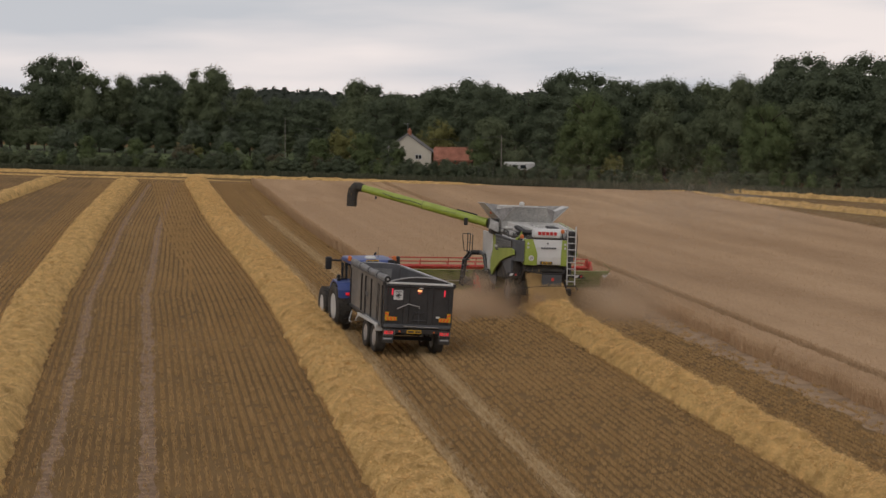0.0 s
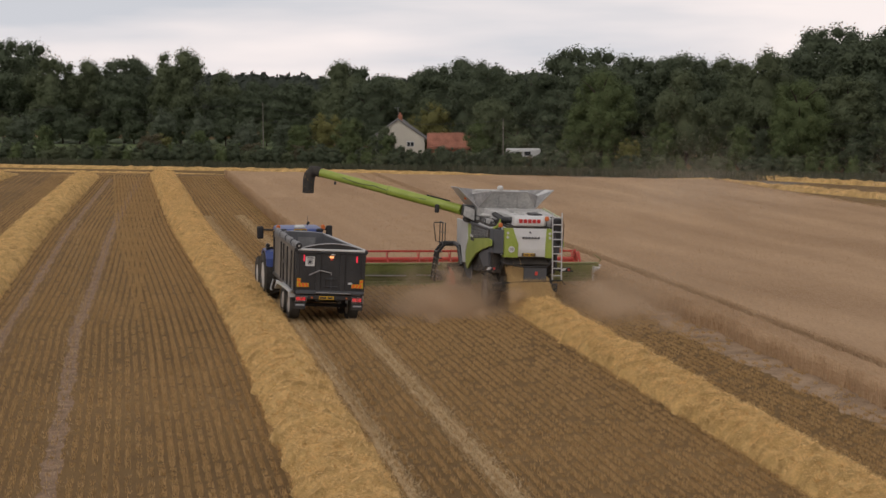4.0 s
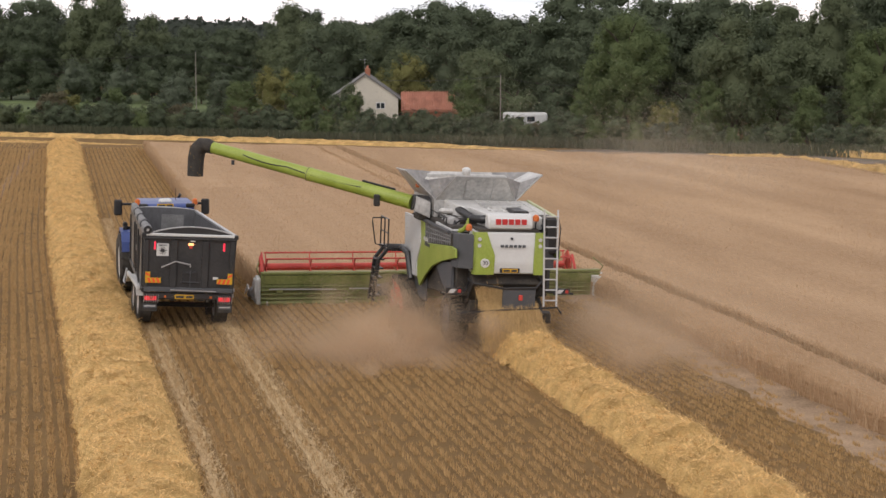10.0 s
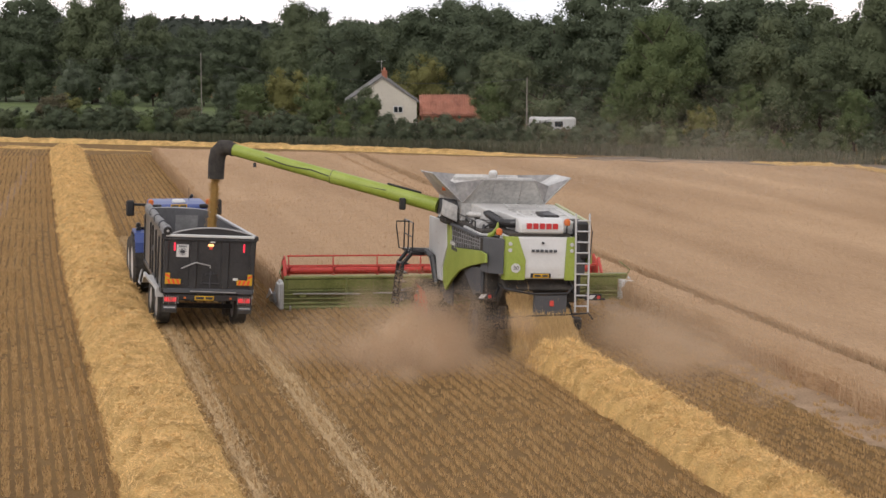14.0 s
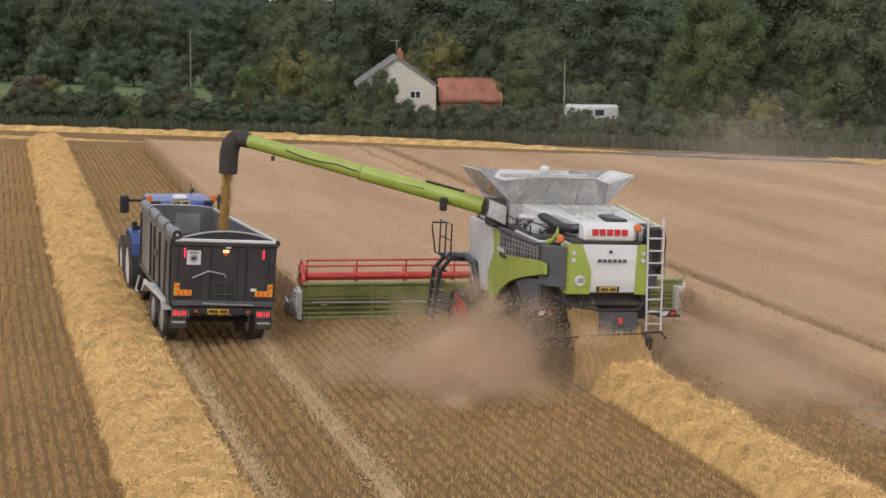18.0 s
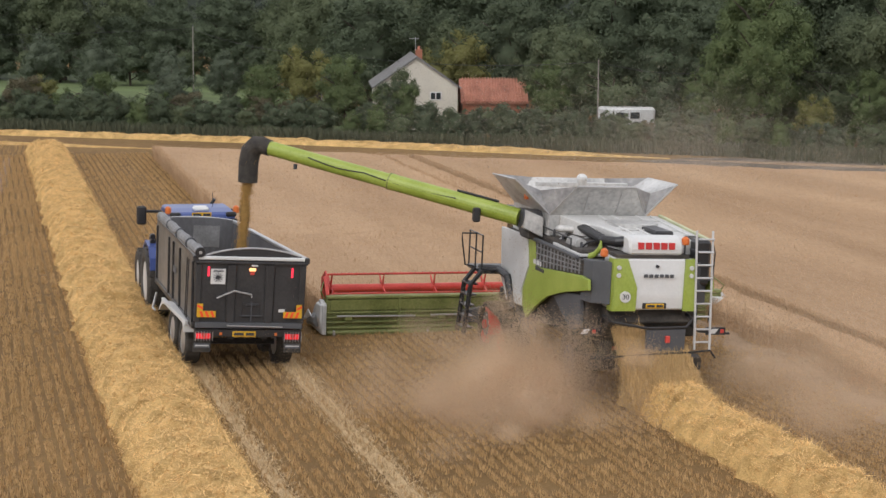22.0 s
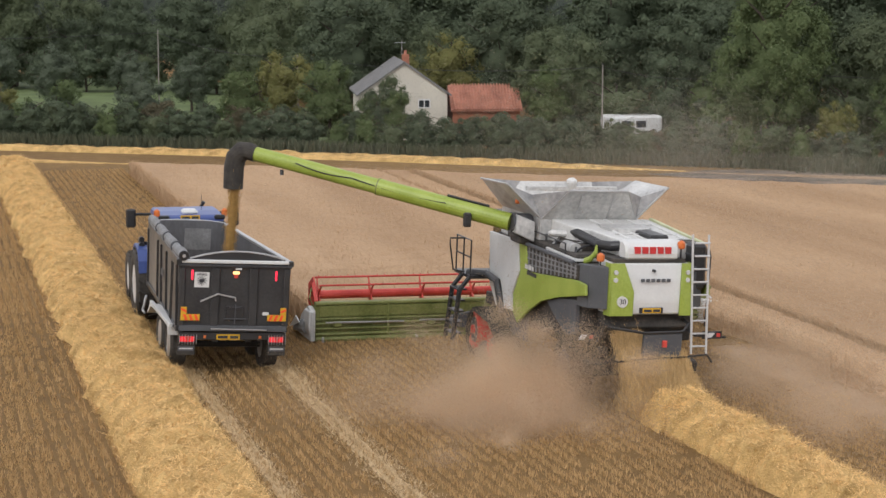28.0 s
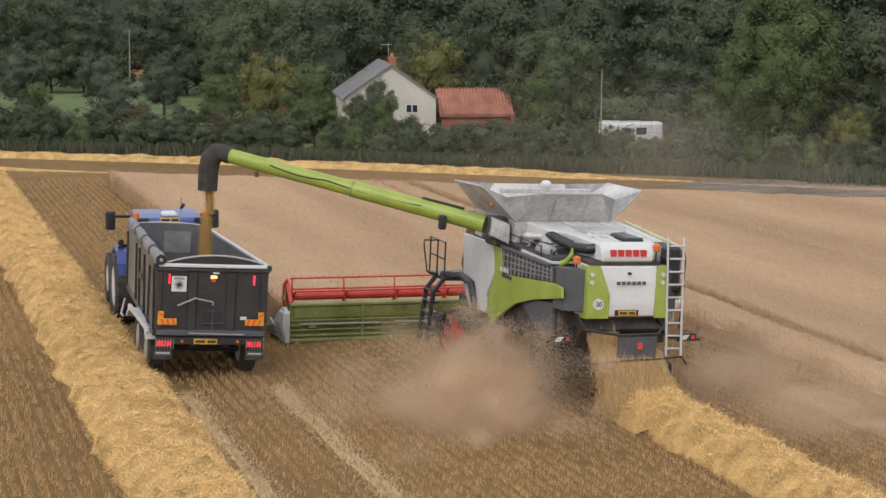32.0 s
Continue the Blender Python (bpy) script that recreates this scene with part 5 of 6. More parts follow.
def build_combine():
    c = thing("combine_harvester", pose(COMBINE_X, 73.16, 0), "lime green and white combine harvester cutting wheat, on tracks", "combine harvester")
    # rear hood
    hood = part("rear_hood", prism([(0.0, 2.02), (-0.03, 2.3), (0.0, 2.75), (0.06, 3.07), (0.7, 3.09), (0.7, 2.0)], "x", -0.9, 0.9, 0.03), WHITE, c, "white rear hood with green sides")
    for s, top, bo in ((-1, -0.6, -0.4), (1, 0.68, 0.64)):
        e = s * 0.915
        plate([(e, 0.05, 3.08), (top, 0.045, 3.08), (bo - 0.0, -0.035, 2.5), (bo, -0.02, 2.0), (e, -0.02, 2.0), (e, -0.045, 2.4)] if s < 0 else
              [(e, 0.05, 3.08), (e, -0.045, 2.4), (e, -0.02, 2.0), (bo, -0.02, 2.0), (bo, -0.035, 2.5), (top, 0.045, 3.08)], GREEN, hood, "green_wing", 0.04)
        for z in (2.9, 2.74):
            part("rear_lamp", lathe([(-0.06, 0.045), (-0.03, 0.05)], "y", 12, (s * 0.8, 0.0, z)), SILVER, hood)
    for x0, x1 in ((-0.925, -0.902), (0.902, 0.925)):
        part("green_side", prism([(-0.01, 2.0), (-0.04, 2.4), (0.0, 2.75), (0.05, 3.08), (0.25, 3.08), (0.25, 1.99)], "x", x0, x1), GREEN, hood)
    part("hood_lock", lathe([(-0.045, 0.03), (0.03, 0.03)], "y", 10, (0.05, 0, 2.93)), INK, hood)
    number_plate(hood, 0.02, -0.06, 2.11, 0.4, 0.1)
    part("plate_holder", box(-0.24, 0.28, -0.05, 0.0, 2.05, 2.17, 0.01), BLACK, hood)
    for k in range(6):
        part("badge_bar", box(-0.25 + k * 0.115, -0.165 + k * 0.115, -0.06, -0.045, 2.7, 2.77, 0.004), GREY, hood)
    sd = part("speed_disc", lathe([(-0.1, 0.115), (-0.03, 0.115)], "y", 24, (-0.65, 0, 2.3)), WHITE, hood, "white speed disc marked 30")
    lettering("30", 0.15, pose(-0.65, -0.104, 2.3, 90, 0, 0), INK, sd)
    bx = part("engine_cover", prism([(0.1, 3.14), (0.08, 3.32), (0.15, 3.46), (0.28, 3.53), (0.5, 3.53), (0.5, 3.12)], "x", -0.55, 0.64, 0.05), WHITE, c, "white engine cover with red lettering bars")
    bm = None
    for k in range(5):
        a = -0.3 + 0.17 * k
        bm = box(a - 0.065, a + 0.065, 0.066, 0.12, 3.27, 3.41, 0.004, bm)
    part("red_emblem", bm, REDINK, bx)
    # solid dark strip: the shade under the engine cover is painted by its colour
    part("cover_gap", box(-0.8, 0.8, 0.12, 0.7, 3.08, 3.15, 0.0), DARK, c)
    # rear corners and side panels
    for s in (-1, 1):
        part("corner_panel", prism([(s * 0.93, 0.04), (s * 1.27, 0.28), (s * 1.36, 0.66), (s * 1.3, 0.66), (s * 0.93, 0.3)], "z", 2.12, 3.0, 0.01), GREY, c)
        sp = part("side_panel", prism([(0.16, 2.62), (0.12, 2.4), (1.7, 2.11), (2.7, 1.86), (3.5, 1.5), (4.15, 1.13), (4.45, 1.35), (4.48, 1.75), (4.08, 2.31), (4.22, 2.97), (3.78, 2.97), (3.58, 2.38), (0.64, 2.64)], "x", s * 1.4, s * 1.33, 0.012), GREEN, c, "lime green side panel with dark louvres")
        part("louvre_frame", prism([(0.6, 2.66), (3.56, 2.4), (3.76, 2.97), (0.6, 2.96)], "x", s * 1.385, s * 1.3, 0.008), DARK, sp)
        for k in range(13):
            y = 0.72 + 0.235 * k
            part("louvre", box(s * 1.39 - 0.02, s * 1.39 + 0.02, y - 0.018, y + 0.018, 2.67 - 0.092 * (y - 0.6), 2.95, 0.0), TARP, sp)
        for q in (0.25, 0.5, 0.75):
            part("louvre_rail", tube([(s * 1.4, 0.64, 2.66 + 0.3 * q), (s * 1.4, 3.62, 2.4 + 0.57 * q)], 0.014, 5), TARP, sp)
        part("model_badge", box(s * 1.405 - 0.004, s * 1.405 + 0.004, 3.0, 3.6, 2.32, 2.4, 0.0), INK, sp)
        part("model_badge", box(s * 1.405 - 0.004, s * 1.405 + 0.004, 3.2, 3.75, 2.44, 2.54, 0.0), SILVER, sp)
        part("front_side_panel", prism([(4.24, 2.98), (4.1, 2.31), (4.5, 1.75), (4.47, 1.35), (5.6, 1.3), (6.1, 1.75), (6.25, 2.95)], "x", s * 1.42, s * 1.34, 0.012), SILVER, c, "pale grey front side panel")
        part("top_ledge", box(s * 1.38 - 0.06, s * 1.38 + 0.03, 0.85, 4.0, 2.94, 3.02, 0.02), GREY, c)
        part("lower_shield", prism([(0.75, 2.2), (0.75, 1.5), (1.3, 1.38), (1.9, 1.62), (2.5, 1.9), (1.7, 2.1)], "x", s * 1.32, s * 1.24), GREY, c, "dark grey lower rear panel")
        part("frame_rail", box(s * 0.75 - 0.1, s * 0.75 + 0.1, 0.5, 8.0, 0.95, 1.25, 0.02), DARK, c)
        part("dust_shield", box(s * 1.25 - 0.02, s * 1.25 + 0.02, 3.8, 5.3, 0.75, 1.4, 0.01), GREY, c)
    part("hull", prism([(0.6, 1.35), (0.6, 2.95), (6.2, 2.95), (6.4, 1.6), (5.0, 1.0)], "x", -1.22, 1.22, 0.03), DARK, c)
    # deck and engine bay
    deck = part("engine_deck", sloped([(-0.3, 0.5), (1.32, 0.5), (1.32, 3.35), (-0.98, 3.35), (-0.86, 2.35), (-0.56, 2.1)], 3.1, lambda y: 3.39 + 0.06 * y), DECKM, c, "pale dusty engine deck with slatted screen")
    for x in (-0.12, 0.2, 0.75, 1.1):
        part("deck_rail", tube([(x, 0.95, 3.46), (x, 3.2, 3.595)], 0.025, 6), WHITE, deck)
    for y in (1.5, 2.6):
        part("deck_rib", box(-0.22, 1.2, y - 0.03, y + 0.03, 3.43 + 0.06 * (y - 0.7), 3.46 + 0.06 * (y - 0.7), 0.008), GALV, deck)
    part("deck_hatch", box(0.3, 0.7, 0.8, 1.9, 3.44, 3.56, 0.03), BLACK, deck)
    part("deck_edge", prism([(0.5, 3.12), (0.5, 3.46), (3.3, 3.63), (3.3, 3.3)], "x", 1.32, 1.4, 0.01), PALEGREEN, deck)
    part("screen_drum", lathe([(-0.05, 0.55), (0.05, 0.55)], "z", 24, (0.3, 2.2, 3.53)), GALV, deck)
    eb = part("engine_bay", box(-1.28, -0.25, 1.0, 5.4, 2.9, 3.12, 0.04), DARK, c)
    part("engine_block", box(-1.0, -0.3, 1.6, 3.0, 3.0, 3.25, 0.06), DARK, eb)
    part("air_duct", tube([(-0.78, 2.62, 3.42), (-0.78, 2.4, 3.42), (-0.74, 1.8, 3.36), (-0.69, 1.25, 3.3), (-0.5, 1.0, 3.3), (-0.2, 0.9, 3.34)], [0.09, 0.1, 0.1, 0.1, 0.11, 0.11], 14), BLACK, eb, "ribbed black air duct")
    for k in range(6):
        q = Vector((-0.77, 2.3, 3.41)).lerp(Vector((-0.7, 1.4, 3.32)), k / 5)
        part("duct_ring", tube([q, q + Vector((0.003, -0.035, -0.004))], 0.105, 12), BLACK, eb)
    part("exhaust", tube([(-1.18, 2.95, 3.32), (-1.13, 2.9, 3.33), (-0.86, 2.68, 3.34), (-0.8, 2.62, 3.36)], [0.05, 0.08, 0.08, 0.05], 12), GALV, eb, "dull silver muffler")
    for k in range(4):
        part("pipe", tube([(-1.2, 1.4 + 0.45 * k, 3.08), (-0.95, 1.5 + 0.45 * k, 3.22), (-0.6, 1.45 + 0.45 * k, 3.3)], 0.025, 6), STEEL if k % 2 else BLACK, eb)
    for k in range(5):
        part("hose", tube([(-1.22, 1.2 + 0.6 * k, 3.0), (-1.1, 1.5 + 0.6 * k, 3.2 + 0.04 * (k % 2)), (-0.9, 1.9 + 0.6 * k, 3.05)], 0.03, 6), BLACK, eb)
    part("filter", lathe([(1.5, 0.14), (2.1, 0.14)], "y", 14, (-1.1, 0, 3.15)), GALV, eb)
    part("grab_hook", tube([(-1.1, 1.0, 2.98), (-1.0, 0.9, 3.05), (-0.93, 0.8, 3.2), (-0.92, 0.8, 3.35)], [0.07, 0.06, 0.05, 0.02], 8), GREEN, c)
    part("hand_rail", tube([(-1.3, 1.6, 3.0), (-1.3, 1.6, 3.28), (-1.3, 4.0, 3.3), (-1.3, 4.0, 3.0)], 0.016, 6), BLACK, c)
    part("shelf", prism([(0.95, 2.98), (2.7, 2.98), (2.7, 3.06), (0.95, 3.04)], "x", -1.33, -0.5, 0.01), SILVER, c)
    stack = part("rear_housing", box(0.97, 1.3, 0.14, 0.6, 2.5, 3.46, 0.06), BLACK, c, "black housing beside the rear hood")
    for z in (2.62, 2.9, 3.2):
        part("housing_rib", box(0.95, 1.32, 0.11, 0.5, z, z + 0.05, 0.01), GREY, stack)
    # hopper, opened out
    hop = part("grain_tank", prism([(3.35, 2.95), (3.35, 3.6), (5.95, 3.6), (5.95, 2.95)], "x", -1.24, 1.08, 0.02), GALV, c, "dusty galvanised grain tank with open flaps")
    lo = [(-1.22, 3.35, 3.58), (1.03, 3.35, 3.58), (1.03, 5.95, 3.58), (-1.24, 5.95, 3.58)]
    tl, trr = (-2.06, 3.3, 4.35), (1.7, 3.2, 4.31)
    fl, fr = (-1.72, 6.15, 4.2), (2.14, 6.1, 4.17)
    rl, rr = (-0.76, 2.9, 4.26), (0.62, 2.9, 4.26)
    frl, frr = (-0.7, 6.3, 4.12), (1.1, 6.3, 4.12)
    fold = lambda a, b, y: tuple((Vector(a) + Vector(b)) / 2 + Vector((0, y, -0.2)))
    ml, mr = fold(rl, tl, 0.4), fold(rr, trr, 0.4)
    for nm, pts in (("tank_flap", [lo[0], lo[1], rr, rl]), ("tank_flap", [lo[3], lo[0], tl, fl]), ("tank_flap", [lo[1], lo[2], fr, trr]), ("tank_flap", [lo[2], lo[3], frl, frr]),
                    ("tank_gusset", [lo[0], rl, ml]), ("tank_gusset", [lo[0], ml, tl]), ("tank_gusset", [lo[1], mr, rr]), ("tank_gusset", [lo[1], trr, mr]), ("tank_gusset", [lo[3], fl, frl]), ("tank_gusset", [lo[2], frr, fr])):
        plate(pts, GALV if nm == "tank_flap" else CANVAS, hop, nm, 0.025, "" if nm == "tank_flap" else "dark folded canvas gusset")
    part("flap_rim", tube([rl, rr], 0.025, 6, tube([tl, fl], 0.025, 6, tube([trr, fr], 0.025, 6))), STEEL, hop)
    for a, b in ((lo[0], rl), (lo[1], rr), (lo[0], tl), (lo[1], trr)):
        part("flap_seam", tube([a, b], 0.014, 5), STEEL, hop)
    for x in (-0.45, 0.3):
        part("flap_stay", tube([(x, 2.93, 4.14), (x, 3.3, 3.6)], 0.012, 5), STEEL, hop)
    part("grain_heap", lathe([(3.55, 1.1), (3.8, 0.7), (3.95, 0.2)], "z", 20, (-0.1, 4.6, 0)), GRAIN, hop)
    part("fill_auger", tube([(-0.1, 4.6, 3.5), (-0.1, 4.5, 4.32)], 0.12, 10), GALV, hop)
    part("auger_cap", lathe([(4.28, 0.12), (4.34, 0.12), (4.39, 0.06)], "z", 12, (-0.1, 4.5, 0)), WHITE, hop)
    part("cross_beam", box(-1.2, 1.0, 4.45, 4.55, 4.1, 4.2, 0.01), GALV, hop)
    # unloading auger
    base, tip = Vector((-1.75, 3.9, 3.45)), Vector((-6.83, 7.4, 4.58))
    dr = (tip - base).normalized()
    au = part("unloading_auger", tube([base, base + dr * 0.3, base + dr * 3.1, base + dr * 3.15, tip], [0.2, 0.195, 0.19, 0.176, 0.17], 20), GREEN, c, "lime green unloading auger swung out over the trailer")
    part("auger_joint", tube([base + dr * 3.05, base + dr * 3.2], 0.195, 20), GREEN, au)
    part("top_strip", tube([base + dr * 0.5 + Vector((0, 0, 0.225)), base + dr * 1.5 + Vector((0, 0, 0.22))], 0.03, 5), BLACK, au)
    for d0, d1 in ((5.3, 3.9), (3.9, 1.6)):
        pts = [base + dr * (d0 + (d1 - d0) * k / 8) + Vector((0, -0.215, 0.04 - 0.06 * math.sin(math.pi * k / 8))) for k in range(9)]
        part("hose", tube(pts, 0.014, 5), BLACK, au)
    part("hose_clamp", tube([base + dr * 3.15, base + dr * 3.18], 0.2, 16), DKGREEN, au)
    part("work_lamp", tube([base + dr * 5.6 + Vector((0, -0.1, -0.2)), base + dr * 5.6 + Vector((0, -0.12, -0.32))], 0.045, 8), BLACK, au)
    part("warning_lamp", box(-2.75, -2.58, 4.1, 4.24, 3.3, 3.62, 0.03), BLACK, au)
    sp = part("spout", tube([tip - dr * 0.02, tip + dr * 0.16 + Vector((0, 0, 0.02)), tip + dr * 0.32 + Vector((0, 0, -0.02)), tip + dr * 0.47 + Vector((0, 0, -0.19)), tip + dr * 0.52 + Vector((0, 0, -0.45)), tip + dr * 0.53 + Vector((0, 0, -0.94))], [0.19, 0.205, 0.232, 0.24, 0.235, 0.228], 18, cap=False), RUBBER, au, "bent black rubber spout")
    part("spout_strap", tube([tip - dr * 0.03, tip + dr * 0.03], 0.19, 18), BLACK, au)
    part("turret_bracket", plate_block([(-1.72, 3.62, 3.24), (-1.3, 3.5, 3.05), (-1.3, 3.5, 3.5), (-1.66, 3.62, 3.64)], 0.5), GALV, c)
    tu = part("auger_turret", tube([(-0.9, 4.0, 3.1), (-1.35, 3.95, 3.42), base], [0.24, 0.23, 0.22], 16), INNER, c)
    part("turret_plate", box(-1.6, -1.1, 3.7, 4.3, 2.98, 3.16, 0.04), DARK, tu)
    part("beacon", lathe([(3.86, 0.05), (3.9, 0.06), (4.0, 0.05)], "z", 10, (-1.6, 3.9, 0)), AMBER, c, "amber warning beacon")
    for x, y, z in ((0.72, 0.2, 3.36), (-1.0, 0.35, 3.08)):
        b = part("beacon", lathe([(z, 0.07), (z + 0.03, 0.085), (z + 0.13, 0.08), (z + 0.17, 0.03)], "z", 12, (x, y, 0)), AMBER, c, "amber warning beacon")
        part("beacon_stem", tube([(x, y, z - 0.2), (x, y, z)], 0.02, 6), BLACK, b)
    # cab and platform
    cab = part("cab", prism([(6.3, 1.7), (6.3, 3.12), (7.9, 3.14), (8.25, 1.9), (7.9, 1.6)], "x", -0.75, 0.95, 0.05), GLASS, c)
    part("cab_roof", box(-0.8, 1.1, 6.3, 8.2, 3.12, 3.26, 0.06), GREY, cab)
    pf = part("platform", box(-1.95, -0.95, 6.0, 7.2, 1.85, 1.93, 0.01), BLACK, c)
    for pts in ([(-1.92, 6.05, 1.9), (-1.92, 6.05, 2.75), (-1.92, 7.15, 2.75), (-1.92, 7.15, 1.9)], [(-1.92, 6.05, 2.35), (-1.92, 7.15, 2.35)], [(-1.92, 6.6, 1.9), (-1.92, 6.6, 2.75)],
                [(-1.4, 6.05, 1.9), (-1.4, 6.05, 2.85), (-1.15, 6.05, 2.95)], [(-2.3, 6.5, 2.62), (-2.3, 6.5, 2.75), (-1.92, 6.5, 2.75)], [(-2.3, 6.5, 2.62), (-2.2, 6.5, 2.0), (-1.92, 6.5, 1.95)]):
        part("guard_rail", tube(pts, 0.02, 6), BLACK, pf)
    st = part("access_ladder", tube([(-1.95, 5.95, 1.92), (-2.2, 5.95, 1.6), (-2.32, 5.95, 0.42)], 0.06, 6, tube([(-1.95, 6.5, 1.92), (-2.2, 6.5, 1.6), (-2.32, 6.5, 0.42)], 0.06, 6)), BLACK, c, "black access ladder swung down")
    for k in range(5):
        z = 0.55 + 0.26 * k
        part("step", box(-2.34 + 0.1 * k / 5, -2.1 + 0.1 * k / 5, 5.95, 6.5, z, z + 0.04, 0.008), BLACK, st)
    part("arch_guard", tube([(-1.45, 5.0, 1.2), (-1.5, 5.35, 1.9), (-1.55, 5.9, 1.98), (-1.9, 6.3, 1.95)], 0.09, 8), BLACK, c)
    # crawler tracks and rear wheels
    movers = []
    for s in (-1, 1):
        y0, y1, x0, x1 = 4.7, 6.75, s * 1.1, s * 1.72
        path = [(y0 - 0.1, 0.5), (y0 - 0.05, 0.25), (y0 + 0.2, 0.03), (y1 - 0.3, 0.03), (y1 - 0.0, 0.2), (y1 + 0.1, 0.55), (y1 - 0.05, 0.9), (y1 - 0.4, 1.12), (y0 + 0.5, 1.0), (y0 + 0.05, 0.75)]
        belt = bmesh.new()
        outer = [(p[0], p[1]) for p in path]
        cy, cz = 5.72, 0.55
        inner = [(cy + (p[0] - cy) * 0.93, cz + (p[1] - cz) * 0.88) for p in path]
        vs = [[belt.verts.new((x, *q)) for q in ring] for x in (x0, x1) for ring in (outer, inner)]
        n = len(path)
        for i in range(n):
            j = (i + 1) % n
            belt.faces.new((vs[0][i], vs[0][j], vs[2][j], vs[2][i]))
            belt.faces.new((vs[1][i], vs[1][j], vs[3][j], vs[3][i]))
            belt.faces.new((vs[0][i], vs[0][j], vs[1][j], vs[1][i]))
            belt.faces.new((vs[2][i], vs[2][j], vs[3][j], vs[3][i]))
        bmesh.ops.recalc_face_normals(belt, faces=belt.faces[:])
        tk = part("crawler_track", belt, RUBBER, c, "black rubber crawler track with red wheels")
        for i in range(n):
            a, b = Vector((0, *path[i])), Vector((0, *path[(i + 1) % n]))
            m = max(1, int((b - a).length / 0.16))
            for k in range(m):
                q = a.lerp(b, (k + 0.5) / m)
                nrm = Vector((0, q.y - cy, q.z - cz)).normalized()
                g = box(min(x0, x1) + 0.02, max(x0, x1) - 0.02, -0.035, 0.035, -0.02, 0.035, 0.006)
                ang = math.atan2(nrm.z, nrm.y) - math.pi / 2
                bmesh.ops.rotate(g, verts=g.verts[:], cent=(0, 0, 0), matrix=Matrix.Rotation(ang, 3, "X"))
                bmesh.ops.translate(g, verts=g.verts[:], vec=(0, max(q.y, 0), max(q.z, 0.025)))
                part("track_lug", g, RUBBER, tk)
        for y, z, r in ((y1 - 0.32, 0.58, 0.46), (y0 + 0.34, 0.42, 0.34)):
            w = part("track_wheel", lathe([(s * 1.12, r), (s * 1.66, r), (s * 1.68, r * 0.85), (s * 1.6, r * 0.72), (s * 1.6, r * 0.25), (s * 1.7, r * 0.22), (s * 1.7, 0.02)], "x", 22), RED, tk, "red track wheel")
            w.matrix_basis = pose(0, y, z)
            for k in range(6):
                a = 2 * math.pi * k / 6
                part("wheel_nut", lathe([(s * 1.6, 0.03), (s * 1.64, 0.03)], "x", 6, (0, r * 0.5 * math.cos(a), r * 0.5 * math.sin(a))), STEEL, w)
            part("wheel_disc", lathe([(s * 1.6, r * 0.7), (s * 1.63, r * 0.66), (s * 1.64, r * 0.3)], "x", 20), GREY, w, "dusty grey wheel centre")
            movers.append((w, 0.0, y, z, r))
        for y in (5.35, 5.75, 6.1):
            part("track_roller", lathe([(s * 1.15, 0.17), (s * 1.6, 0.17)], "x", 14, (0, y, 0.23)), GREY, tk)
        rw = wheel_part("rear_wheel", c, s * 1.0, 1.55, 0.66, 0.66, 0.5, GREY, 18, 0.54)
        movers.append((rw, s * 1.0, 1.55, 0.66, 0.66))
    part("rear_axle", box(-0.9, 0.9, 1.4, 1.7, 0.55, 0.85, 0.03), DARK, c)
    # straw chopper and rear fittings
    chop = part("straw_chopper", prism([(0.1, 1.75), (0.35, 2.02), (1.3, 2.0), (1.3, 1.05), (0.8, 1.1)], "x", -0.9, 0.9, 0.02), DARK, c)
    part("deflector", prism([(-0.16, 1.64), (-0.08, 1.66), (-0.03, 1.12), (-0.13, 1.09)], "x", -0.16, 0.7, 0.012), GREY, chop)
    part("rear_lamp", box(0.25, 0.35, -0.2, -0.14, 1.36, 1.5, 0.01), RED, chop)
    part("hood_rail", tube([(-0.98, 0.3, 1.86), (-0.92, -0.1, 1.78), (-0.15, -0.16, 1.66), (0.7, -0.16, 1.68), (0.85, -0.1, 1.84), (0.86, 0.3, 1.9)], 0.032, 6), BLACK, chop)
    part("chopper_rail", tube([(-1.35, -0.05, 1.0), (-0.2, -0.2, 1.12), (0.8, -0.2, 1.16), (1.3, -0.1, 1.18), (1.42, -0.1, 1.02)], 0.022, 6), BLACK, chop)
    for s in (-1, 1):
        arm = part("light_arm", tube([(s * 0.9, 0.5, 1.75), (s * 1.1, 0.1, 1.55), (s * 1.75, 0.0, 1.52)], 0.03, 6), BLACK, c)
        part("marker_board", box(s * 1.42 - 0.22, s * 1.42 + 0.22, -0.05, -0.02, 1.5, 1.66, 0.005), BLACK, arm)
        part("reflector", prism([(s * 1.42 - 0.15, 1.53), (s * 1.42 - 0.02, 1.53), (s * 1.42 + 0.06, 1.63), (s * 1.42 - 0.08, 1.63)], "y", -0.06, -0.05), SILVER, arm)
        part("red_lens", box(s * 1.42 + 0.1, s * 1.42 + 0.18, -0.062, -0.05, 1.54, 1.62, 0.004), RED, arm)
        part("spreader", prism([(s * 0.3, 0.2), (s * 1.2, 0.1), (s * 1.3, 0.5), (s * 0.5, 0.9)], "z", 0.72, 1.0, 0.03), DARK, c)
    # ladder at the rear corner
    lad = part("rear_ladder", tube([(0.94, -0.1, 1.2), (0.88, 0.0, 3.68)], 0.026, 6), ALU, c, "bare aluminium ladder")
    part("stringer", tube([(1.28, -0.1, 1.2), (1.24, 0.0, 3.68)], 0.026, 6), ALU, lad)
    for k in range(9):
        z = 1.35 + 0.27 * k
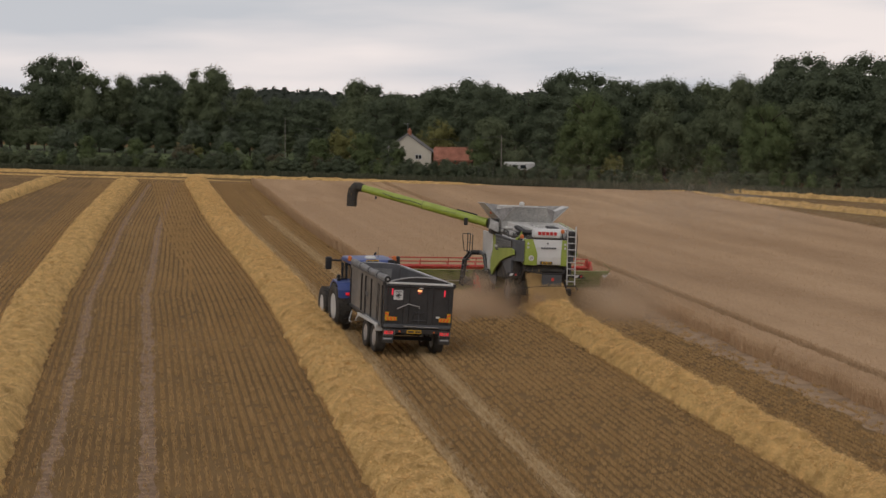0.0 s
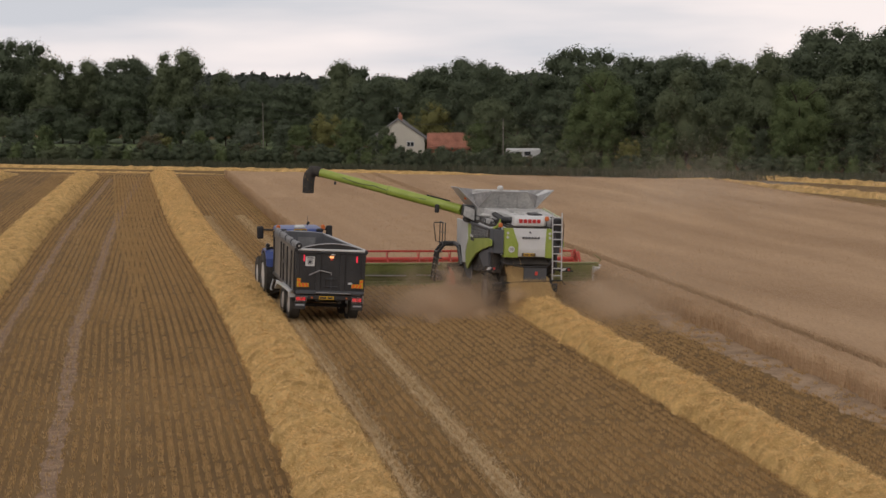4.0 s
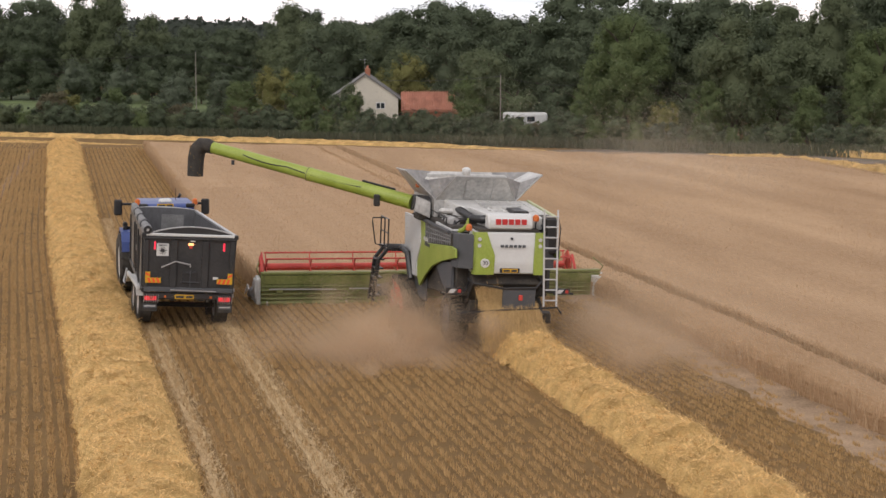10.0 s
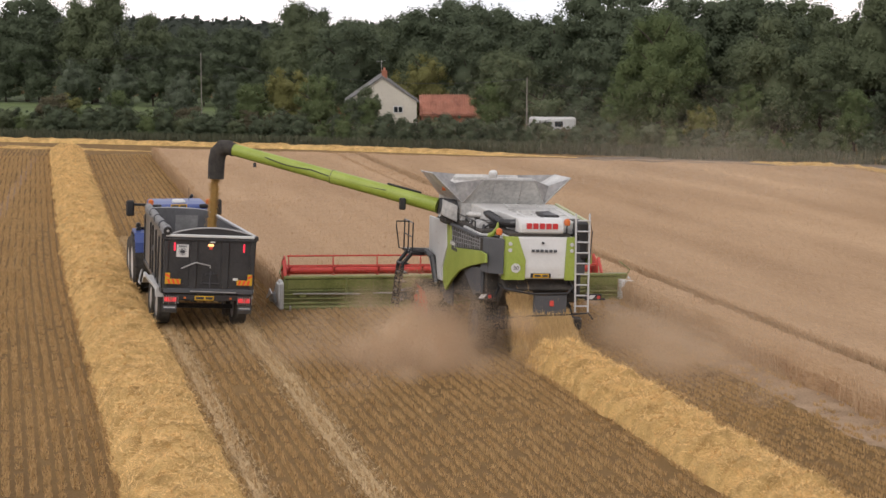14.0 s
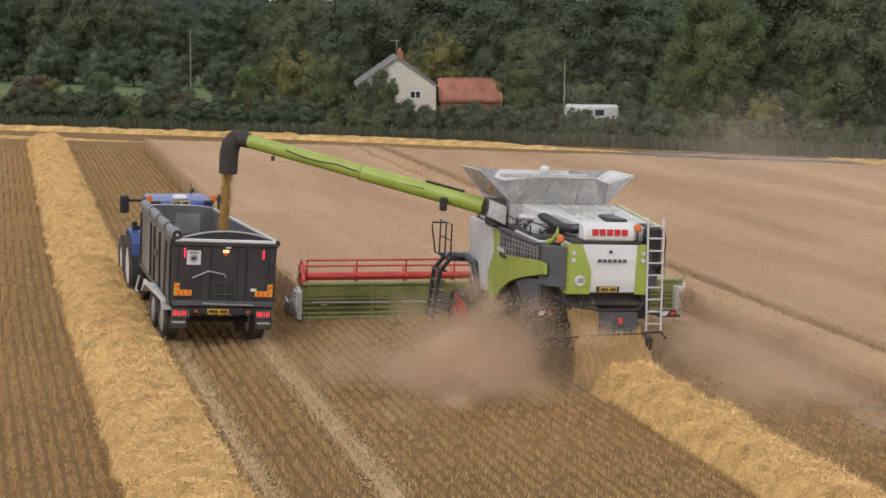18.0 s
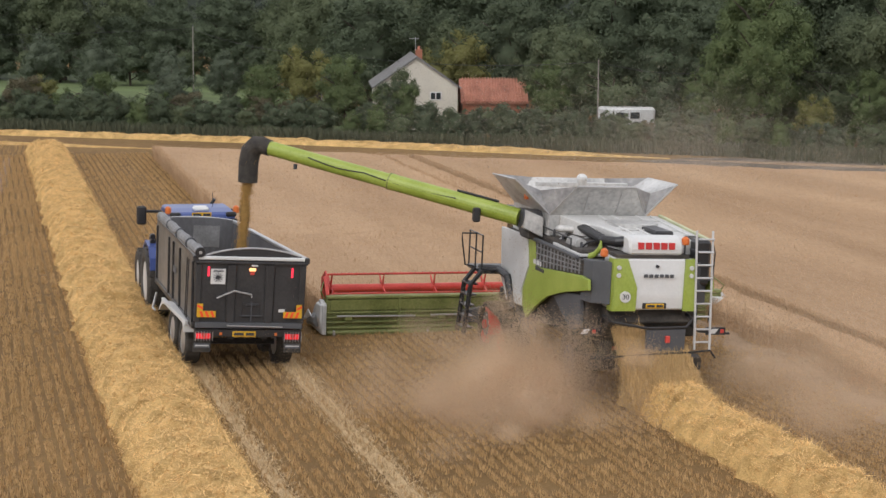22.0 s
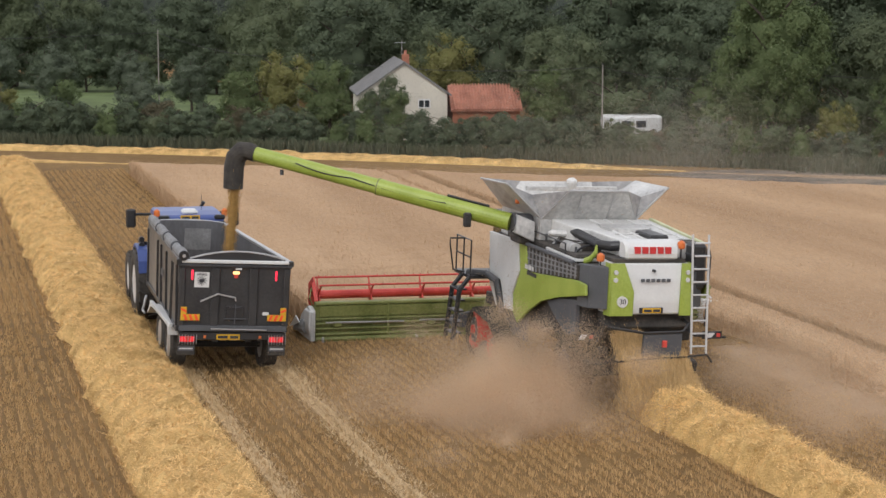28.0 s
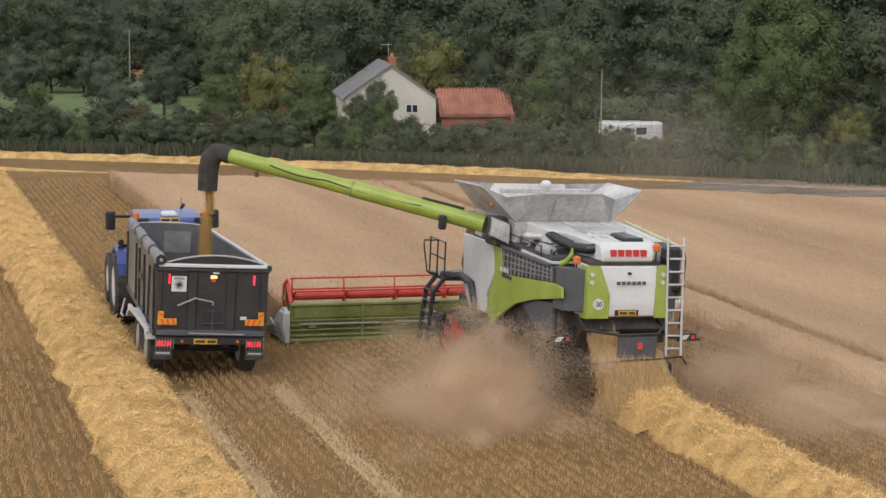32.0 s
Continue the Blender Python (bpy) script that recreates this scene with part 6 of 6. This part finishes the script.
        part("rung", tube([(0.92, -0.06, z), (1.26, -0.06, z)], 0.02, 6), ALU, lad)
    part("grab_rail", tube([(1.3, 0.1, 1.75), (1.36, 0.1, 3.2), (1.3, 0.12, 3.5), (1.26, 0.12, 3.2)], 0.016, 6), BLACK, lad)
    part("right_engine_side", box(0.95, 1.32, 0.5, 3.2, 2.9, 3.45, 0.05), DARK, c)
    return c, movers


def build_header():
    h = thing("harvester_header", pose(COMBINE_X, 73.16, 0), "wide green cutting header with red reel in front of the harvester", "header")
    xl, xr, y0 = -5.15, 5.4, 9.15
    re = xr - 0.9
    part("back_wall", prism([(y0, 0.18), (y0 - 0.02, 0.95), (y0 + 0.1, 1.02), (y0 + 0.2, 0.95), (y0 + 0.25, 0.2)], "x", xl, xr, 0.01), DKGREEN, h, "ribbed dusty green back wall")
    part("upper_sheet", prism([(y0 - 0.05, 0.7), (y0 - 0.08, 0.96), (y0 - 0.02, 0.97), (y0 - 0.01, 0.7)], "x", xl + 0.1, xr - 0.1), DKGREEN, h)
    for z, q in ((0.26, 0.035), (0.4, 0.025), (0.52, 0.03), (0.64, 0.02)):
        part("back_rib", tube([(xl, y0 - 0.07, z), (xr, y0 - 0.07, z)], q, 8), DKGREEN, h)
    part("top_beam", box(xl, xr, y0 - 0.08, y0 + 0.18, 0.98, 1.06, 0.02), DKGREEN, h)
    part("low_beam", tube([(xl, y0 - 0.05, 0.14), (xr, y0 - 0.05, 0.14)], 0.07, 8), DKGREEN, h)
    for x in (-3.3, 3.3):
        part("brace", box(x - 0.03, x + 0.03, y0 - 0.1, y0, 0.14, 1.0, 0.01), DKGREEN, h)
    for x in (-4.6, -2.2, 2.4, 4.2):
        part("bracket", box(x - 0.1, x + 0.1, y0 - 0.14, y0 - 0.04, 0.44, 0.58, 0.02), DKGREEN, h)
        part("skid", box(x - 0.4, x - 0.34, y0 - 0.14, y0 - 0.04, 0.06, 0.2, 0.01), STEEL, h)
    for x in (-4.9, -2.5):
        part("drive_shaft", tube([(x, y0 - 0.12, 0.56), (x + 2.0, y0 - 0.12, 0.54)], 0.024, 6), STEEL, h)
    for x in (xl + 0.12, re + 0.06):
        part("reel_end_shield", prism([(y0 + 0.25, 0.75), (y0 + 0.35, 1.3), (y0 + 0.75, 1.58), (y0 + 1.2, 1.35), (y0 + 1.2, 0.85), (y0 + 0.75, 0.7)], "x", x - 0.02, x + 0.02, 0.008), RED, h, "red reel end shield")
    part("table", box(xl, xr, y0 + 0.2, y0 + 1.0, 0.08, 0.16, 0.01), STEEL, h)
    part("feed_auger", tube([(xl + 0.1, y0 + 0.5, 0.5), (xr - 0.1, y0 + 0.5, 0.5)], 0.27, 16), GREEN, h)
    part("knife", box(xl, xr, y0 + 0.98, y0 + 1.12, 0.07, 0.11, 0.0), STEEL, h)
    for x in (xl, xr):
        s = -1 if x < 0 else 1
        e = part("end_plate", prism([(y0 - 0.15, 0.1), (y0 - 0.15, 0.85), (y0 + 0.2, 0.95), (y0 + 0.8, 0.7), (y0 + 1.3, 0.25), (y0 + 1.2, 0.1)], "x", x - 0.02, x + s * 0.14, 0.02), SILVER, h, "pale grey end plate")
        v, w, back = (0.02, 0.2, 0.13) if s < 0 else (-0.3, 0.45, 0.35)
        part("end_cover", prism([(x + s * v, 0.14), (x + s * w * 0.7, 0.2), (x + s * w, 0.5), (x + s * w * 0.9, 0.84), (x + s * v, 0.9)], "y", y0 - back, y0 + 0.4, 0.02), WHITE, e, "white end cover")
        part("divider", tube([(x + s * 0.1, y0 + 0.25, 0.4), (x + s * 0.12, y0 + 0.7, 0.36), (x + s * 0.15, y0 + 1.3, 0.22), (x + s * 0.16, y0 + 1.6, 0.12)], [0.18, 0.18, 0.1, 0.03], 10), TARP, e, "scuffed steel crop divider")
        part("divider_fin", prism([(y0 + 0.4, 0.5), (y0 + 0.8, 0.6), (y0 + 1.5, 0.2), (y0 + 0.8, 0.4)], "x", x + s * 0.28, x + s * 0.31), ALU, e)
        part("mirror_stay", tube([(x, y0 + 0.2, 0.9), (x + s * 0.12, y0 + 0.1, 1.15), (x - s * 0.05, y0 + 0.6, 1.35)], 0.02, 6), DKGREEN, h)
    reel = part("reel", tube([(xl + 0.2, 0, 0), (re, 0, 0)], 0.11, 12), RED, h, "red pick-up reel")
    reel.matrix_basis = pose(0, y0 + 0.75, 1.12)
    for k in range(5):
        a = 2 * math.pi * k / 5 + 0.5
        y, z = 0.44 * math.cos(a), 0.44 * math.sin(a)
        part("tine_bar", tube([(xl + 0.2, y, z), (re, y, z)], 0.026, 6), RED, reel)
        tb = None
        for i in range(48):
            x = xl + 0.3 + i * 0.19
            tb = tube([(x, y, z), (x, y + 0.06 * math.cos(a), z + 0.06 * math.sin(a))], 0.008, 3, tb, cap=False)
        tagged(part("tines", tb, REDINK, reel), kind="stuff")
    for x in np.linspace(xl + 0.25, re - 0.05, 8):
        part("reel_star", prism([(rr * math.cos(2 * math.pi * k / 20 + 0.5), rr * math.sin(2 * math.pi * k / 20 + 0.5)) for k in range(20) for rr in ((0.46, 0.15, 0.12, 0.15)[k % 4],)], "x", x - 0.015, x + 0.015), RED, reel)
    for x in (xl + 0.05, re + 0.12, -0.2):
        part("reel_arm", tube([(x, y0 + 0.1, 1.05), (x, y0 + 0.45, 1.45), (x, y0 + 0.8, 1.15)], 0.05, 6), RED, h)
    part("feeder_house", prism([(7.3, 0.9), (7.3, 1.7), (9.2, 1.0), (9.2, 0.25)], "x", -0.8, 0.8, 0.02), DKGREEN, h)
    part("drive_guard", box(-0.9, -0.5, 8.9, 9.14, 0.3, 0.8, 0.04), GREY, h)
    part("drive_cover", prism([(-1.7, 0.38), (-1.7, 0.66), (-0.9, 0.8), (-0.9, 0.3)], "y", 8.95, 9.1, 0.02), GREY, h)
    return h, reel


trailer, trailer_wheels = build_trailer()
tractor, tractor_wheels = build_tractor()
combine, combine_movers = build_combine()
header, header_reel = build_header()

# ---- what flows: straw, grain, dust, and the crop as it is cut ----
def build_drops():
    """The straw heap behind the harvester and the wheat before it, in pieces that settle one by one."""
    out = []
    y = 63.2
    while y < 115.5:
        v, f, i = windrow_mesh(y, y + 1.6, 0.86, 0.5, 5.0, step=0.2, straws=330)
        v[:, 0] += bend(v[:, 1])
        v[:, 1] -= y
        ob = straw_parts("straw_clump", v, f, i, "fresh golden straw dropped behind the harvester onto stubble", "straw clump", "fresh straw clumps")
        out.append((ob, 10.4, y, "rise"))
        y += 1.6
    y = 74.2
    while y < 127.0:
        v, f, i = crop_arrays(5.15, 15.2, y, y + 1.6, 1300, skirt=True, seed=5.15)
        v[:, 1] -= y
        ob = raw("wheat_strip", v, f, [CROPBED, WHEAT], index=i)
        tagged(ob, "strip of standing ripe wheat waiting for the header", "wheat strip", "wheat strips")
        out.append((ob, 0.0, y, "sink"))
        y += 1.6
    return out


def build_straw_stream():
    t = thing("straw_stream", pose(COMBINE_X, 64.03, 0), "golden straw and chaff pouring from the rear of the harvester", "straw stream")
    for x0, x1, z0, y0, n in ((-0.85, -0.2, 1.98, 0.45, 7000), (-0.72, 0.72, 1.25, 0.05, 18000), (-0.6, 0.5, 1.6, 0.5, 5000)):
        u = rng.random(n) ** 0.85
        x = rng.uniform(x0, x1, n) + 0.12 * u * rng.normal(0.6, 1, n) + 0.25 * u * (0.1 - (x0 + x1) / 2)
        y = y0 - 0.75 * u + rng.normal(0, 0.07, n)
        z = z0 - (z0 - 0.35) * u ** 1.2 + rng.normal(0, 0.05, n)
        d = unit(np.stack([rng.normal(0, 0.22, n), rng.normal(-0.35, 0.2, n), -np.ones(n)], 1))
        ang = rng.normal(0, 0.6, n)
        s = np.stack([np.cos(ang), np.sin(ang), np.zeros(n)], 1)
        v, f = blades(np.stack([x, y, z], 1), d, s, rng.uniform(0.08, 0.26, n), rng.uniform(0.003, 0.008, n))
        tagged(raw("falling_straw", v, f, FALLING, t), kind="stuff")
    v, f, i = windrow_mesh(-1.9, 0.25, 0.88, 0.55, 77.0, straws=360)
    v[:, 0] += 0.24
    v[:, 2] *= np.clip((v[:, 1] + 2.0) / 1.2, 0.3, 1.0)
    raw("straw_mound", v, f, [STRAWBED, STRAW], t, index=i)
    return t


FALLING = material("falling_straw", (0.43, 0.285, 0.12), 0.8, vary=0.25, scale=3, fine=30, bump=0.0, tint=(0.58, 0.4, 0.19), island=0.6, spec=0.2)


def build_grain():
    out = []
    for k in range(9):
        g = thing("falling_grain", pose(0, 0, -1), "stream of wheat grain falling from the spout", "grain stream", "falling grain")
        bm = tube([(0.0, 0, 0.36), (0.012 * math.cos(k * 2.0), 0.01, 0.0), (0.0, 0, -0.36)], [0.06, 0.075, 0.06], 10)
        for v in bm.verts:
            v.co += Vector((noise.noise(v.co * 9 + Vector((k, 0, 0))), noise.noise(v.co * 9 + Vector((0, k, 0))), 0)) * 0.035
        part("grain_clump", bm, GRAIN, g)
        n = 2600
        a, q = rng.uniform(0, 2 * math.pi, n), 0.05 + np.abs(rng.normal(0, 0.055, n))
        p = np.stack([q * np.cos(a), q * np.sin(a), rng.uniform(-0.42, 0.42, n)], 1)
        v, f = spikes(p, unit(np.stack([rng.normal(0, 0.15, n), rng.normal(0, 0.15, n), -np.ones(n)], 1)), unit(np.stack([-np.sin(a), np.cos(a), np.zeros(n)], 1)), rng.uniform(0.03, 0.09, n), rng.uniform(0.006, 0.012, n))
        tagged(raw("loose_grain", v, f, GRAIN, g), kind="stuff")
        out.append(g)
    heap_ob = part("grain_heap", lathe([(0.0, 1.1), (0.2, 0.8), (0.42, 0.3), (0.47, 0.05)], "z", 28), GRAIN)
    for v in heap_ob.data.vertices:
        v.co.y *= 2.4
        v.co.z += 0.06 * noise.noise(v.co * 3)
    tagged(heap_ob, "heap of golden wheat grain inside the trailer", "grain heap")
    return out, heap_ob


def dust_material(name, density, dark, pale):
    m = bpy.data.materials.new(name)
    m.use_nodes = True
    n, l = m.node_tree.nodes, m.node_tree.links
    n.clear()
    o, mx = n.new("ShaderNodeOutputMaterial"), n.new("ShaderNodeMixShader")
    d, t = n.new("ShaderNodeBsdfDiffuse"), n.new("ShaderNodeBsdfTranslucent")
    geo, ramp = n.new("ShaderNodeNewGeometry"), n.new("ShaderNodeValToRGB")
    ramp.color_ramp.elements[0].color, ramp.color_ramp.elements[1].color = dark, pale
    l.new(geo.outputs["Random Per Island"], ramp.inputs[0])
    l.new(ramp.outputs[0], d.inputs["Color"])
    l.new(ramp.outputs[0], t.inputs["Color"])
    mx.inputs[0].default_value = 0.5
    l.new(d.outputs[0], mx.inputs[1])
    l.new(t.outputs[0], mx.inputs[2])
    # each flake stands for a wisp of fine grains with clear air between them
    clear, thin = n.new("ShaderNodeBsdfTransparent"), n.new("ShaderNodeMixShader")
    thin.inputs[0].default_value = density
    l.new(clear.outputs[0], thin.inputs[1])
    l.new(mx.outputs[0], thin.inputs[2])
    l.new(thin.outputs[0], o.inputs[0])
    return m


# HAZE is the same dust, with sky light and distance greyed into its colour
DUST, HAZE = dust_material("harvest_dust", 0.44, (0.71, 0.54, 0.37, 1), (0.8, 0.63, 0.45, 1)), dust_material("sky_greyed_dust", 0.3, (0.74, 0.65, 0.53, 1), (0.8, 0.72, 0.61, 1))


def specks(p, size):
    """Dust as a cloud of tiny flakes."""
    n = len(p)
    a, b = unit(rng.normal(size=(n, 3))), unit(rng.normal(size=(n, 3)))
    s = (size * rng.uniform(0.6, 1.4, n))[:, None]
    v = np.stack([p - a * s * 0.5, p + a * s * 0.5, p + b * s * 0.75], 1).reshape(-1, 3)
    return v, np.arange(3 * n).reshape(-1, 3)


def build_dust():
    """Rolling dust round the harvester, in clouds that drift with it: lumps of flakes thinning outwards."""
    out = []

    def cloud(n, lumps, cx, cy, cz, sx, sy, sz, r0, r1, size, label, swing, mat=DUST, low=0.0):
        c = np.stack([rng.normal(cx, sx, lumps), rng.normal(cy, sy, lumps), np.abs(rng.normal(cz, sz, lumps)) + 0.1], 1)
        r = rng.uniform(r0, r1, lumps)
        k = rng.integers(0, lumps, n)
        p = c[k] + rng.normal(size=(n, 3)) * r[k, None] * np.array([1.0, 1.0, 0.7])
        p[:, 2] = np.abs(p[:, 2])
        v, f = specks(p, size)
        ob = tagged(raw("dust_cloud", v, f, mat), label, "dust", kind="stuff")
        out.append((ob, swing, low))

    cloud(230000, 64, -3.4, -0.1, 0.3, 1.2, 1.5, 0.32, 0.16, 0.55, 0.0195, "brown dust rolling out beside the harvester", 0.12, low=0.22)
    cloud(300000, 44, -2.65, 0.6, 0.7, 0.75, 1.0, 0.45, 0.18, 0.5, 0.0195, "brown dust boiling up beside the harvester tracks", 0.15, low=0.55)
    cloud(50000, 16, -4.4, 2.2, 0.25, 1.1, 1.4, 0.15, 0.4, 0.8, 0.017, "thin dust drifting behind the header", 0.2)
    cloud(230000, 54, 2.8, -1.0, 0.4, 0.8, 2.4, 0.3, 0.25, 0.7, 0.0175, "brown dust trailing beside the standing wheat", 0.15)
    cloud(100000, 26, 4.4, 1.5, 0.6, 1.6, 4.2, 0.4, 0.5, 1.2, 0.02, "thin dust drifting over the standing wheat", 0.3)
    cloud(24000, 14, 2.5, 6.5, 2.4, 2.5, 2.5, 0.8, 0.7, 1.4, 0.021, "faint dust haze above the harvester", 0.4)
    cloud(110000, 44, 16.0, 36.0, 1.5, 7.0, 7.0, 1.3, 0.9, 2.2, 0.034, "faint dust haze drifting towards the hedge", 0.6, HAZE)
    cloud(80000, 36, 24.0, 42.0, 0.7, 9.0, 5.0, 0.6, 1.2, 2.6, 0.038, "pale dust hanging over the headland below the hedge", 0.8, HAZE)
    return out


drops = build_drops()
stream = build_straw_stream()
grain, grain_pile = build_grain()
dust = build_dust()


def motions():
    """All that moves, from the start of the shot to its end."""
    roll, heel = pose(0, 0, 0, 0, 0.6, 0), pose(0, 0, 0.03, 0, 3.5, 0)
    swing = [(0, 4.0), (1, 3.8), (2, 3.0), (3, 2.0), (6, 0.3), (8, 0.0), (13, 0.5), (19, 1.0), (22, 0.2), (24, -0.5), (28, -2.0), (32, -3.0)]
    tail = [(0, 4.0), (2, 3.2), (3, 2.8), (6, 1.6), (8, 1.2), (13, 1.6), (19, 3.0), (22, 2.6), (24, 1.2), (28, -0.5), (32, -1.8)]
    walk(tractor, [(t, pose(TRAILER_X - 0.1, y, 0, 0, 0, along(swing, t)) @ roll) for t, y in TRAILER_Y])
    # the trailer leans away from the straw heap that its near wheels press on
    walk(trailer, [(t, pose(TRAILER_X + along(((0, -0.2), (8, -0.22), (20, -0.17), (28, -0.22), (32, -0.25)), t), y, 0, 0, 0, along(tail, t)) @ heel) for t, y in TRAILER_Y])
    # both lean a little down the cross slope
    side = ((0, -0.1), (25, -0.1), (28, -0.14), (32, -0.16))
    draw = ((0, 0), (8, 0), (13, 0.14), (19, 0.14), (23, 0.22), (29, 0.31), (32, 0.33))
    walk(combine, [(t, pose(COMBINE_X + along(side, t), y, 0, 0, 2.3, 0)) for t, y in COMBINE_Y])
    walk(header, [(t, pose(COMBINE_X + along(side, t) + along(draw, t), y, -0.17, 0, 1.2, 0)) for t, y in COMBINE_Y])
    walk(stream, [(t, pose(COMBINE_X, y, 0)) for t, y in COMBINE_Y])
    # wheels turn with the way covered
    for ws, table in ((trailer_wheels, TRAILER_Y), (tractor_wheels, TRAILER_Y)):
        for w in ws:
            p = w.location.copy()
            walk(w, [(k * 0.2, pose(p.x, p.y, p.z, -math.degrees((along(table, k * 0.2) - table[0][1]) / p.z))) for k in range(161)])
    for w, x, y, z, r in combine_movers:
        walk(w, [(k * 0.25, pose(x, y, z, -math.degrees((along(COMBINE_Y, k * 0.25) - COMBINE_Y[0][1]) / r))) for k in range(129)])
    walk(header_reel, [(k * 0.4, pose(0, 9.9, 1.12, -56.0 * k)) for k in range(81)])
    # straw settles where the harvester has passed, wheat goes down under the header
    for ob, x, y, how in drops:
        if how == "rise":
            t = when(COMBINE_Y, y + 0.7) if y + 0.7 > COMBINE_Y[0][1] else 0.0
            if t <= 0.8:
                rows = [(0, pose(x, y, 0)), (32, pose(x, y, 0))]
            else:
                rows = [(0, pose(x, y, -1.0)), (t - 0.7, pose(x, y, -1.0)), (t + 0.1, pose(x, y, 0)), (32.2, pose(x, y, 0))]
        else:
            t = when(COMBINE_Y, y - 10.0)
            if y - 10.0 < COMBINE_Y[0][1]:
                rows = [(0, pose(x, y, 0)), (0.8, pose(x, y, -0.9)), (32, pose(x, y, -0.9))]
            elif y - 10.0 > 116.6:
                rows = [(0, pose(x, y, 0)), (32, pose(x, y, 0))]
            else:
                rows = [(0, pose(x, y, 0)), (t, pose(x, y, 0)), (t + 1.1, pose(x, y, -0.9)), (33.2, pose(x, y, -0.9))]
        walk(ob, rows)
    # grain falls from the spout into the trailer from the thirteenth second on
    start, fall = 12.3, 0.76
    for k, g in enumerate(grain):
        def spot(t, z):
            return pose(COMBINE_X - 7.22 - 0.09 * (4.0 - z), along(COMBINE_Y, t) + 7.68, z)
        rows = [(a, spot(a, 4.5)) for a, _ in COMBINE_Y if a < start - 0.2]
        t = start + fall * k / len(grain)
        while t < 31.2:
            rows += [(t, spot(t, 4.5)), (t + fall, spot(t + fall, 1.75))]
            t += fall + 0.034
        rows.append((32.05, spot(32, 1.75 + 2.6 * k / len(grain))))
        walk(g, rows)
    walk(grain_pile, [(t, pose(TRAILER_X, y + 3.6, 0.85 + 0.55 * max(0.0, t - 12) / 20)) for t, y in TRAILER_Y])
    # dust drifts along with the harvester, swaying, and boils up higher as it slows
    for k, (ob, swing, low) in enumerate(dust):
        walk(ob, [(t, pose(COMBINE_X + swing * math.sin(1.1 * t + k), y + swing * math.sin(0.8 * t + 2 * k), along(((0, -low), (9, -0.7 * low), (18, 0), (32, 0)), t), 0, 0, 3 * math.sin(0.9 * t + k))) for t, y in COMBINE_Y])


motions()
